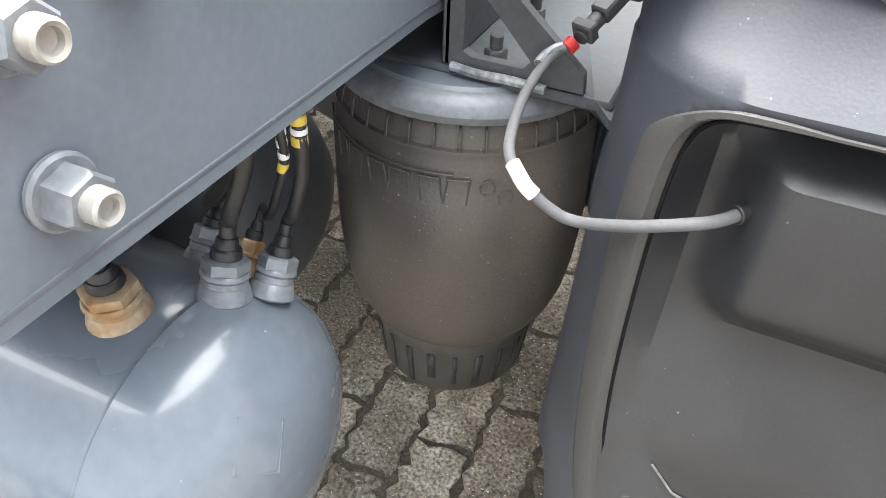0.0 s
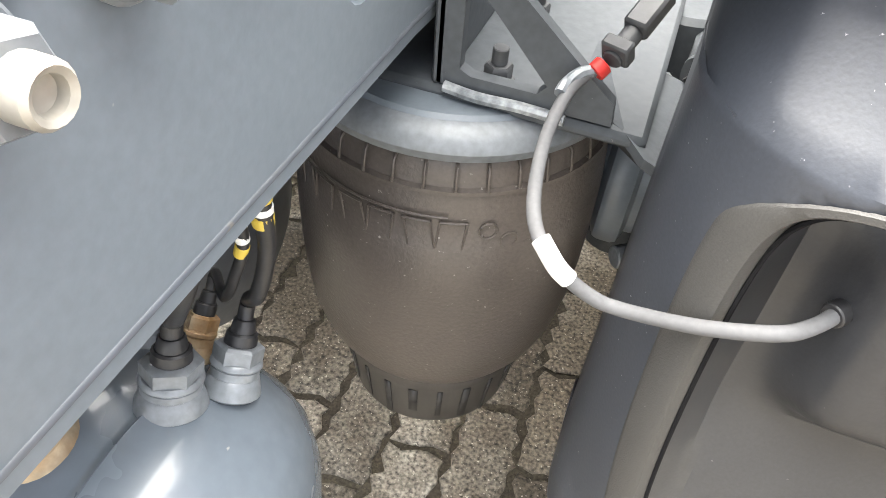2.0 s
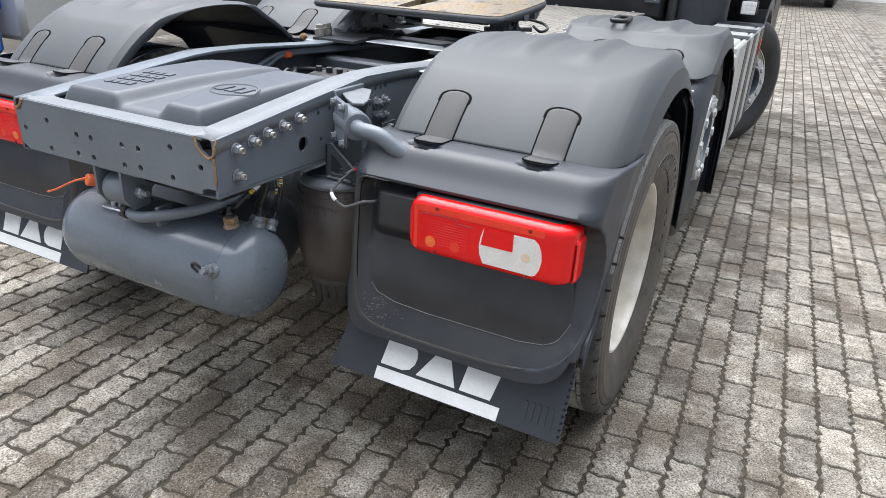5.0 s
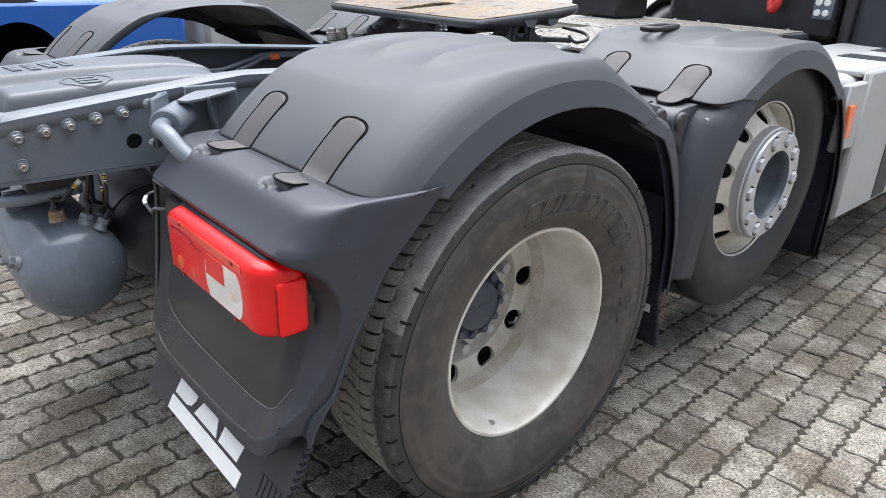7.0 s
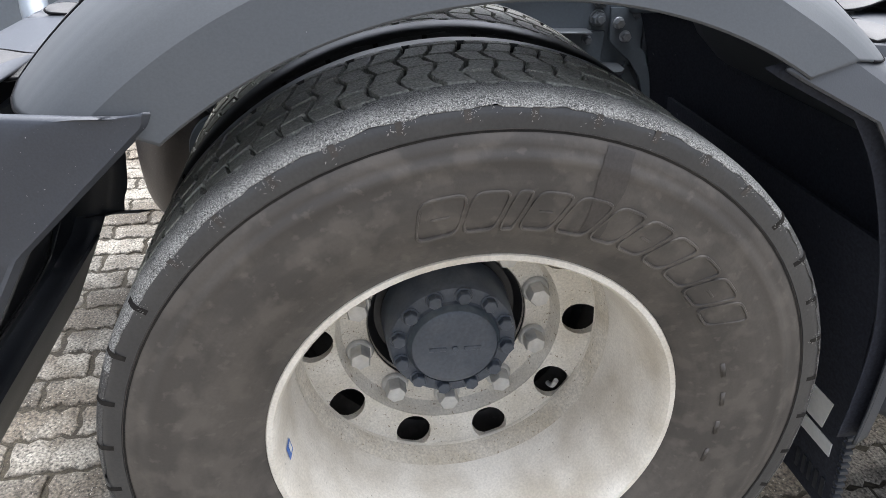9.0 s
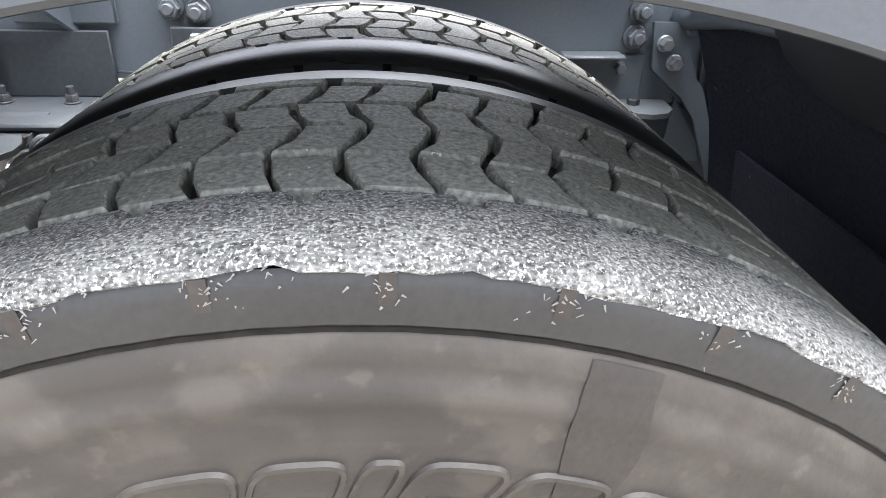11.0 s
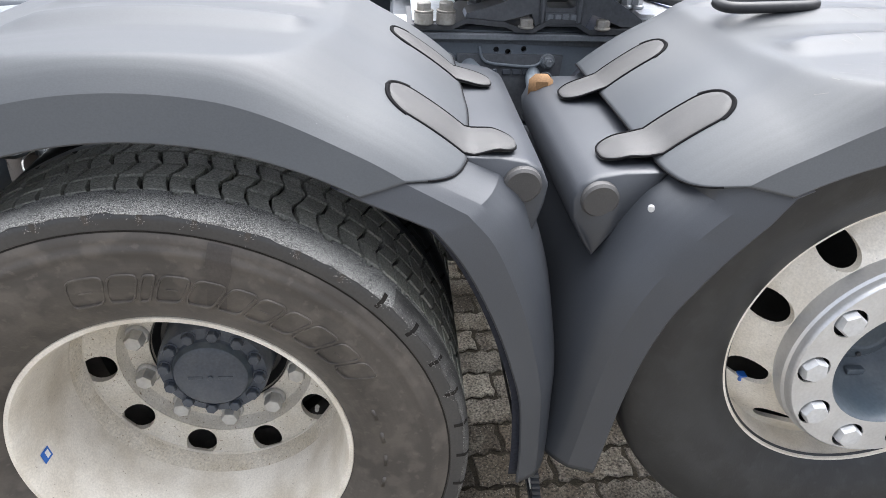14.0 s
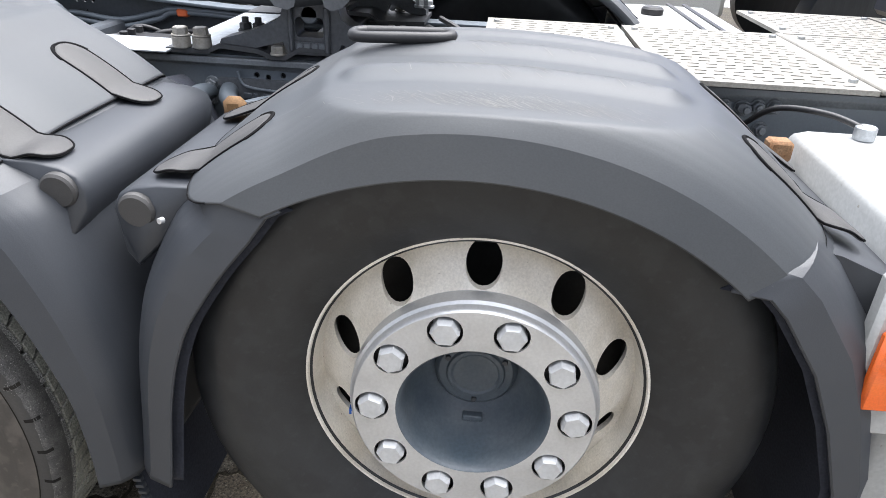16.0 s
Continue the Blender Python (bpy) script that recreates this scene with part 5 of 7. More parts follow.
def tail_lamp(parent):
    """A red lamp in one piece that turns the corner onto the side of the tail."""
    y0, xs, bend, side = -0.752, 1.182, 0.052, 0.046
    long = xs - 0.80 + bend * math.pi / 2 + side

    def plan(s, out):
        """A place on the lens at arc length s from its inner end, lifted by out."""
        x = 0.80 + s
        if x <= xs:
            return x, y0 - out
        t = (x - xs) / bend
        if t < math.pi / 2:
            return xs + (bend + out) * math.sin(t), y0 + bend - (bend + out) * math.cos(t)
        return xs + bend + out, y0 + bend + x - xs - bend * math.pi / 2

    def shell(s0, s1, z0, z1, r, edge, deep, lift=0.0, ns=64, nz=22):
        """A pillow-shaped piece of lens between two arc lengths and two heights."""
        rows = []
        for i in range(ns + 1):
            u = 0.5 - 0.5 * math.cos(math.pi * i / ns)
            u = 0.5 * u + 0.5 * i / ns
            s = s0 + (s1 - s0) * u
            e = min(s - s0, s1 - s)
            cut = r - math.sqrt(max(0.0, r * r - (r - min(e, r)) ** 2))
            a, b = z0 + cut, z1 - cut
            row = []
            for k in range(nz + 1):
                v = 0.5 - 0.5 * math.cos(math.pi * k / nz)
                z = a + (b - a) * v
                d = min(e + 0.35 * cut, z - a, b - z)
                fall = deep * (1 - math.sqrt(max(0.0, 1 - (1 - min(d / edge, 1)) ** 2)))
                row.append((*plan(s, lift - fall), z))
            rows.append(row)
        g = G().grid(rows)
        rim = [rows[0][k] for k in range(nz + 1)] + [q[-1] for q in rows[1:]] + [rows[-1][k] for k in range(nz - 1, -1, -1)] + [q[0] for q in rows[-2:0:-1]]
        return g, rim

    g, rim = shell(0.0, long, 0.728, 0.882, 0.028, 0.020, 0.030)
    lamp = part("tail_lamp", g, RED, parent, "red tail lamp with a clear reversing panel", smooth=60)
    part("backing", G().box(0.796, 1.20, -0.722, -0.65, 0.724, 0.886, 0.01), PLASTIC_DARK, lamp)
    part("backing", G().box(1.18, 1.226, -0.70, -0.635, 0.724, 0.886, 0.01), PLASTIC_DARK, lamp)
    part("orange_rim", G().prism(rounded(0.822, 1.165, 0.8500, 0.8680, 0.006, 3), lambda p, d: (p[0], y0 - d, p[1]), 0.0010), RED_ORANGE, lamp, "orange upper strip of the lens")
    part("orange_rim", G().prism(rounded(0.814, 0.824, 0.745, 0.862, 0.004, 3), lambda p, d: (p[0], y0 - d, p[1]), 0.0010), RED_ORANGE, lamp)
    panel = [(1.012, 0.748), (1.002, 0.77), (0.999, 0.793), (1.002, 0.818), (1.01, 0.842), (1.140, 0.842), (1.152, 0.832), (1.160, 0.815), (1.163, 0.79), (1.159, 0.767), (1.150, 0.751), (1.142, 0.747)]
    part("clear_panel", G().prism(panel, lambda p, d: (p[0], y0 - d, p[1]), 0.0015), CLEAR, lamp, "clear white lens panel")
    part("reflector", G().prism([(1.0035, 0.797), (1.088, 0.797), (1.088, 0.8435), (1.011, 0.8435)], lambda p, d: (p[0], y0 - 0.0015 - d, p[1]), 0.0010), RED, lamp)
    part("bulb_cover", G().prism(circle(0.862, 0.77, 0.015, 18), lambda p, d: (p[0], y0 - d, p[1]), 0.001), AMBER_SPOT, lamp, "amber bulb cover behind the lens")
    part("bulb_cover", G().prism(circle(1.122, 0.79, 0.012, 18), lambda p, d: (p[0], y0 - 0.0015 - d, p[1]), 0.0006), WARM_SPOT, lamp, "warm bulb seen through the clear lens")
    part("bulb_ring", G().prism(circle(0.932, 0.77, 0.013, 18), lambda p, d: (p[0], y0 - d, p[1]), 0.001), RED_ORANGE, lamp)
    part("inner_frame", G().tube([(0.835, y0 - 0.0005, 0.838), (0.842, y0 - 0.0005, 0.845), (0.93, y0 - 0.0005, 0.8455), (0.935, y0 - 0.0005, 0.835), (0.98, y0 - 0.0005, 0.834)], 0.001, 6, 3), DARK_RED, lamp)
    for i in range(10):
        z = 0.766 + 0.0068 * i
        part("lens_rib", G().box(0.835, 0.965, y0 - 0.0007, y0 + 0.001, z, z + 0.0016, 0.0004), RED, lamp)
    turn = xs - 0.80 + bend * math.pi / 2
    g, rim = shell(turn - 0.018, long - 0.004, 0.734, 0.848, 0.008, 0.005, 0.008, 0.0045, 16, 16)
    part("side_lens", g, RED_SIDE, lamp, "bright red side lens of the lamp", smooth=60)
    part("lens_frame", G().tube(rim + rim[:1], 0.0013, 6, 1), DARK_RED, lamp)
    for x, z in ((0.879, 0.863), (1.128, 0.861), (0.873, 0.743), (1.126, 0.741)):
        part("screw", G().rod((x, y0 + 0.004, z), (x, y0 - 0.003, z), 0.005, seg=12), DARK_RED, lamp)
    return lamp


def mud_flap(parent, y, x0, x1, z0, z1, lean, dx=0.0, dz=0.0, mat=PLASTIC_DARK):
    """A rubber flap that leans; y is its place at the lower edge."""
    def put(p, d):
        return (p[0], y + lean * (p[1] - z0) + d, p[1])
    ob = part("mud_flap", G().prism([(x0 - 0.02, z0), (x1, z0), (x1, z1), (x0 + 0.025, z1)], lambda p, d: put(p, d - 0.004), 0.008), mat, parent, "black ribbed mud flap with white markings")
    for i in range(int((min(z1, 0.5) - z0) / 0.016)):
        z = z0 + 0.004 + 0.016 * i
        part("tooth", G().prism([(x1 - 0.002, z), (x1 + 0.008, z + 0.001), (x1 + 0.008, z + 0.008), (x1 - 0.002, z + 0.009)], lambda p, d: put(p, d - 0.005), 0.016), PLASTIC_DARK, ob)
    for i in range(5):
        a = x1 - 0.10 + 0.018 * i
        part("flap_rib", G().prism([(a, z0 + 0.03), (a + 0.009, z0 + 0.03), (a + 0.009, z0 + 0.075), (a, z0 + 0.075)], lambda p, d: put(p, d - 0.0065), 0.006), PLASTIC_DARK, ob)
    block = [(0.0, 0.045), (0.072, 0.045), (0.094, 0.052), (0.106, 0.067), (0.110, 0.085), (0.106, 0.101), (0.092, 0.112), (0.010, 0.112)]
    wedge = [(0.116, 0.045), (0.238, 0.045), (0.208, 0.112), (0.164, 0.112)]
    slab = [(0.252, 0.045), (0.345, 0.045), (0.360, 0.112), (0.262, 0.112)]
    for shape in (block, wedge, slab):
        part("white_mark", G().prism([(0.722 + dx + u, z0 + dz + v) for u, v in shape], lambda p, d: put(p, d - 0.006), 0.003), WHITE, ob)
    part("white_bar", G().prism([(0.712 + dx, z0 + dz + 0.003), (1.096 + dx, z0 + dz + 0.003), (1.098 + dx, z0 + dz + 0.035), (0.714 + dx, z0 + dz + 0.035)], lambda p, d: put(p, d - 0.006), 0.003), WHITE, ob)
    return ob


def guards(mirror):
    global MIRROR
    MIRROR = mirror
    tail = upper_shell(0.03, 40, 49.5, 29.5, 40.5, truck, "dark grey ribbed plastic mudguard over the dual wheel", 0.033, TAIL_TOP)
    for a in (0.722, 1.036):
        strap(0.03, -1, a, a + 0.083, radians(37.7), radians(49.5), (-0.617, 0.984), tail, 0.0, 0.5)
    for a in (0.76, 1.082):
        strap(0.03, 1, a, a + 0.085, radians(28.2), radians(39.5), (0.562, 1.0275), tail, 0.033)
    rear_unit(truck)
    leg(0.03, 1, truck, 0.033, LEG, 0.46)
    leg_bracket(0.03, 1, truck)
    tail_lamp(truck)
    mud_flap(truck, -0.777, 0.578, 1.262, 0.312, 0.50, 0.5)
    mud_flap(truck, 0.668, 0.50, 1.235, 0.20, 0.76, -0.17, 0.115, 0.125, LINER)
    part("mount_tube", G().tube([(RAIL, 0.50, 0.94), (0.52, 0.52, 0.965), (0.60, 0.54, 0.97), (0.70, 0.56, 0.97)], 0.022, 16, 6), PAINT, tail, "grey steel mounting tube")
    lift = upper_shell(1.236, 29.5, 41, 41, 46, truck, "dark grey ribbed plastic mudguard over the lifted wheel", -0.048, LIFT_TOP)
    for a in (0.76, 1.062):
        strap(1.236, -1, a, a + 0.085, radians(28.7), radians(39.5), (0.704, 1.0035), lift, 0.048)
    leg(1.236, -1, truck, 0.048, LEG_LIFT, 0.28)
    leg_bracket(1.236, -1, truck, 0.025)
    part("plug", G().rod((1.224, 0.762, 0.967), (1.232, 0.759, 0.968), 0.0052, seg=14), COVER, lift)
    sec = LIP + [(1.0, 0.75), (0.8, 0.75), (0.62, 0.745)]
    rows = [[guard_point(1.236, 1, radians(38.5 + 5.5 * smooth01((r - 0.603) / 0.14)), x - 0.004, r - 0.007) for x, r in sec]]
    for y, z, n, k in ((0.425, 0.95, 52, 0.8), (0.454, 0.921, 60, 0.85), (0.519, 0.829, 68, 0.9), (0.567, 0.726, 76, 0.85), (0.611, 0.599, 82, 0.75), (0.625, 0.48, 88, 0.65), (0.628, 0.36, 90, 0.6), (0.625, 0.22, 90, 0.55)):
        rows.append([(x, min(1.236 + y + (r - 0.603) * k * math.sin(radians(n)), 1.892 + 0.02 * (x > 1.24)), z + (r - 0.603) * k * math.cos(radians(n))) for x, r in sec])
    front = part("lower_leg", G().grid(rows), PLASTIC, truck, smooth=20, solid=0.006)
    part("inner_sheet", G().grid([[(min(x, 1.272), y - 0.012, z - 0.004) for x, y, z in row] for row in rows]), LINER, front, "black inner face of the guard", solid=0.003)
    for a in (0.76, 1.062):
        strap(1.236, 1, a, a + 0.085, radians(33), radians(44.5), (1.848, 0.975), lift)
    sec = [(0.47, 1.0), (0.545, 0.985), (0.62, 0.955), (0.665, 0.932), (0.688, 0.908), (0.686, 0.86), (0.66, 0.82), (0.56, 0.88)]
    rows = [[(x, 1.236 + 0.6 + (y - 0.6) * k, 0.93 + (z - 0.93) * k) for y, z in sec + sec[:1]] for x, k in ((0.63, 0.75), (0.66, 0.95), (0.70, 1.0), (1.17, 1.0), (1.192, 0.985), (1.2, 0.95))]
    g = G().grid(rows)
    g.f += [tuple(range(8)), tuple(range(45, 53))]
    part("bracket_housing", g, PLASTIC, lift, smooth=50)
    rnd = random.Random(8)
    g = G()
    for i in range(1100):
        x0, p0 = CREST + 0.15 - 0.193 * rnd.randrange(3) + rnd.gauss(0, 0.025), rnd.gauss(0.05, 0.14)
        dx = rnd.uniform(0.008, 0.03)
        dp = dx * rnd.gauss(1.5, 0.5)
        w = rnd.uniform(0.0004, 0.0010)
        row = []
        for k in range(6):
            x, phi = min(max(x0 + dx * (k / 5 - 0.5), 0.665), 1.22), p0 + dp * (k / 5 - 0.5)
            r = lerp(PROFILE[::-1], x)
            row.append([shell_point(1.236, phi + e * w, x, r, -0.048, LIFT_TOP, 0.0022) for e in (-1, 1)])
        g.grid(row)
    marks = part("scratch_relief", g, SCRATCH, lift, "pale fine scratches on the crown")
    marks["kind"] = "stuff"
    loop = [(0.80, 1.00, 1.190), (0.815, 0.982, 1.190), (0.85, 0.985, 1.190), (0.862, 1.01, 1.191), (0.858, 1.08, 1.193), (0.845, 1.15, 1.194), (0.82, 1.166, 1.194), (0.795, 1.15, 1.193), (0.795, 1.08, 1.192), (0.80, 1.0, 1.190)]
    part("rubber_loop", G().tube(loop, 0.0105, 12, 6), BLACK, lift, "black rubber-covered loop")
    part("end_plate", G().box(0.69, 0.72, 0.66, 0.712, 0.955, 1.018, 0.013), OCHRE, lift, "rusty end plate of the mounting tube")
    part("mount_tube", G().tube([(RAIL, 0.73, 0.93), (0.55, 0.70, 0.96), (0.68, 0.68, 0.978)], 0.018, 14, 6), PAINT, lift)
    part("end_plate", G().box(0.655, 0.70, 1.84, 1.89, 0.95, 0.995, 0.006), RUST, lift)
    MIRROR = False
    return tail, lift


guard_right = guards(False)
guard_left = guards(True)

# ---- wheels ----
def yz_plate(outline, holes, fx, thick, yc, zc):
    """A plate across the axle, its x given by the distance from the axle."""
    return G().plate(outline, holes, lambda u, v: (fx(math.hypot(u, v)), yc + u, zc + v), lambda u, v: (fx(math.hypot(u, v)) - thick, yc + u, zc + v))


def drive_tyre(xo, yc, zc, parent, marks):
    """A worn dual tyre with blocks; xo is the outer sidewall."""
    c = xo - 0.158
    wall = [(0.108, 0.286), (0.116, 0.296), (0.124, 0.303), (0.128, 0.312), (0.134, 0.322), (0.142, 0.338), (0.152, 0.366), (0.157, 0.395), (0.158, 0.418), (0.1574, 0.432), (0.1584, 0.4345), (0.1579, 0.442), (0.1561, 0.4455), (0.1547, 0.453), (0.1550, 0.456), (0.1515, 0.465), (0.1503, 0.468), (0.1508, 0.476), (0.1506, 0.484), (0.1488, 0.4925)]
    prof = [(c + a, r) for a, r in wall] + [(c - a, r) for a, r in wall[::-1]]
    tyre = part("tyre", G().rev(prof, yc, zc, 96), RUBBER, parent, "dusty brown-black dual truck tyre with worn shoulder", smooth=40)
    part("shoulder_band", G().rev([(c + 0.1496, 0.4700), (c + 0.1520, 0.4708), (c + 0.1520, 0.480), (c + 0.1517, 0.486), (c + 0.1508, 0.4905), (c + 0.1482, 0.4955)], yc, zc, 96), RUBBER_BAND, tyre, "darker rubber band below the tread")
    # A dark strip on the wall paints the groove's shade.
    part("painted_border_groove", G().rev([(c + 0.1514, 0.4668), (c + 0.1511, 0.4694)], yc, zc, 96), GROOVE, tyre)
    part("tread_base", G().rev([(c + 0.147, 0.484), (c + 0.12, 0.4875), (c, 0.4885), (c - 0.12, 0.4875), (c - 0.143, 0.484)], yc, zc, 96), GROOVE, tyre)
    rnd = random.Random(11)
    n = 84
    pitch = 2 * math.pi / n
    rest, edge = G(), G()

    def block(outline, t0, top):
        """A tread block from its plan in (share of the pitch, x), with softened edges."""
        m = len(outline)
        mu, mx = sum(u for u, x in outline) / m, sum(x for u, x in outline) / m
        vs = []
        for h, k in ((0.487, 1.0), (top - 0.0022, 1.0), (top, 0.94)):
            for u, x in outline:
                a, xx = t0 + pitch * (mu + (u - mu) * k), mx + (x - mx) * k
                vs.append((c + xx, yc + h * math.sin(a), zc + h * math.cos(a)))
        fs = [(q * m + e, q * m + (e + 1) % m, q * m + m + (e + 1) % m, q * m + m + e) for q in (0, 1) for e in range(m)] + [tuple(range(2 * m, 3 * m))]
        return G().add(vs, fs)

    rows = [(0.0470, 0.0905, 0.00, 0.30), (0.0015, 0.0435, 0.35, -0.34), (-0.0450, -0.0025, 0.05, 0.34), (-0.0905, -0.0490, 0.5, -0.3)]
    for row, (x0, x1, shift, lean) in enumerate(rows):
        for i in range(n):
            j = [rnd.uniform(-0.03, 0.03) for k in range(4)]
            g0, g1 = 0.06 + 0.03 * (i % 2), 0.055
            xm = x0 + (x1 - x0) * (0.62 if i % 2 else 0.5)
            plan = [(g0 + j[0], x0 + 0.001), (0.5, x0), (1 - g0 + j[1], x0 + 0.001), (1 - g0 + lean * 0.35 + j[1], xm), (1 - g1 + lean, x1 - 0.001), (0.5 + lean, x1), (g1 + lean + j[3], x1 - 0.001), (g0 + lean * 0.35 + j[0], xm)]
            one = block(plan, pitch * (i + shift), 0.5052 + rnd.uniform(-0.0016, 0.0008))
            if marks and row < 3:
                part("tread_block", one, TREAD, tyre, smooth=30)
            else:
                rest.add(one.v, one.f)
    n = 42
    pitch = 2 * math.pi / n
    for s in (1, -1):
        for i in range(n):
            g0 = 0.075 + 0.02 * math.sin(i * 2.3)
            plan = [(g0, 0.0945 * s), (0.5, 0.0940 * s), (1 - g0, 0.0945 * s), (1 - g0 * 0.8, 0.108 * s), (0.5, 0.108 * s), (g0 * 0.8, 0.108 * s)]
            one = block(plan, pitch * (i - 0.17), 0.5050)
            if marks and s > 0:
                part("tread_block", one, SHOULDER, tyre, smooth=30)
            else:
                edge.add(one.v, one.f)
    part("tread_relief", rest, TREAD, tyre, "worn tread blocks", smooth=30)["kind"] = "stuff"
    part("shoulder_relief", edge, TREAD, tyre, "scuffed edge blocks of the tread", smooth=30)["kind"] = "stuff"
    for s in (1, -1):
        ring = []
        for i in range(325):
            a = 2 * math.pi * (i % 324) / 324
            w = 0.0045 * noise.noise((math.cos(a) * 9, math.sin(a) * 9, 0.3)) + 0.0035 * noise.noise((math.cos(a) * 31, math.sin(a) * 31, 2.1)) + 0.0022 * noise.noise((math.cos(a) * 90, math.sin(a) * 90, 5.0))
            ring.append([(c + s * x, yc + (r + w * k) * math.sin(a), zc + (r + w * k) * math.cos(a)) for x, r, k in ((0.1488, 0.4925, 1.0), (0.1502, 0.4940, 0.8), (0.1492, 0.4966, 0.3), (0.1462, 0.4995, 0.1), (0.1395, 0.5025, 0.05), (0.1260, 0.5046, 0.03), (0.1060, 0.5050, 0), (0.1050, 0.4870, 0))])
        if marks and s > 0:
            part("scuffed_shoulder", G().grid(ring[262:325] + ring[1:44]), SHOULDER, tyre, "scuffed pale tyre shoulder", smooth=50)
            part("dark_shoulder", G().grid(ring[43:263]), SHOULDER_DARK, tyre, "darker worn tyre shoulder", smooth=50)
        else:
            part("dark_shoulder", G().grid(ring), RUBBER_BAND, tyre, smooth=50)
    if marks:
        g = G()
        for i in range(1000):
            a = radians(rnd.gauss(0, 34))
            r = 0.5045 - abs(rnd.gauss(0, 0.004))
            if i % 3 == 0:
                a = 2 * math.pi / 42 * (rnd.randrange(-7, 9) + 0.33) + rnd.gauss(0, 0.014)
                r = 0.495 - abs(rnd.gauss(0, 0.007))
            x = lerp([(0.470, 0.1515), (0.486, 0.1522), (0.4940, 0.1506), (0.4966, 0.1495), (0.4995, 0.1465), (0.5025, 0.1398), (0.5046, 0.1270)], r)
            ln, w, lean = rnd.uniform(0.0008, 0.0034), rnd.uniform(0.0003, 0.0007), rnd.uniform(-2.5, 2.5)
            p0 = Vector((c + x + 0.0004, yc + r * math.sin(a), zc + r * math.cos(a)))
            down = Vector((0.10 + rnd.uniform(0, 0.15), -math.sin(a), -math.cos(a))).normalized()
            along = Vector((0, math.cos(a), -math.sin(a)))
            d = (down + along * lean).normalized()
            e = d.cross(Vector((1, 0, 0))).normalized() * w
            g.add([p0 - e, p0 + e, p0 + d * ln + e * 0.4, p0 + d * ln - e * 0.4], [(0, 1, 2, 3)])
        part("rubber_fibre", g, FIBRE, tyre, "pale torn rubber fibres on the shoulder")["kind"] = "stuff"
    g = G()
    for i in range(42):
        a = 2 * math.pi * (i + 0.33) / 42
        scuffed = math.cos(a + radians(8)) > 0.70
        # Flat dark patch set proud; the notch's shade is only its colour.
        one = G().add([(c + x, yc + r * math.sin(a + d), zc + r * math.cos(a + d)) for d in (-0.0075, 0.0075) for x, r in ((0.1523, 0.4800), (0.1521, 0.4870), (0.1512, 0.4945), (0.1480, 0.4985), (0.1400, 0.5034))], [(k, k + 1, k + 6, k + 5) for k in range(2 if scuffed else 4)])
        if marks:
            part("notch_shade", one, SMEAR_SHADE if scuffed else GROOVE, tyre)
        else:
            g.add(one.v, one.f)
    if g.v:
        part("notch_shade_field", g, GROOVE, tyre)["kind"] = "stuff"
    if marks:
        rows = []
        for i in range(17):
            u = i / 16
            r = 0.352 + 0.112 * u
            xx = lerp([(q, a) for a, q in wall], r) + 0.0007
            a0, a1 = radians(15.3 - 1.6 * u + 0.25 * math.sin(u * 7)), radians(19.9 - 1.6 * u + 0.25 * math.sin(u * 11 + 1))
            rows.append([(c + xx, yc + r * math.sin(a0 + (a1 - a0) * k / 4), zc + r * math.cos(a0 + (a1 - a0) * k / 4)) for k in range(5)])
        part("dark_smear", G().grid(rows), SMEAR_SHADE, tyre, "dark wet smear down the sidewall")
        # raised maker's band, drawn as plain slanted rounded outlines
        deg0 = -15.5
        for k, w in enumerate((9.0, 7.2, 3.6, 7.2, 7.4, 6.6, 6.6, 6.4, 7.4, 7.2, 6.4)):
            a0, wide = radians(deg0), radians(w - 1.0)
            deg0 += w
            ring = []
            for q in range(41):
                t = 2 * math.pi * q / 40
                cu, cv = math.cos(t), math.sin(t)
                u, v = (math.copysign(abs(z) ** 0.42, z) for z in (cu, cv))
                ring.append((a0 + wide * (0.5 + 0.5 * u) + 0.045 * (v * 0.5), 0.3735 + 0.0265 * v))
            lines = [ring]
            if k % 3 == 0:
                lines.append([(a0 + wide * (0.30 + 0.06 * q), 0.3735) for q in range(8)])
            g = G()
            for line in lines:
                rows = []
                for q, (a, r) in enumerate(line):
                    p, nx = line[q - 1 if q else (-2 if len(line) > 20 else 0)], line[(q + 1) % len(line) if q < len(line) - 1 else (1 if len(line) > 20 else q)]
                    da, dr = (nx[0] - p[0]) * 0.3735, nx[1] - p[1]
                    ln = math.hypot(da, dr) or 1.0
                    oa, orr = -dr / ln * 0.0026 / 0.3735, da / ln * 0.0026
                    sx = c + 0.1475 + 0.0106 * smooth01((r - 0.345) / 0.06)
                    rows.append([(sx + h, yc + (r + f * orr) * math.sin(a + f * oa), zc + (r + f * orr) * math.cos(a + f * oa)) for f, h in ((-1.0, -0.0025), (-0.45, 0.0021), (0.45, 0.0021), (1.0, -0.0025))])
                g.grid(rows)
            part("raised_mark", g, RUBBER, tyre, smooth=60)
        for k in range(4):
            a = radians(70 + 9 * k)
            part("fine_print_bar", G().add([(c + 0.1487, yc + r * math.sin(a + d), zc + r * math.cos(a + d)) for d in (0, 0.07) for r in (0.352, 0.36)], [(0, 1, 3, 2)]), RUBBER, tyre, solid=0.0012)
    return tyre


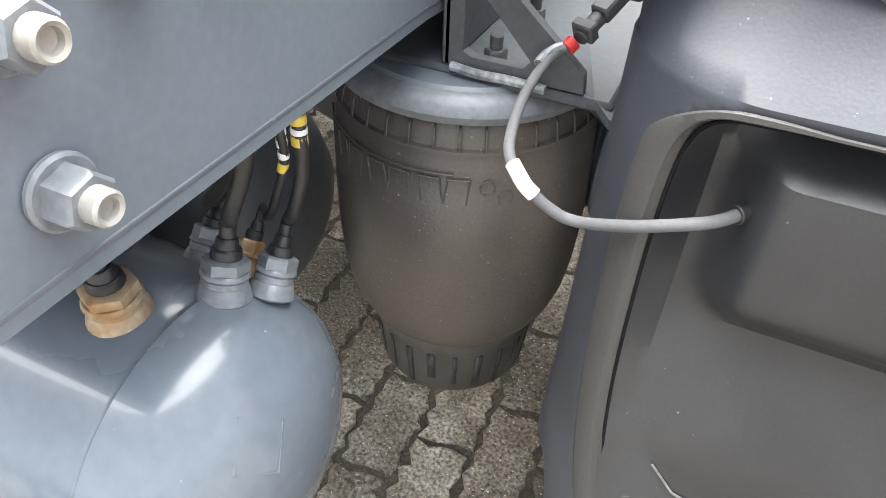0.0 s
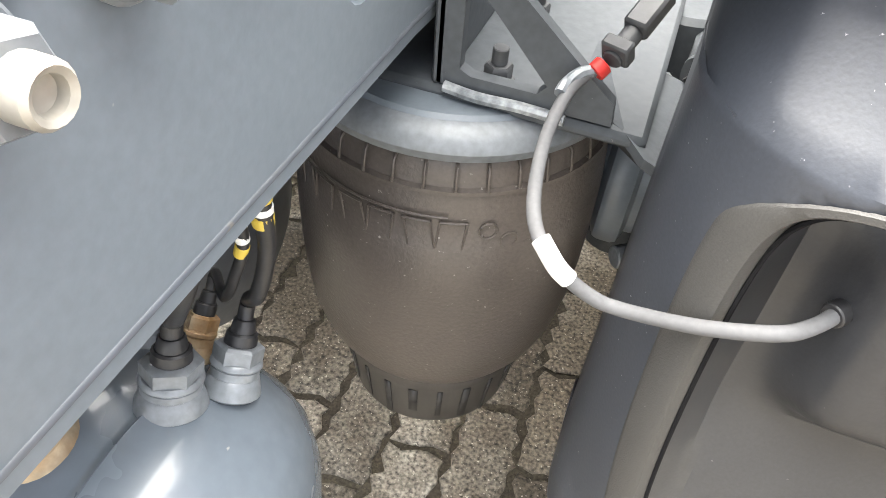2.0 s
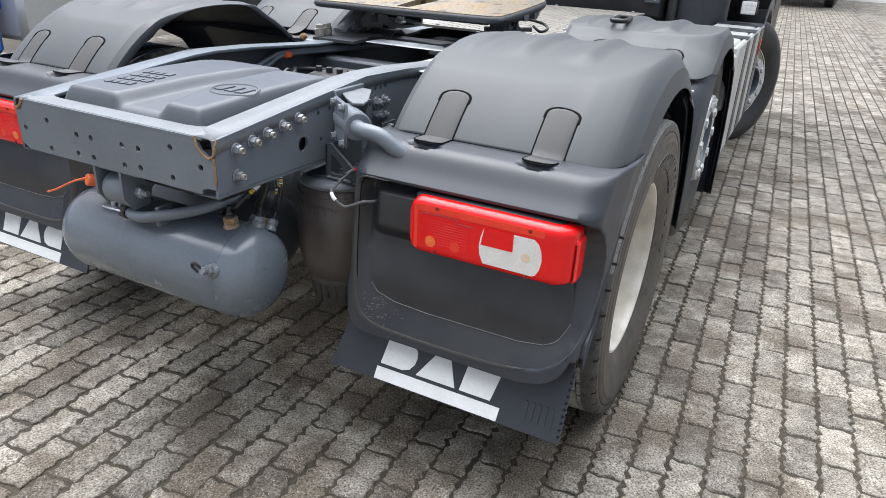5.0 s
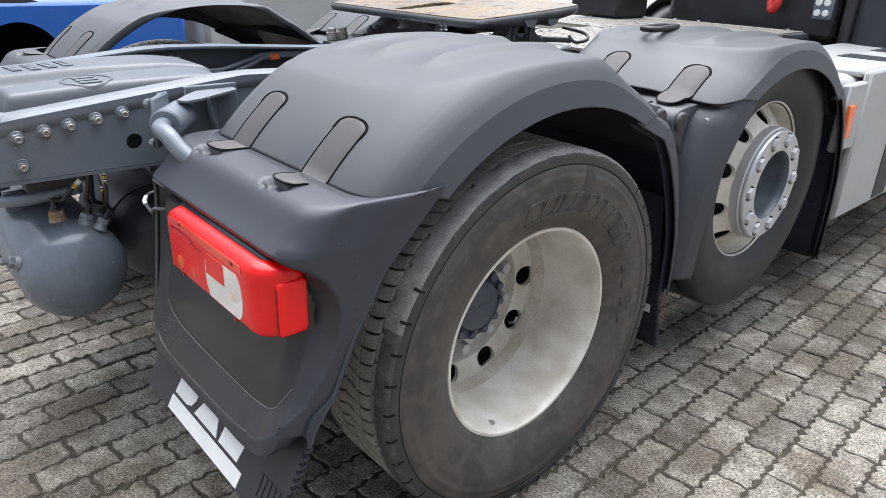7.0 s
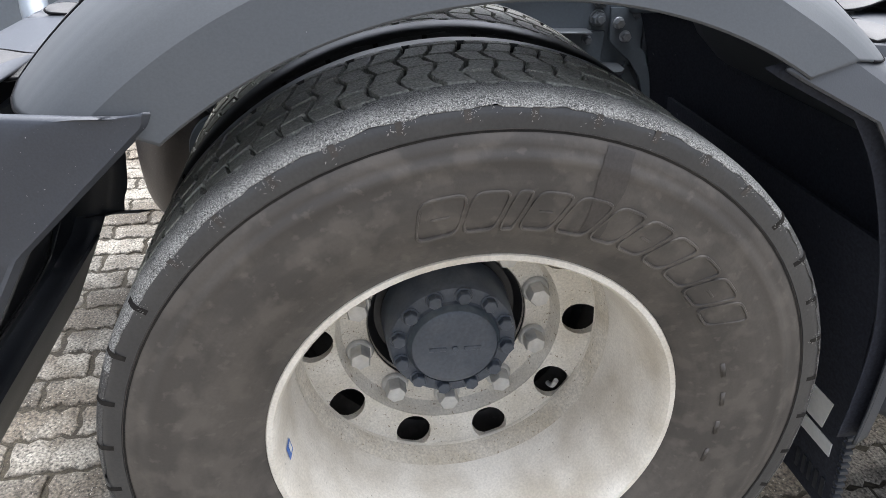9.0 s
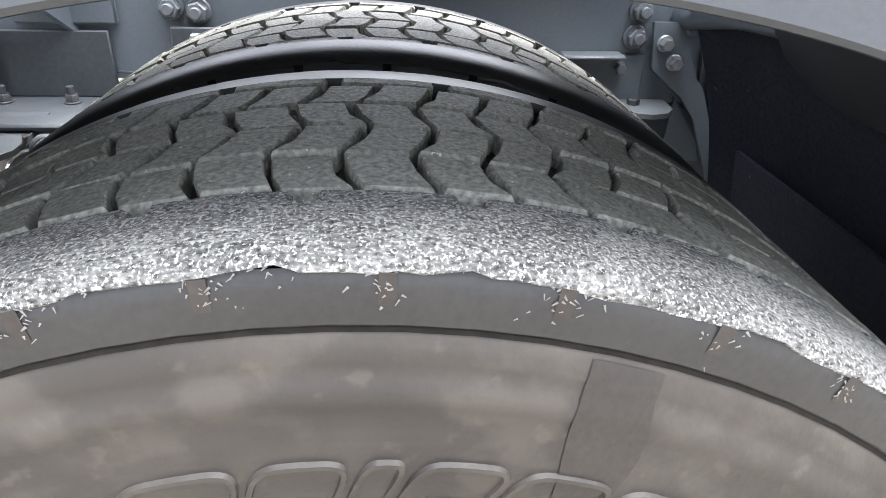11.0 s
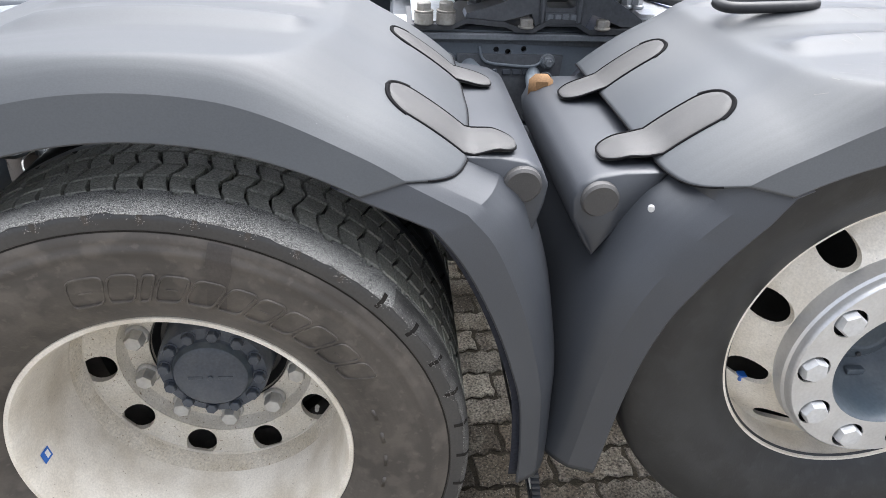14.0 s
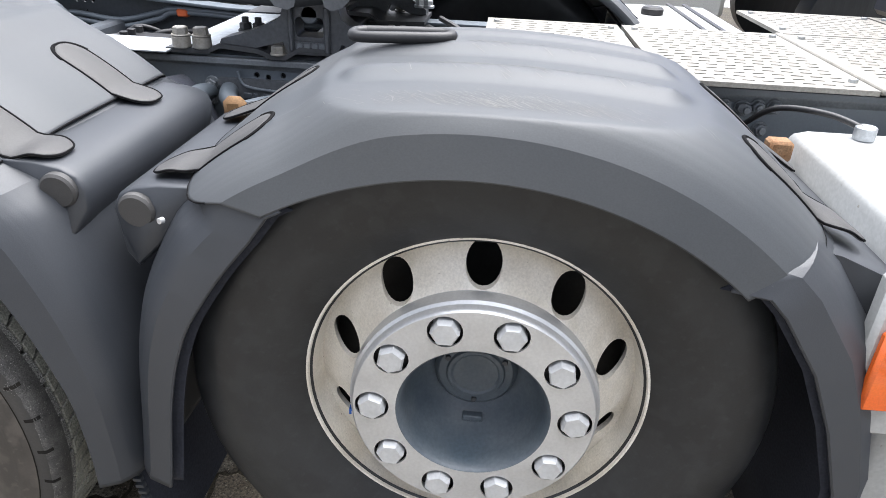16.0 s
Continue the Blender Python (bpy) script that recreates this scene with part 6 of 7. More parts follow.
def drive_wheel(parent, yc, zc, detail):
    wheel = part("wheel", G().rev([(1.225, 0.290), (1.236, 0.2965), (1.243, 0.2985), (1.2465, 0.2965), (1.2465, 0.289), (1.240, 0.2845), (1.22, 0.2815), (1.17, 0.276), (1.16, 0.2735), (1.09, 0.2725), (1.05, 0.268), (1.022, 0.261), (1.005, 0.2585), (1.0, 0.264), (0.99, 0.268)], yc, zc, 96), RIM, parent, "dusty off-white aluminium dual wheel", smooth=45)
    hole = [circle(0.2365 * math.sin(a), 0.2365 * math.cos(a), 0.033, 24) for a in [math.radians(36 * i + 15) for i in range(10)]]
    disc = yz_plate(circle(0, 0, 0.2715, 72), hole + [circle(0, 0, 0.200, 60)], lambda r: 1.006 - 0.012 * smooth01((0.262 - r) / 0.06), 0.014, yc, zc)
    part("disc", disc, RIM_DIRTY, wheel, "aluminium wheel disc with round hand holes", smooth=30)
    part("step", G().rev([(0.994, 0.2015), (0.986, 0.198), (0.968, 0.195), (0.962, 0.19), (0.961, 0.145), (0.955, 0.142), (0.93, 0.142)], yc, zc, 72), RIM_DIRTY, wheel, smooth=40)
    part("corner_band", G().rev([(1.012, 0.2585), (1.022, 0.2602), (1.05, 0.2668), (1.053, 0.2675)], yc, zc, 72), CORNER_BAND, wheel, "brown speckled band in the corner of the rim", smooth=60)
    part("blue_sticker", G().rev([(1.180, 0.2758), (1.204, 0.2784)], yc, zc, 4, radians(256.5), radians(261.5)), BLUE, wheel)
    part("sticker_mark", G().rev([(1.184, 0.2756), (1.194, 0.2767)], yc, zc, 3, radians(257.5), radians(260.5)), WHITE, wheel)
    part("brake_drum", G().rev([(0.90, 0.0), (0.90, 0.262), (0.94, 0.262)], yc, zc, 48), BLACK, wheel)
    part("bore", G().rev([(0.962, 0.143), (0.95, 0.1425), (0.93, 0.13), (0.925, 0.0)], yc, zc, 48), BLACK, wheel)
    for i in range(10):
        a = math.radians(36 * i + 34)
        p = Vector((0.961, yc + 0.1675 * math.sin(a), zc + 0.1675 * math.cos(a)))
        g = G().rod(p, p + Vector((0.008, 0, 0)), 0.0255, 0.0245, 24).nut(p + Vector((0.008, 0, 0)), (1, 0, 0), 0.0198, 0.027, i * 1.3)
        part("wheel_nut", g, NUT, wheel)
    hub = part("hub", G().rev([(0.94, 0.118), (1.02, 0.112), (1.026, 0.108), (1.027, 0.083), (1.031, 0.079), (1.044, 0.074), (1.048, 0.068), (1.048, 0.0)], yc, zc, 48), HUB, wheel, "dark blue-grey hub end with a ring of bolts", smooth=35)
    # The chamfer gets the paler of the two hub paints.
    part("hub_chamfer", G().rev([(1.0318, 0.0796), (1.0448, 0.0746)], yc, zc, 48), HUB_GREY, wheel, "lighter chamfer of the hub cover")
    for i in range(12):
        a = math.radians(30 * i + 8)
        p = Vector((1.026, yc + 0.095 * math.sin(a), zc + 0.095 * math.cos(a)))
        part("hub_bolt", G().rod(p, p + Vector((0.003, 0, 0)), 0.0155, seg=16).nut(p + Vector((0.003, 0, 0)), (1, 0, 0), 0.0125, 0.012, i), HUB, wheel)
    part("centre_mark", G().rod((1.047, yc, zc), (1.051, yc, zc), 0.006, seg=12).box(1.047, 1.0495, yc - 0.045, yc - 0.015, zc - 0.004, zc + 0.004, 0.001).box(1.047, 1.0495, yc + 0.015, yc + 0.045, zc - 0.004, zc + 0.004, 0.001), HUB, wheel)
    part("valve_stem", G().tube([(0.985, yc + 0.198, zc - 0.146), (1.004, yc + 0.200, zc - 0.136), (1.012, yc + 0.203, zc - 0.118)], 0.0048, 10, 5), COVER, wheel, "bright valve stem")
    part("round_sticker", G().prism(circle(0, 0, 0.011, 16), lambda p, d: (1.205 + p[0], yc - 0.09 + p[1], zc - 0.2645 + d), 0.0015), ALU, wheel)
    drive_tyre(1.284, yc, zc, parent, detail)
    drive_tyre(0.935, yc, zc, parent, False)
    return wheel


def single_wheel(parent, yc, zc, x=0.0, rad=0.498):
    wheel = part("wheel", G().rev([(1.17 + x, 0.287), (1.185 + x, 0.295), (1.198 + x, 0.2985), (1.203 + x, 0.2965), (1.2025 + x, 0.291), (1.194 + x, 0.2875), (1.168 + x, 0.2835), (1.15 + x, 0.281), (1.142 + x, 0.279)], yc, zc, 96), RIM, parent, "off-white aluminium wheel with silver nut ring", smooth=45)
    hole = [circle(0.238 * math.sin(a), 0.238 * math.cos(a), 0.0295, 24) for a in [math.radians(36 * i) for i in range(10)]]
    part("disc", yz_plate(circle(0, 0, 0.2795, 72), hole + [circle(0, 0, 0.2045, 60)], lambda r: x + 1.142 + 0.075 * smooth01((0.2795 - r) / 0.085), 0.014, yc, zc), RIM, wheel, "domed aluminium wheel disc with round hand holes", smooth=40)
    # A black disc stands in for the shade inside the wheel.
    part("dark_inside", G().rev([(1.05 + x, 0.0), (1.05 + x, 0.27), (1.13 + x, 0.275)], yc, zc, 48), BLACK, wheel)
    ring = [circle(0.1675 * math.sin(a), 0.1675 * math.cos(a), 0.0285, 22) for a in [math.radians(36 * i + 18) for i in range(10)]]
    part("nut_ring", yz_plate(circle(0, 0, 0.199, 72), ring + [circle(0, 0, 0.128, 60)], lambda r: x + 1.264, 0.004, yc, zc), COVER, wheel, "silver nut protection ring")
    part("nut_ring_edge", G().rev([(1.211 + x, 0.2075), (1.221 + x, 0.210), (1.243 + x, 0.2085), (1.247 + x, 0.204), (1.253 + x, 0.204), (1.261 + x, 0.202), (1.264 + x, 0.199)], yc, zc, 72), COVER, wheel)
    part("nut_ring_bore", G().rev([(1.264 + x, 0.128), (1.259 + x, 0.1235), (1.236 + x, 0.12), (1.201 + x, 0.118)], yc, zc, 72), HUB_GREY, wheel)
    # A black ring paints the shaded gap round the nuts.
    part("recess_floor", G().rev([(1.245 + x, 0.13), (1.243 + x, 0.2)], yc, zc, 48), BLACK, wheel)
    for i in range(10):
        a = math.radians(36 * i + 18)
        p = Vector((1.244 + x, yc + 0.1675 * math.sin(a), zc + 0.1675 * math.cos(a)))
        part("wheel_nut", G().rod(p, p + Vector((0.005, 0, 0)), 0.0215, seg=20).nut(p + Vector((0.004, 0, 0)), (1, 0, 0), 0.0235, 0.026, i * 0.7), NUT_CAP, wheel)
    part("hub", G().rev([(1.221 + x, 0.119), (1.181 + x, 0.112), (1.146 + x, 0.088), (1.136 + x, 0.075), (1.146 + x, 0.072), (1.151 + x, 0.066), (1.152 + x, 0.053), (1.157 + x, 0.050), (1.158 + x, 0.044), (1.155 + x, 0.040), (1.155 + x, 0.0)], yc, zc, 48), HUB_GREY, wheel, "recessed grey hub with a round cap", smooth=35)
    for i in range(3):
        a = math.radians(120 * i + 60)
        part("hub_bolt", G().rod((1.145 + x, yc + 0.058 * math.sin(a), zc + 0.058 * math.cos(a)), (1.157 + x, yc + 0.058 * math.sin(a), zc + 0.058 * math.cos(a)), 0.005, seg=10), IRON, wheel)
    part("raised_mark", G().box(1.152 + x, 1.168 + x, yc - 0.018, yc + 0.018, zc - 0.099, zc - 0.087, 0.002), HUB_GREY, wheel)
    part("blue_sticker", G().prism([(-0.012, -0.006), (0.012, -0.006), (0.012, 0.006), (-0.012, 0.006)], lambda p, d: (1.15 + x + d, yc - 0.222 + p[0] * 0.6, zc - 0.105 + p[1]), 0.016), BLUE, wheel)
    c = 1.245 + x - 0.19
    k = rad - 0.498
    wall = [(0.14, 0.285), (0.149, 0.2965), (0.154, 0.303), (0.158, 0.312), (0.172, 0.335), (0.184, 0.37), (0.1895, 0.405 + k), (0.189, 0.425 + k), (0.187, 0.436 + k), (0.184, 0.447 + k), (0.176, 0.468 + k), (0.168, 0.484 + k), (0.158, 0.492 + k), (0.14, 0.4965 + k)]
    tread = []
    for a in (0.11, 0.04, -0.03, -0.10):
        tread += [(a, 0.498 + k), (a - 0.002, 0.487 + k), (a - 0.012, 0.487 + k), (a - 0.014, 0.498 + k)]
    prof = [(c + a, r) for a, r in wall + tread] + [(c - a, r) for a, r in wall[::-1]]
    tyre = part("tyre", G().rev(prof, yc, zc, 96), RUBBER_BLACK, parent, "clean black wide single tyre", smooth=35)
    return wheel, tyre


for MIRROR in (False, True):
    drive_wheel(truck, 0.0, 0.49, not MIRROR)
    single_wheel(truck, 1.26, 0.673)
    swing = Matrix.Translation((2 * XC - 1.0 if MIRROR else 1.0, 4.36, 0)) @ Matrix.Rotation(radians(-27), 4, 'Z')
    for piece in single_wheel(truck, 4.36, 0.505, -0.02, 0.507):
        piece.matrix_basis = swing @ Matrix.Translation((XC * -2 + 1.0 if MIRROR else -1.0, -4.36, 0))
MIRROR = False

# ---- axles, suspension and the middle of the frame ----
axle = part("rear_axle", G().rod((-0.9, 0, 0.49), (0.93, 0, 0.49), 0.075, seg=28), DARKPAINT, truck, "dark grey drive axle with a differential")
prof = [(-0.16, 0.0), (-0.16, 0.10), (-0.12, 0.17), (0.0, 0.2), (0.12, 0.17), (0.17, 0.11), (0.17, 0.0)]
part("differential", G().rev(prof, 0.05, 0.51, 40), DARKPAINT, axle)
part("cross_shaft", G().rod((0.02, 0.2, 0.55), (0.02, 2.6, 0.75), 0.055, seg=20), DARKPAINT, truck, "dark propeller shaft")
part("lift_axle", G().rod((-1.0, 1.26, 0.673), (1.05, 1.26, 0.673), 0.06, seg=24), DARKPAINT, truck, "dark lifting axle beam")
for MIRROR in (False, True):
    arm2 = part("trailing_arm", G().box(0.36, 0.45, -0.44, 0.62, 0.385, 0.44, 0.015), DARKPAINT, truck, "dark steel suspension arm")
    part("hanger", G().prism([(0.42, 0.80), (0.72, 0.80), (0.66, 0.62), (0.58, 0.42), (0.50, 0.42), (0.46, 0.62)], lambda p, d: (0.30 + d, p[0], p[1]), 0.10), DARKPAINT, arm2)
    part("shock_absorber", G().rod((0.56, -0.33, 0.50), (0.56, -0.33, 0.72), 0.036, seg=24).rod((0.56, -0.33, 0.72), (0.56, -0.33, 0.80), 0.044, seg=24), BRACKET_SHADE, truck, "grey shock absorber beside the air spring")
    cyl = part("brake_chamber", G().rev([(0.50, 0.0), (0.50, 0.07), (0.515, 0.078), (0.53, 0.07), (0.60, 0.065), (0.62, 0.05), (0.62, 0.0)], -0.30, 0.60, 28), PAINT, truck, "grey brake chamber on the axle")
    part("caliper", G().box(0.58, 0.66, -0.38, -0.20, 0.52, 0.80, 0.02).rod((0.58, -0.38, 0.72), (0.66, -0.40, 0.72), 0.016, seg=14), BRACKET_SHADE, cyl, "worn grey brake caliper")
    part("hose", G().tube([(0.62, -0.38, 0.80), (0.60, -0.44, 0.77), (0.57, -0.40, 0.74), (0.55, -0.34, 0.70)], 0.006, 8, 6), BLACK, cyl)
    strap_line = [(0.444, 0.935), (0.452, 0.862), (0.480, 0.838), (0.508, 0.816), (0.536, 0.780), (0.556, 0.724), (0.58, 0.66), (0.61, 0.66), (0.585, 0.724), (0.562, 0.784), (0.545, 0.830), (0.526, 0.852), (0.512, 0.885), (0.502, 0.935)]
    br = part("inner_bracket", G().prism(strap_line, lambda p, d: (0.412 + d + 0.3 * max(0.0, 0.82 - p[1]) ** 1.4, p[0], p[1]), 0.010), PAINT, truck, "curved grey steel stay with two bolts behind the wheel")
    for y, z in ((0.466, 0.903), (0.486, 0.873)):
        part("bolt", G().rod((0.421, y, z), (0.426, y, z), 0.0135).nut((0.426, y, z), (1, 0, 0), 0.0105, 0.014), STEEL, br)
    part("gusset", G().prism([(0.503, 0.812), (0.495, 0.70), (0.565, 0.70), (0.556, 0.735), (0.530, 0.772)], lambda p, d: (0.405 + d, p[0], p[1]), 0.006), PAINT, br)
    part("side_plate", G().box(0.401, 0.408, 0.30, 0.443, 0.80, 0.882, 0.002), PAINT, br)
    part("shelf", G().box(0.401, 0.443, 0.30, 0.400, 0.880, 0.886, 0.002), PAINT_LIGHT, br)
    part("bolt", G().rod((0.408, 0.399, 0.862), (0.412, 0.399, 0.862), 0.012).nut((0.412, 0.399, 0.862), (1, 0, 0), 0.0095, 0.016), BOLT, br)
    part("foot_plate", G().prism([(0.405, 0.39), (0.465, 0.395), (0.488, 0.415), (0.494, 0.44), (0.486, 0.465), (0.462, 0.482), (0.405, 0.486)], lambda p, d: (p[0], p[1], 0.800 + d), 0.008), PAINT_LIGHT, br)
    part("bolt", G().nut((0.436, 0.424, 0.808), (0, 0, 1), 0.0105, 0.010), IRON, br)
    stay = part("inner_stay", G().box(0.42, 0.50, -0.36, -0.22, 0.80, 0.806, 0.002).box(0.42, 0.428, -0.30, -0.22, 0.80, 0.92, 0.002).tube([(0.43, -0.20, 0.80), (0.60, -0.22, 0.83), (0.78, -0.2, 0.84)], 0.010, 10, 5), BRACKET_SHADE, truck, "grey steel stay with cable pipes behind the wheel")
    for z in (0.85, 0.9):
        part("bolt", G().nut((0.428, -0.26, z), (1, 0, 0), 0.014, 0.014), STEEL, stay)
    part("bracket_casting", G().prism([(0.60, 0.81), (0.74, 0.81), (0.79, 0.84), (0.80, 0.98), (0.53, 0.98), (0.54, 0.84)], lambda p, d: (RAIL + d, p[0], p[1]), 0.012), CAST, truck, "dark cast suspension bracket on the rail")
MIRROR = False
part("cast_ring", G().rev([(RAIL + 0.012, 0.05), (RAIL + 0.02, 0.05), (RAIL + 0.02, 0.038), (RAIL + 0.012, 0.038)], 0.60, 0.852, 28), DARKPAINT, truck, "cast ring on the suspension bracket")
g = G()
for i, w in enumerate((0.022, 0.012, 0.022, 0.022, 0.012, 0.02)):
    g.box(RAIL + 0.01, RAIL + 0.016, 0.595 + 0.026 * i, 0.595 + 0.026 * i + w, 0.93, 0.945, 0.002)
part("cast_mark", g, DARKPAINT, truck, "raised casting marks that cannot be read")
part("thin_pipe", G().tube([(RAIL + 0.014, 0.585, 1.0), (RAIL + 0.016, 0.60, 0.965), (RAIL + 0.016, 0.66, 0.955), (RAIL + 0.016, 0.73, 0.955), (RAIL + 0.014, 0.76, 0.985)], 0.004, 8, 5), PAINT, truck, "thin grey pipe along the rail")
part("coil_hose", G().tube([(RAIL + 0.02, 0.56, 0.95), (0.47, 0.575, 0.945), (0.50, 0.605, 0.925), (0.51, 0.626, 0.87), (0.51, 0.628, 0.79)], 0.023, 16, 6), PAINT, truck, "grey ribbed hose")
for k in range(5):
    part("hose_ring", G().tube([(0.51 + 0.025 * math.cos(radians(a)), 0.627 + 0.025 * math.sin(radians(a)), 0.865 - 0.016 * k) for a in range(0, 361, 30)], 0.005, 6, 1), DARKPAINT, bpy.data.objects["coil_hose"])
for k in range(4):
    part("cross_tube", G().box(XL + 0.01, XR - 0.01, (-0.16, 0.36, 1.3, 2.4)[k], (-0.10, 0.46, 1.42, 2.5)[k], 0.80, 0.98, 0.01), DARKPAINT, truck, "dark frame crossmember")
g = G()
random.seed(8)
clutter = part("valve_block", G().box(-0.12, 0.10, -0.02, 0.2, 0.88, 0.98, 0.02), BLACK, truck, "black valve block between the rails")
for k in range(12):
    x, y = -0.28 + 0.05 * k, random.uniform(-0.12, 0.1)
    part("air_hose", G().tube([(x, y - 0.1, 0.86), (x + random.uniform(-0.05, 0.05), y, random.uniform(0.93, 0.985)), (x + random.uniform(-0.08, 0.08), y + 0.14, random.uniform(0.92, 0.975)), (x + 0.04, y + 0.34, 0.92)], random.choice((0.008, 0.011, 0.014)), 10, 6), BLACK if k % 4 else CABLE, clutter)
for k in range(5):
    part("fitting", G().rod((-0.1 + 0.05 * k, 0.06, 0.975), (-0.1 + 0.05 * k, 0.06, 1.0), 0.013, seg=14), BLACK, clutter)
# hoses on the inside of the far rail
for dz in (0.0, 0.022):
    loom = part("rail_hose", G().tube([(XL + 0.06, -0.36, 0.93 + dz), (XL + 0.055, -0.30, 0.97 + dz), (XL + 0.06, -0.12, 0.955 + dz), (XL + 0.05, 0.02, 0.985 + dz), (XL + 0.06, 0.12, 1.015 + dz / 2), (XL + 0.08, 0.5, 1.0 + dz / 2), (XL + 0.1, 0.8, 0.99)], 0.010, 10, 8), PAINT, truck, "grey corrugated hose clipped to the rail")
part("red_clip", G().box(XL + 0.035, XL + 0.075, 0.100, 0.142, 1.000, 1.028, 0.006), TOW, loom, "red plastic pipe clip")
part("clip_bolt", G().nut((XL + 0.055, 0.121, 1.026), (0, 0, 1), 0.008, 0.012), IRON, loom)
part("gearbox", G().box(-0.24, 0.27, 1.5, 2.9, 0.55, 0.95, 0.06), BLACK, truck, "dark gearbox between the rails")

# ---- fifth wheel ----
fifth = part("fifth_wheel", G().box(XL + 0.1, XR - 0.1, 0.70, 0.80, 1.03, 1.045, 0.004), DARKPAINT, truck, "greasy fifth wheel coupling on a black mounting plate")
wave = [(0.405, 1.041), (0.515, 1.043), (0.548, 1.058), (0.645, 1.050), (0.68, 1.037), (0.715, 1.037), (0.755, 1.060), (0.815, 1.058), (0.855, 1.036), (0.92, 1.037), (1.0, 1.040)]
for x0 in (0.205, 2 * XC - 0.425):
    pts = [(y, z + 0.012) for y, z in wave] + wave[::-1]
    part("mounting_plate", G().prism(pts, lambda p, d: (x0 + d, p[0], p[1]), 0.22), IRON, fifth, "corrugated black mounting plate")
for x in (0.385, 2 * XC - 0.385):
    s = 1 if x > 0 else -1
    for y, z in ((0.445, 1.053), (0.499, 1.054)):
        x = 0.415 if s > 0 else 2 * XC - 0.415
        b = part("bolt", G().rod((x, y, z), (x, y, z + 0.03), 0.0235, seg=22), ZINC, fifth)
        part("bolt", G().rod((x, y, z + 0.03), (x, y, z + 0.034), 0.024, seg=20).nut((x, y, z + 0.034), (0, 0, 1), 0.019, 0.018), ZINC, fifth)
    for y, z in ((0.697, 1.049), (0.888, 1.048)):
        part("bolt", G().rod((x + s * 0.005, y, z), (x + s * 0.005, y, z + 0.006), 0.02).nut((x + s * 0.005, y, z + 0.006), (0, 0, 1), 0.017, 0.017), ZINC, fifth)
    for y in (0.58, 0.615, 0.97, 1.0):
        part("bolt", G().rod((x - s * 0.10, y, 1.08), (x - s * 0.10, y, 1.09), 0.02).nut((x - s * 0.10, y, 1.09), (0, 0, 1), 0.016, 0.016).rod((x - s * 0.10, y, 1.105), (x - s * 0.10, y, 1.12), 0.009), IRON if y < 0.9 else STEEL, fifth)
    pts = [(0.543, 1.062), (0.63, 1.060), (0.675, 1.072), (0.71, 1.082), (0.722, 1.052), (0.848, 1.052), (0.86, 1.082), (0.895, 1.072), (0.935, 1.054), (0.99, 1.052), (0.988, 1.070), (0.955, 1.092), (0.915, 1.114), (0.878, 1.130), (0.860, 1.145), (0.852, 1.176), (0.716, 1.176), (0.708, 1.145), (0.69, 1.130), (0.65, 1.112), (0.60, 1.094), (0.55, 1.080)]
    win = rounded(0.744, 0.815, 1.096, 1.144, 0.010, 3)
    xa, xb = (x - s * 0.0, x - s * 0.075)
    part("pedestal", G().plate(pts, [win], lambda u, v: (xa, u, v), lambda u, v: (xb, u, v)), CAST, fifth, "grey cast iron pedestal")
    for y0, y1 in ((0.728, 0.741), (0.818, 0.833)):
        part("pedestal_rib", G().box(min(xa, xa + s * 0.012), max(xa, xa + s * 0.012), y0, y1, 1.06, 1.172, 0.004), CAST, fifth)
    part("rubber_block", G().rod((x - s * 0.0, 0.780, 1.150), (x - s * 0.07, 0.780, 1.150), 0.022, seg=20), PAINT, fifth)
    part("nameplate", G().box(min(xa, xa + s * 0.006), max(xa, xa + s * 0.006), 0.741, 0.826, 1.061, 1.087, 0.002), CAST, fifth)
    for k in range(4):
        part("raised_bar", G().box(min(xa, xa + s * 0.009), max(xa, xa + s * 0.009), 0.746 + 0.0195 * k, 0.762 + 0.0195 * k, 1.065, 1.083, 0.002), PAINT_LIGHT, fifth)
g = G()
def plate_z(y):
    return 1.197 + 0.07 * (y - 0.75)
out = [(0.0, 0.468), (0.16, 0.470), (0.30, 0.470), (0.41, 0.473), (0.448, 0.482), (0.464, 0.505), (0.470, 0.56), (0.474, 0.76), (0.470, 0.92), (0.464, 1.00), (0.452, 1.035), (0.42, 1.052), (0.30, 1.066), (0.16, 1.078), (0.0, 1.085)]
outline = [(XC + u, v) for u, v in out] + [(XC - u, v) for u, v in out[-2:0:-1]]
slot = [(XC - 0.03, 0.50), (XC + 0.03, 0.50), (XC + 0.05, 0.72), (XC + 0.03, 0.78), (XC - 0.03, 0.78), (XC - 0.05, 0.72)]
part("top_plate", G().plate(outline, [slot], lambda u, v: (u, v, plate_z(v) + 0.03), lambda u, v: (u, v, plate_z(v) + 0.005)), GREASE, fifth, "steel plate smeared with brown grease")
n = len(outline)
skirt = [[(u, v, plate_z(v) + 0.026) for u, v in outline + outline[:1]], [(XC + (u - XC) * 1.008, 0.78 + (v - 0.78) * 1.008, plate_z(v) + 0.012) for u, v in outline + outline[:1]], [(XC + (u - XC) * 0.99, 0.78 + (v - 0.78) * 0.99, plate_z(v) + 0.001 - 0.022 * math.exp(-((v - 0.78) / 0.15) ** 2)) for u, v in outline + outline[:1]]]
part("skirt", G().grid(skirt), IRON, fifth, smooth=50, solid=0.008)
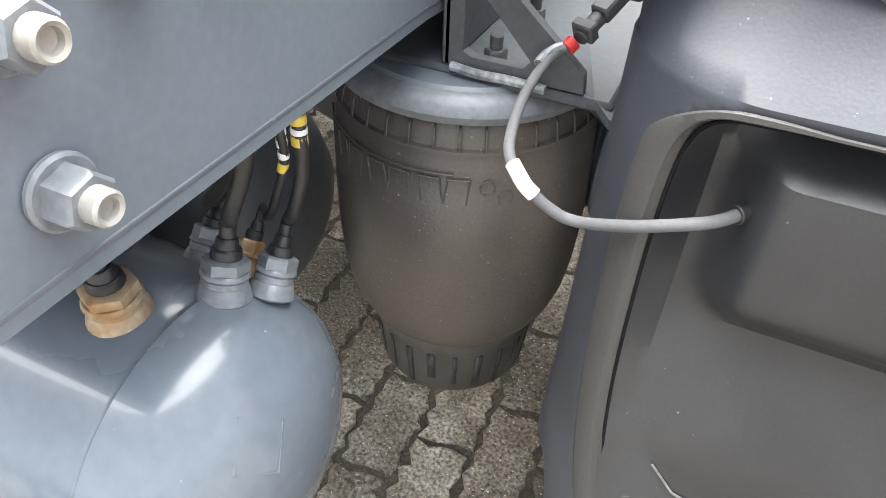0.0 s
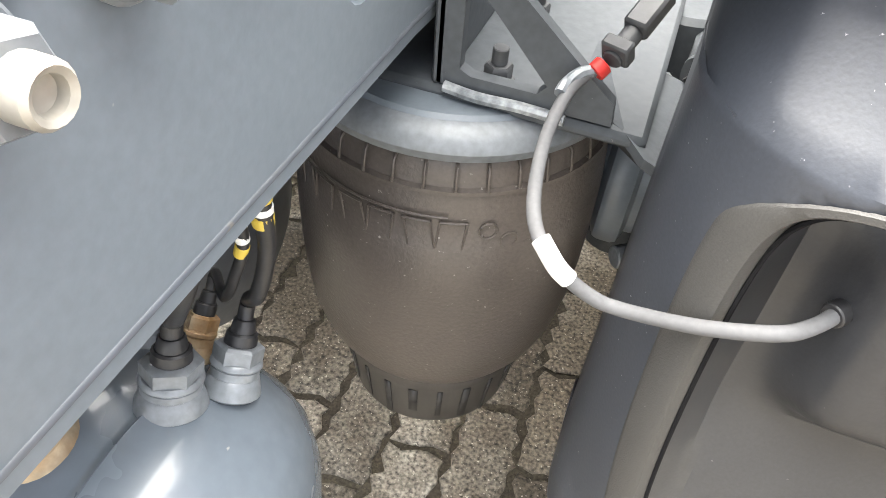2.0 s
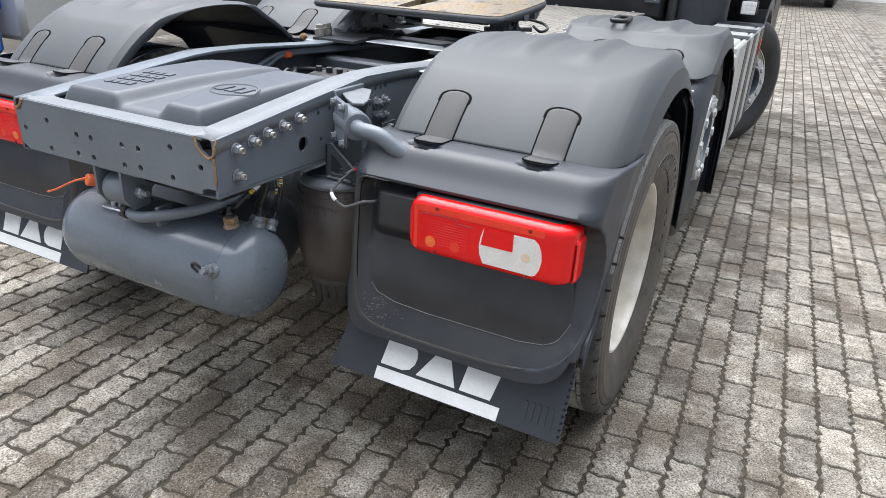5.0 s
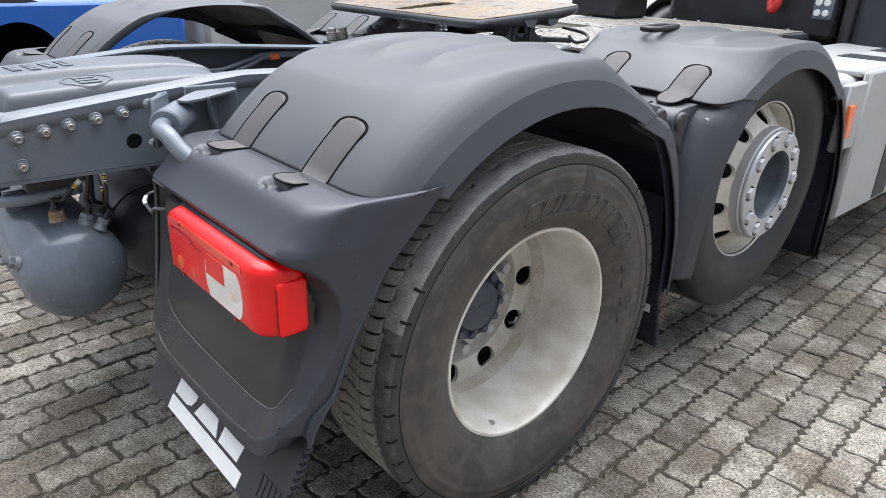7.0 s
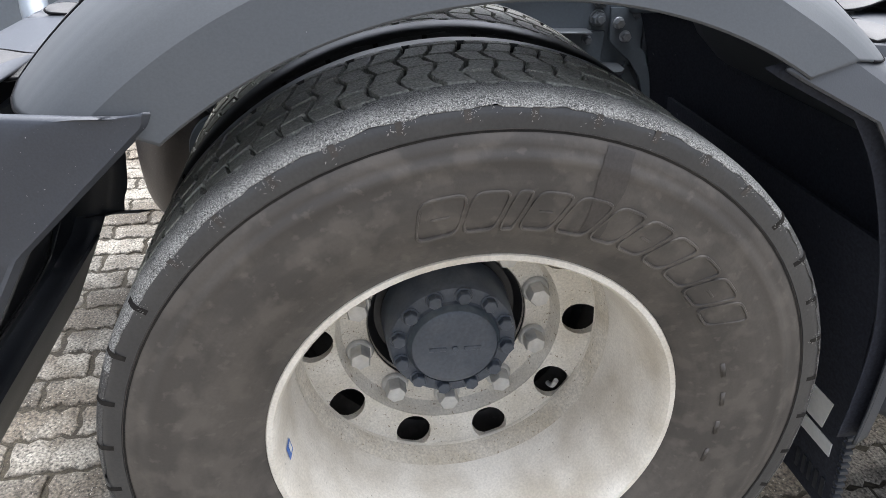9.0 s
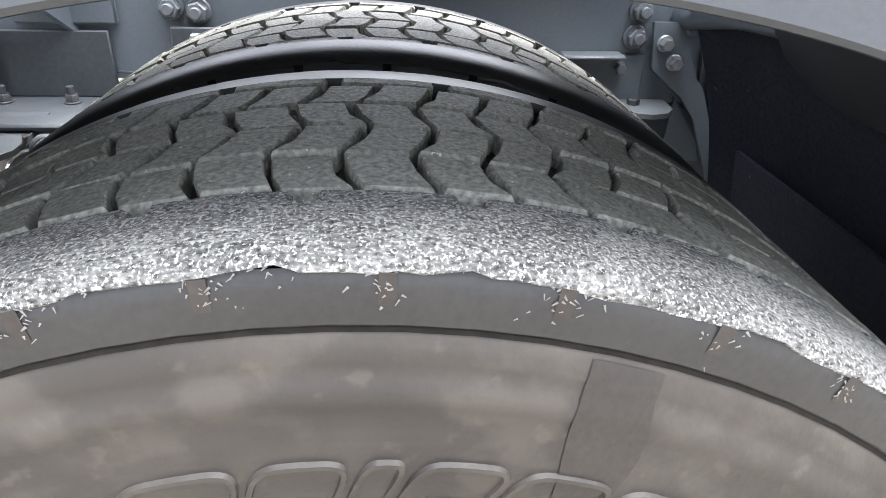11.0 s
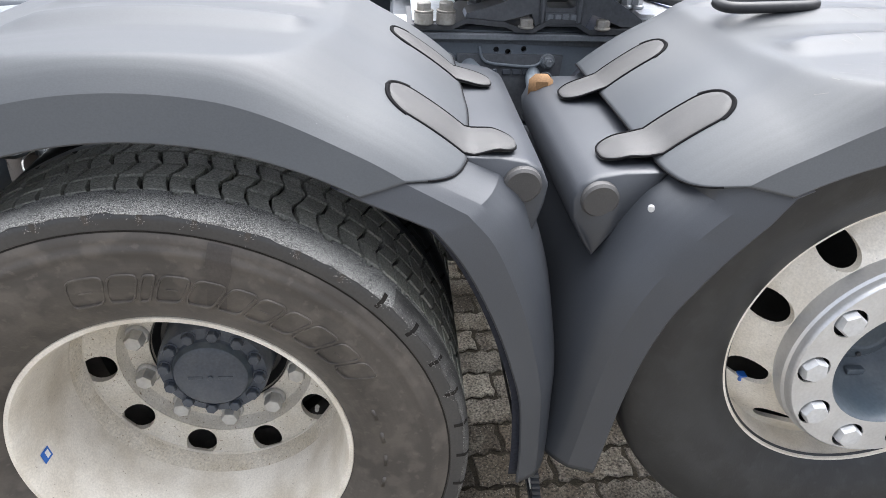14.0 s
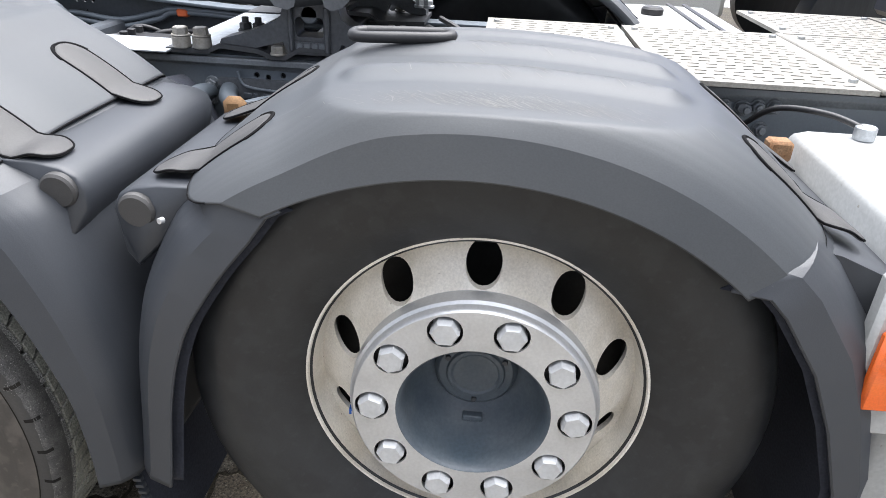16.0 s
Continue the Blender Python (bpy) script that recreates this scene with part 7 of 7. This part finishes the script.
for s in (1, -1):
    for lug in ([(0.705, 1.20), (0.722, 1.178), (0.752, 1.172), (0.768, 1.180), (0.773, 1.20)], [(0.836, 1.20), (0.841, 1.182), (0.858, 1.174), (0.882, 1.182), (0.90, 1.20)]):
        part("lug", G().prism(lug, lambda p, d: (XC + s * (0.425 + d), p[0], p[1]), 0.056), CAST, fifth)
part("under_rib", G().box(XC - 0.30, XC + 0.30, 0.74, 0.84, 1.14, 1.185, 0.01), IRON, fifth)
part("handle", G().tube([(0.35, 1.10, 1.15), (0.42, 1.16, 1.13), (0.46, 1.13, 1.11), (0.44, 1.08, 1.10), (0.40, 1.09, 1.12)], 0.007, 8, 6), BLACK, fifth)
part("rail_plate", G().box(-0.12, 0.394, 0.418, 0.542, 1.0545, 1.0585, 0.002), GALV, fifth, "bright galvanised cross sheet over the frame")
part("rail_flange", G().box(0.4005, 0.420, -0.02, 1.10, 1.016, 1.0335, 0.003), PAINT_LIGHT, fifth, "pale top edge of the frame rail")
part("rail_sheet", G().box(0.30, 0.455, -0.02, 0.42, 1.0445, 1.0505, 0.002), GALV, fifth, "bright galvanised sheet along the frame")
part("rail_plate", G().box(0.20, 0.40, 0.98, 1.12, 1.04, 1.08, 0.01), STEEL, fifth)
part("slide_bar", G().box(0.12, 0.36, 1.02, 1.14, 1.05, 1.062, 0.003), STEEL, fifth)
for k in range(7):
    x, y = 0.15 + 0.05 * (k % 4), 1.0 + 0.05 * (k // 4)
    part("bolt", G().nut((x, y, 1.062), (0, 0, 1), 0.014, 0.016), STEEL, fifth)
part("spring_rod", G().rod((0.16, 1.05, 1.09), (0.38, 1.13, 1.10), 0.012, seg=14), IRON, fifth)

# ---- catwalk, tanks, skirt and cab ----
def catwalk(x0, x1, y0, y1, z, slope=0.0):
    """A chequered deck plate with rows of real slots."""
    g = G()
    px, py, sl, sw = 0.040, 0.047, 0.029, 0.0095
    nx, ny = int((x1 - x0 - 0.03) / px), int((y1 - y0 - 0.03) / py)
    ox, oy = (x1 - x0 - nx * px) / 2, (y1 - y0 - ny * py) / 2
    for i in range(nx):
        for j in range(ny):
            a, b = x0 + ox + i * px, y0 + oy + j * py
            k = (i % 2) * 0.010
            u0, u1, v0, v1 = a + (px - sw) / 2, a + (px + sw) / 2, b + 0.003 + k, b + 0.003 + k + sl
            q = [(a, b, z), (a + px, b, z), (a + px, b + py, z), (a, b + py, z), (u0, v0, z), (u1, v0, z), (u1, v1, z), (u0, v1, z), (u0, v0, z - 0.006), (u1, v0, z - 0.006), (u1, v1, z - 0.006), (u0, v1, z - 0.006)]
            g.add(q, [(0, 1, 5, 4), (1, 2, 6, 5), (2, 3, 7, 6), (3, 0, 4, 7), (4, 5, 9, 8), (5, 6, 10, 9), (6, 7, 11, 10), (7, 4, 8, 11)])
    a0, a1, b0, b1 = x0 + ox, x1 - ox, y0 + oy, y1 - oy
    g.add([(x0, y0, z), (x1, y0, z), (x1, y1, z), (x0, y1, z), (a0, b0, z), (a1, b0, z), (a1, b1, z), (a0, b1, z), (x0, y0, z - 0.012), (x1, y0, z - 0.012), (x1, y1, z - 0.012), (x0, y1, z - 0.012)],
          [(0, 1, 5, 4), (1, 2, 6, 5), (2, 3, 7, 6), (3, 0, 4, 7), (0, 1, 9, 8), (1, 2, 10, 9), (2, 3, 11, 10), (3, 0, 8, 11)])
    ob = part("deck_plate", g, ALU, truck, "dusty aluminium deck plate with rows of slots")
    for x, y in ((x0 + 0.08, y0 + 0.03), (x1 - 0.08, y0 + 0.03), (x0 + 0.08, y1 - 0.03), (x1 - 0.08, y1 - 0.03)):
        part("bolt", G().nut((x, y, z), (0, 0, 1), 0.011, 0.009), STEEL, ob)
    part("underside", G().box(x0 + 0.01, x1 - 0.01, y0 + 0.01, y1 - 0.01, z - 0.014, z - 0.009, 0.002), DARKPAINT, ob)
    return ob


for y0, y1 in ((1.205, 1.635), (1.65, 2.145), (2.175, 2.66), (2.675, 3.2)):
    catwalk(-0.28, 0.47, y0, y1, 1.062)
    if y0 > 2:
        catwalk(-0.81, -0.295, y0, y1, 1.062)
part("deck_divider", G().box(-0.28, 0.47, 2.147, 2.173, 1.052, 1.0665, 0.004), ALU, truck, "aluminium joint strip on the deck")


def white_tank(x0, x1, y0, y1, z0, z1, label):
    out = rounded(x0, x1, z0, z1, 0.07, 6)
    g = G()
    n = len(out)
    cx, cz = (x0 + x1) / 2, (z0 + z1) / 2
    vs = [(cx + (x - cx) * k, y, cz + (z - cz) * k) for y, k in ((y0, 0.93), (y0 + 0.012, 0.985), (y0 + 0.035, 1.0), (y1 - 0.035, 1.0), (y1, 0.95)) for x, z in out]
    fs = [(j * n + i, j * n + (i + 1) % n, (j + 1) * n + (i + 1) % n, (j + 1) * n + i) for j in range(4) for i in range(n)] + [tuple(range(n)), tuple(range(4 * n, 5 * n))]
    return part("fuel_tank", g.add(vs, fs), WHITEPAINT, truck, label, smooth=50)


for y, z in ((1.862, 0.989), (1.90, 0.991), (1.942, 0.994)):
    flange_nut(y, z, rail_right)
ft = white_tank(0.56, 1.22, 1.91, 3.7, 0.42, 1.0, "dusty white fuel tank beside the frame")
part("sender_cap", G().rod((0.66, 2.04, 1.0), (0.66, 2.04, 1.03), 0.022, seg=16), STEEL, ft)
part("hose", G().tube([(0.66, 2.04, 1.022), (0.60, 1.98, 1.035), (0.52, 1.90, 1.02), (0.44, 1.86, 0.95)], 0.007, 10, 7), BLACK, ft)
lt = white_tank(-1.22, -0.50, 1.72, 2.165, 0.42, 1.02, "white tank with a black filler cap beside the frame")
part("filler_cap", G().rod((-0.87, 1.86, 1.015), (-0.87, 1.86, 1.05), 0.045, seg=24, bevel=0.008), BLACK, lt)
for dy in (0.0, 0.07):
    part("tank_strap", G().box(-1.20, -0.52, 1.98 + dy, 2.0 + dy, 1.019, 1.025, 0.002), BLACK, lt)
skirt_p = part("side_skirt", G().box(1.225, 1.262, 2.02, 3.70, 0.36, 1.02, 0.012), WHITEPAINT, truck, "white side skirt with dark stripes")
for y0, y1 in ((2.46, 2.63), (2.90, 3.12), (3.40, 3.62)):
    part("stripe", G().box(1.262, 1.265, y0, y1, 0.38, 1.005, 0.001).box(0.95, 1.263, y0, y1, 1.021, 1.024, 0.001), PLASTIC_DARK, skirt_p)
part("skirt_top", G().box(0.95, 1.225, 2.02, 3.70, 0.99, 1.02, 0.01), WHITEPAINT, skirt_p)
part("skirt_end", G().box(1.0, 1.26, 3.70, 3.76, 0.34, 1.02, 0.01), PLASTIC_DARK, skirt_p)
part("side_marker", G().box(1.255, 1.275, 1.84, 1.90, 0.76, 0.90, 0.006), ORANGE, skirt_p, "amber side marker lamp")
part("marker_base", G().box(1.22, 1.257, 1.83, 2.02, 0.70, 0.98, 0.008), WHITEPAINT, skirt_p)
part("side_marker", G().box(1.265, 1.274, 3.50, 3.57, 0.82, 0.93, 0.003), ORANGE, skirt_p)
cab = part("cab", G().box(-1.21, 1.24, 3.75, 5.9, 1.28, 3.4, 0.08), WHITEPAINT, truck, "white cab with a dark lower body")
part("lower_body", G().box(-1.2, 1.23, 5.02, 5.9, 0.45, 1.27, 0.04).box(-0.8, 0.83, 3.75, 5.9, 0.8, 1.27, 0.04), BLACK, cab)
part("wheel_arch", G().rev([(0.9, 0.56), (1.2, 0.57), (1.235, 0.58), (1.235, 0.66)], 4.45, 0.505, 40, radians(-75), radians(75)), PLASTIC_DARK, cab, solid=0.01)
part("wheel_arch", G().rev([(-0.87, 0.56), (-1.17, 0.57), (-1.205, 0.58), (-1.205, 0.66)], 4.45, 0.505, 40, radians(-75), radians(75)), PLASTIC_DARK, cab, solid=0.01)
part("air_intake", G().rod((0.80, 3.58, 0.95), (0.80, 3.58, 2.6), 0.20, seg=32, bevel=0.05), PLASTIC_DARK, cab, "dark grey round intake drum")
part("rear_frame", G().box(-0.6, 0.55, 3.45, 3.7, 1.0, 1.6, 0.03), BLACK, cab)
lampw = part("work_lamp", G().box(1.08, 1.20, 3.52, 3.58, 1.08, 1.19, 0.015), BLACK, truck, "square white work lamp")
part("lens", G().box(1.09, 1.19, 3.512, 3.522, 1.09, 1.18, 0.004), CLEAR, lampw)
for i in range(3):
    for j in range(3):
        part("led", G().rod((1.11 + 0.03 * i, 3.514, 1.105 + 0.03 * j), (1.11 + 0.03 * i, 3.508, 1.105 + 0.03 * j), 0.012, seg=12), WHITE, lampw)
part("plate", G().box(0.40, 0.52, 3.43, 3.45, 1.12, 1.26, 0.01), PAINT, cab)
for i in range(2):
    for j in range(2):
        part("coupling_cap", G().rod((0.435 + 0.05 * i, 3.43, 1.16 + 0.06 * j), (0.435 + 0.05 * i, 3.415, 1.16 + 0.06 * j), 0.02, seg=16), WHITE, cab)
part("damper", G().rod((0.62, 3.45, 0.98), (0.62, 3.45, 1.5), 0.04, seg=20), BLACK, cab)
part("red_hose", G().tube([(0.20, 3.4, 1.35), (0.22, 3.35, 1.22), (0.18, 3.36, 1.16), (0.14, 3.4, 1.28)], 0.025, 12, 8), RED_CLIP, cab, "coiled red hose")
part("deck_box", G().box(-0.95, -0.55, 2.75, 3.1, 1.062, 1.30, 0.02), BLACK, truck, "dark box on the deck behind the cab")

# ---- yard ----
ground = part("ground", G().add([(-400, -400, -0.0068), (400, -400, -0.0068), (400, 400, -0.0068), (-400, 400, -0.0068)], [(0, 1, 2, 3)]), JOINT)
tagged(ground, "dirty sandy joints of a paved yard", "ground", kind="structure")
pave = part("pavement", G().box(-60, 60, 33, 200, -0.013, -0.002, 0.001).box(-60, -9.5, -60, 33, -0.013, -0.003, 0.001).box(12.5, 60, -60, 33, -0.013, -0.003, 0.001).box(-9.5, 12.5, -60, -5.5, -0.013, -0.003, 0.001), YARD)
tagged(pave, "worn grey concrete block paving of a lorry yard", "pavement", kind="structure")
PW, PL, TURN = 0.1095, 0.2140, radians(2.3)


def paver_outline():
    """A block with toothed long sides and curved short sides that key into its neighbours."""
    w, ln = PW / 2 - 0.0052, PL / 2 - 0.0050
    wav = (0.0, 0.0055, -0.0045, 0.0060, -0.0050, 0.0060, -0.0050, 0.0055, -0.0045, 0.0)
    right = [(w + wav[i], -ln + 2 * ln * i / 9) for i in range(10)]
    top = [(w * 0.45, ln + 0.0045), (0.0, ln), (-w * 0.45, ln - 0.0045)]
    left = [(-w + wav[9 - i], ln - 2 * ln * i / 9) for i in range(10)]
    low = [(-w * 0.45, -ln - 0.0045), (0.0, -ln), (w * 0.45, -ln + 0.0045)]
    return right + top + left + low


def paver_mesh(kind):
    """A block with a worn, rounded arris and chipped corners."""
    out = paver_outline()
    rnd = random.Random(kind)
    out = [(x + rnd.uniform(-0.0042, 0.0034) * math.copysign(1, x), y + rnd.uniform(-0.0038, 0.0038)) for x, y in out]
    chip = rnd.randrange(len(out))
    out[chip] = (out[chip][0] * 0.84, out[chip][1] * 0.93)
    n = len(out)
    vs = []
    for inset, z in ((0.0075, 0.0), (0.0030, -0.0012), (0.0, -0.0055), (-0.001, -0.03)):
        vs += [(x - math.copysign(min(inset, abs(x)), x) * 0.8, y * (1 - inset / 0.107), z) for x, y in out]
    fs = [tuple(range(n))] + [(k * n + i, k * n + n + i, k * n + n + (i + 1) % n, k * n + (i + 1) % n) for k in range(3) for i in range(n)]
    return vs, fs


shapes = []
for k in range(9):
    vs, fs = paver_mesh(k)
    me = bpy.data.meshes.new("paver")
    me.from_pydata(vs, [], fs)
    me.materials.append(PAVER)
    me.shade_smooth()
    shapes.append((me, vs, fs))
rnd = random.Random(5)
field, far = G(), G()
count = 0
ca, sa = math.cos(TURN), math.sin(TURN)
for i in range(-95, 125):
    for j in range(-30, 165):
        u, v = i * PW, (j + (0.5 if i % 2 else 0.0) + 0.06 * math.sin(i * 1.7)) * PL
        x, y = u * ca - v * sa + 0.02, u * sa + v * ca
        if not (-9.3 < x < 12.3 and -5.3 < y < 32.5):
            continue
        near = -2.6 < x < 4.2 and -2.6 < y < 5.0
        h, ta, tb = rnd.uniform(-0.0035, 0.002), rnd.uniform(-0.014, 0.014), rnd.uniform(-0.02, 0.02)
        me, vs, fs = shapes[rnd.randrange(9)]
        if near:
            part_here = (1.32 < x < 2.35 and -1.0 < y < 1.0) or (-0.1 < x < 1.32 and -1.75 < y < -0.72) or (0.25 < x < 0.62 and -0.72 < y < -0.2)
            if part_here and count < 295:
                ob = new("paver", me)
                ob.matrix_basis = Matrix.LocRotScale((x, y, h), Euler((ta, tb, TURN + rnd.uniform(-0.024, 0.024))), None)
                ob.parent = pave
                count += 1
            else:
                m = Matrix.LocRotScale((x, y, h), Euler((ta, tb, TURN + rnd.uniform(-0.024, 0.024))), None)
                field.add([m @ Vector(p) for p in vs], fs[:1 + 2 * 26])
        elif -7 < x < 9 and y < 32.5:
            w, ln = PW / 2 - 0.0072, PL / 2 - 0.0072
            if x > 2.6 and y > 4.9:
                w, ln = PL / 2 - 0.0065, PW / 2 - 0.0065
            far.add([(x + a * w * ca - b * ln * sa, y + a * w * sa + b * ln * ca, h * 0.4 + tb * 0.05 * a) for a, b in ((-1, -1), (1, -1), (1, 1), (-1, 1))], [(0, 1, 2, 3)])


def field_mesh(name, g, mat, label):
    me = bpy.data.meshes.new(name)
    me.from_pydata(g.v, [], g.f)
    me.materials.append(mat)
    ob = new(name, me)
    ob.parent = pave
    ob["kind"] = "stuff"
    ob["label"] = label
    return ob


field_mesh("paver_field", field, PAVER_FIELD, "wavy concrete pavers with sandy joints")
field_mesh("far_paver_field", far, PAVER_FIELD, "concrete pavers further off in the yard")

# ---- things standing in the yard ----
def digger_bucket(x, y):
    e = thing("digger_bucket", "rusty orange digger bucket lying on the paving", "bucket", at=(x, y, 0))
    sec = [(0.0, 0.62), (-0.1, 0.45), (-0.12, 0.3), (-0.05, 0.12), (0.1, 0.02), (0.4, 0.0), (0.9, 0.03), (1.0, 0.08)]
    part("shell", G().grid([[(x + u, y + w, z * 1.6) for u, z in sec] for w in (-0.7, -0.3, 0.3, 0.7)]), ORANGE_PAINT, e, smooth=60, solid=0.03)
    for w in (-0.7, 0.68):
        part("side_plate", G().prism(sec + [(1.0, 0.2), (0.3, 0.62)], lambda p, d: (x + p[0], y + w + d, p[1] * 1.6), 0.025), ORANGE_PAINT, e)
    for k in range(5):
        part("tooth", G().box(x + 0.95, x + 1.2, y - 0.62 + 0.28 * k, y - 0.5 + 0.28 * k, 0.08, 0.16, 0.02), IRON, e)
    return e


digger_bucket(3.6, 19.2)


def trailer(x, y, yaw):
    e = thing("parked_trailer", "dark parked trailer standing far back in the yard", "trailer", at=(x, y, 0))
    m = pose(x, y, 0, 0, 0, yaw)
    bed = G().box(-1.2, 1.2, 0, 12, 1.15, 1.45, 0.05, m)
    part("bed", bed, IRON, e)
    part("body", G().box(-1.25, 1.25, 0, 12, 1.45, 3.6, 0.04, m), PAINT, e)
    for s in (-1, 1):
        for k in range(3):
            g = G()
            t = G().rev([(0, 0), (0, 0.25), (0.02, 0.3), (0.03, 0.48), (0.06, 0.51), (0.30, 0.51), (0.34, 0.46), (0.34, 0)], 1.6 + 1.3 * k, 0.51, 32)
            g.add([m @ Vector(((-1.22 + p[0]) if s < 0 else (1.22 - p[0]), p[1], p[2])) for p in t.v], t.f)
            part("wheel", g, RUBBER_BLACK, e)
    return e


trailer(0.7, 25.2, -2)


def blue_lorry(x, y):
    e = thing("blue_lorry", "blue lorry with white tanks parked alongside", "lorry", at=(x, y, 0))
    part("chassis", G().box(x - 0.9, x + 0.9, y - 4.5, y + 4.0, 0.75, 1.0, 0.03), BLUE, e)
    part("bumper", G().box(x - 1.2, x + 1.2, y - 4.6, y - 4.4, 0.45, 0.75, 0.04), BLUE, e)
    part("side_panel", G().box(x + 0.85, x + 1.2, y - 4.2, y + 0.2, 0.42, 0.98, 0.05), BLUE, e)
    part("step", G().box(x + 1.2, x + 1.26, y - 3.4, y - 3.1, 0.7, 0.78, 0.01), STEEL, e)
    part("latch", G().tube([(x + 1.22, y - 2.4, 0.72), (x + 1.28, y - 2.3, 0.76), (x + 1.26, y - 2.15, 0.7), (x + 1.22, y - 2.1, 0.66)], 0.02, 8, 5), IRON, e)
    part("locker", G().box(x + 0.4, x + 1.15, y + 0.4, y + 2.0, 0.5, 1.0, 0.05), WHITEPAINT, e)
    part("cab", G().box(x - 1.22, x + 1.22, y + 2.2, y + 4.2, 0.9, 3.3, 0.1), BLUE, e)
    for yy in (-3.0, -1.2, 3.2):
        g = G().rev([(x - 1.2, 0.0), (x - 1.2, 0.3), (x - 1.17, 0.49), (x - 1.1, 0.51), (x - 0.9, 0.51), (x - 0.88, 0.3), (x - 0.88, 0.0)], y + yy, 0.51, 32)
        part("wheel", g, RUBBER_BLACK, e)
        g = G().rev([(x + 1.2, 0.0), (x + 1.2, 0.3), (x + 1.17, 0.49), (x + 1.1, 0.51), (x + 0.9, 0.51), (x + 0.88, 0.3), (x + 0.88, 0.0)], y + yy, 0.51, 32)
        part("wheel", g, RUBBER_BLACK, e)
    return e


blue_lorry(-5.6, 1.2)


def fence_panel(x, y):
    e = thing("fence_panel", "white steel barrier panel on the paving", "barrier", "barriers in the yard", at=(x, y, 0))
    for dy in (0.0, 1.1, 2.2):
        part("post", G().box(x - 0.025, x + 0.025, y + dy - 0.025, y + dy + 0.025, 0, 1.1, 0.006), WHITEPAINT, e)
    for z in (0.35, 0.7, 1.05):
        part("rail", G().box(x - 0.015, x + 0.015, y, y + 2.2, z - 0.03, z + 0.03, 0.006), WHITEPAINT, e)
    return e


fence_panel(-10.5, 5.0)
fence_panel(-11.2, 7.4)
fence_panel(-12.3, 9.8)
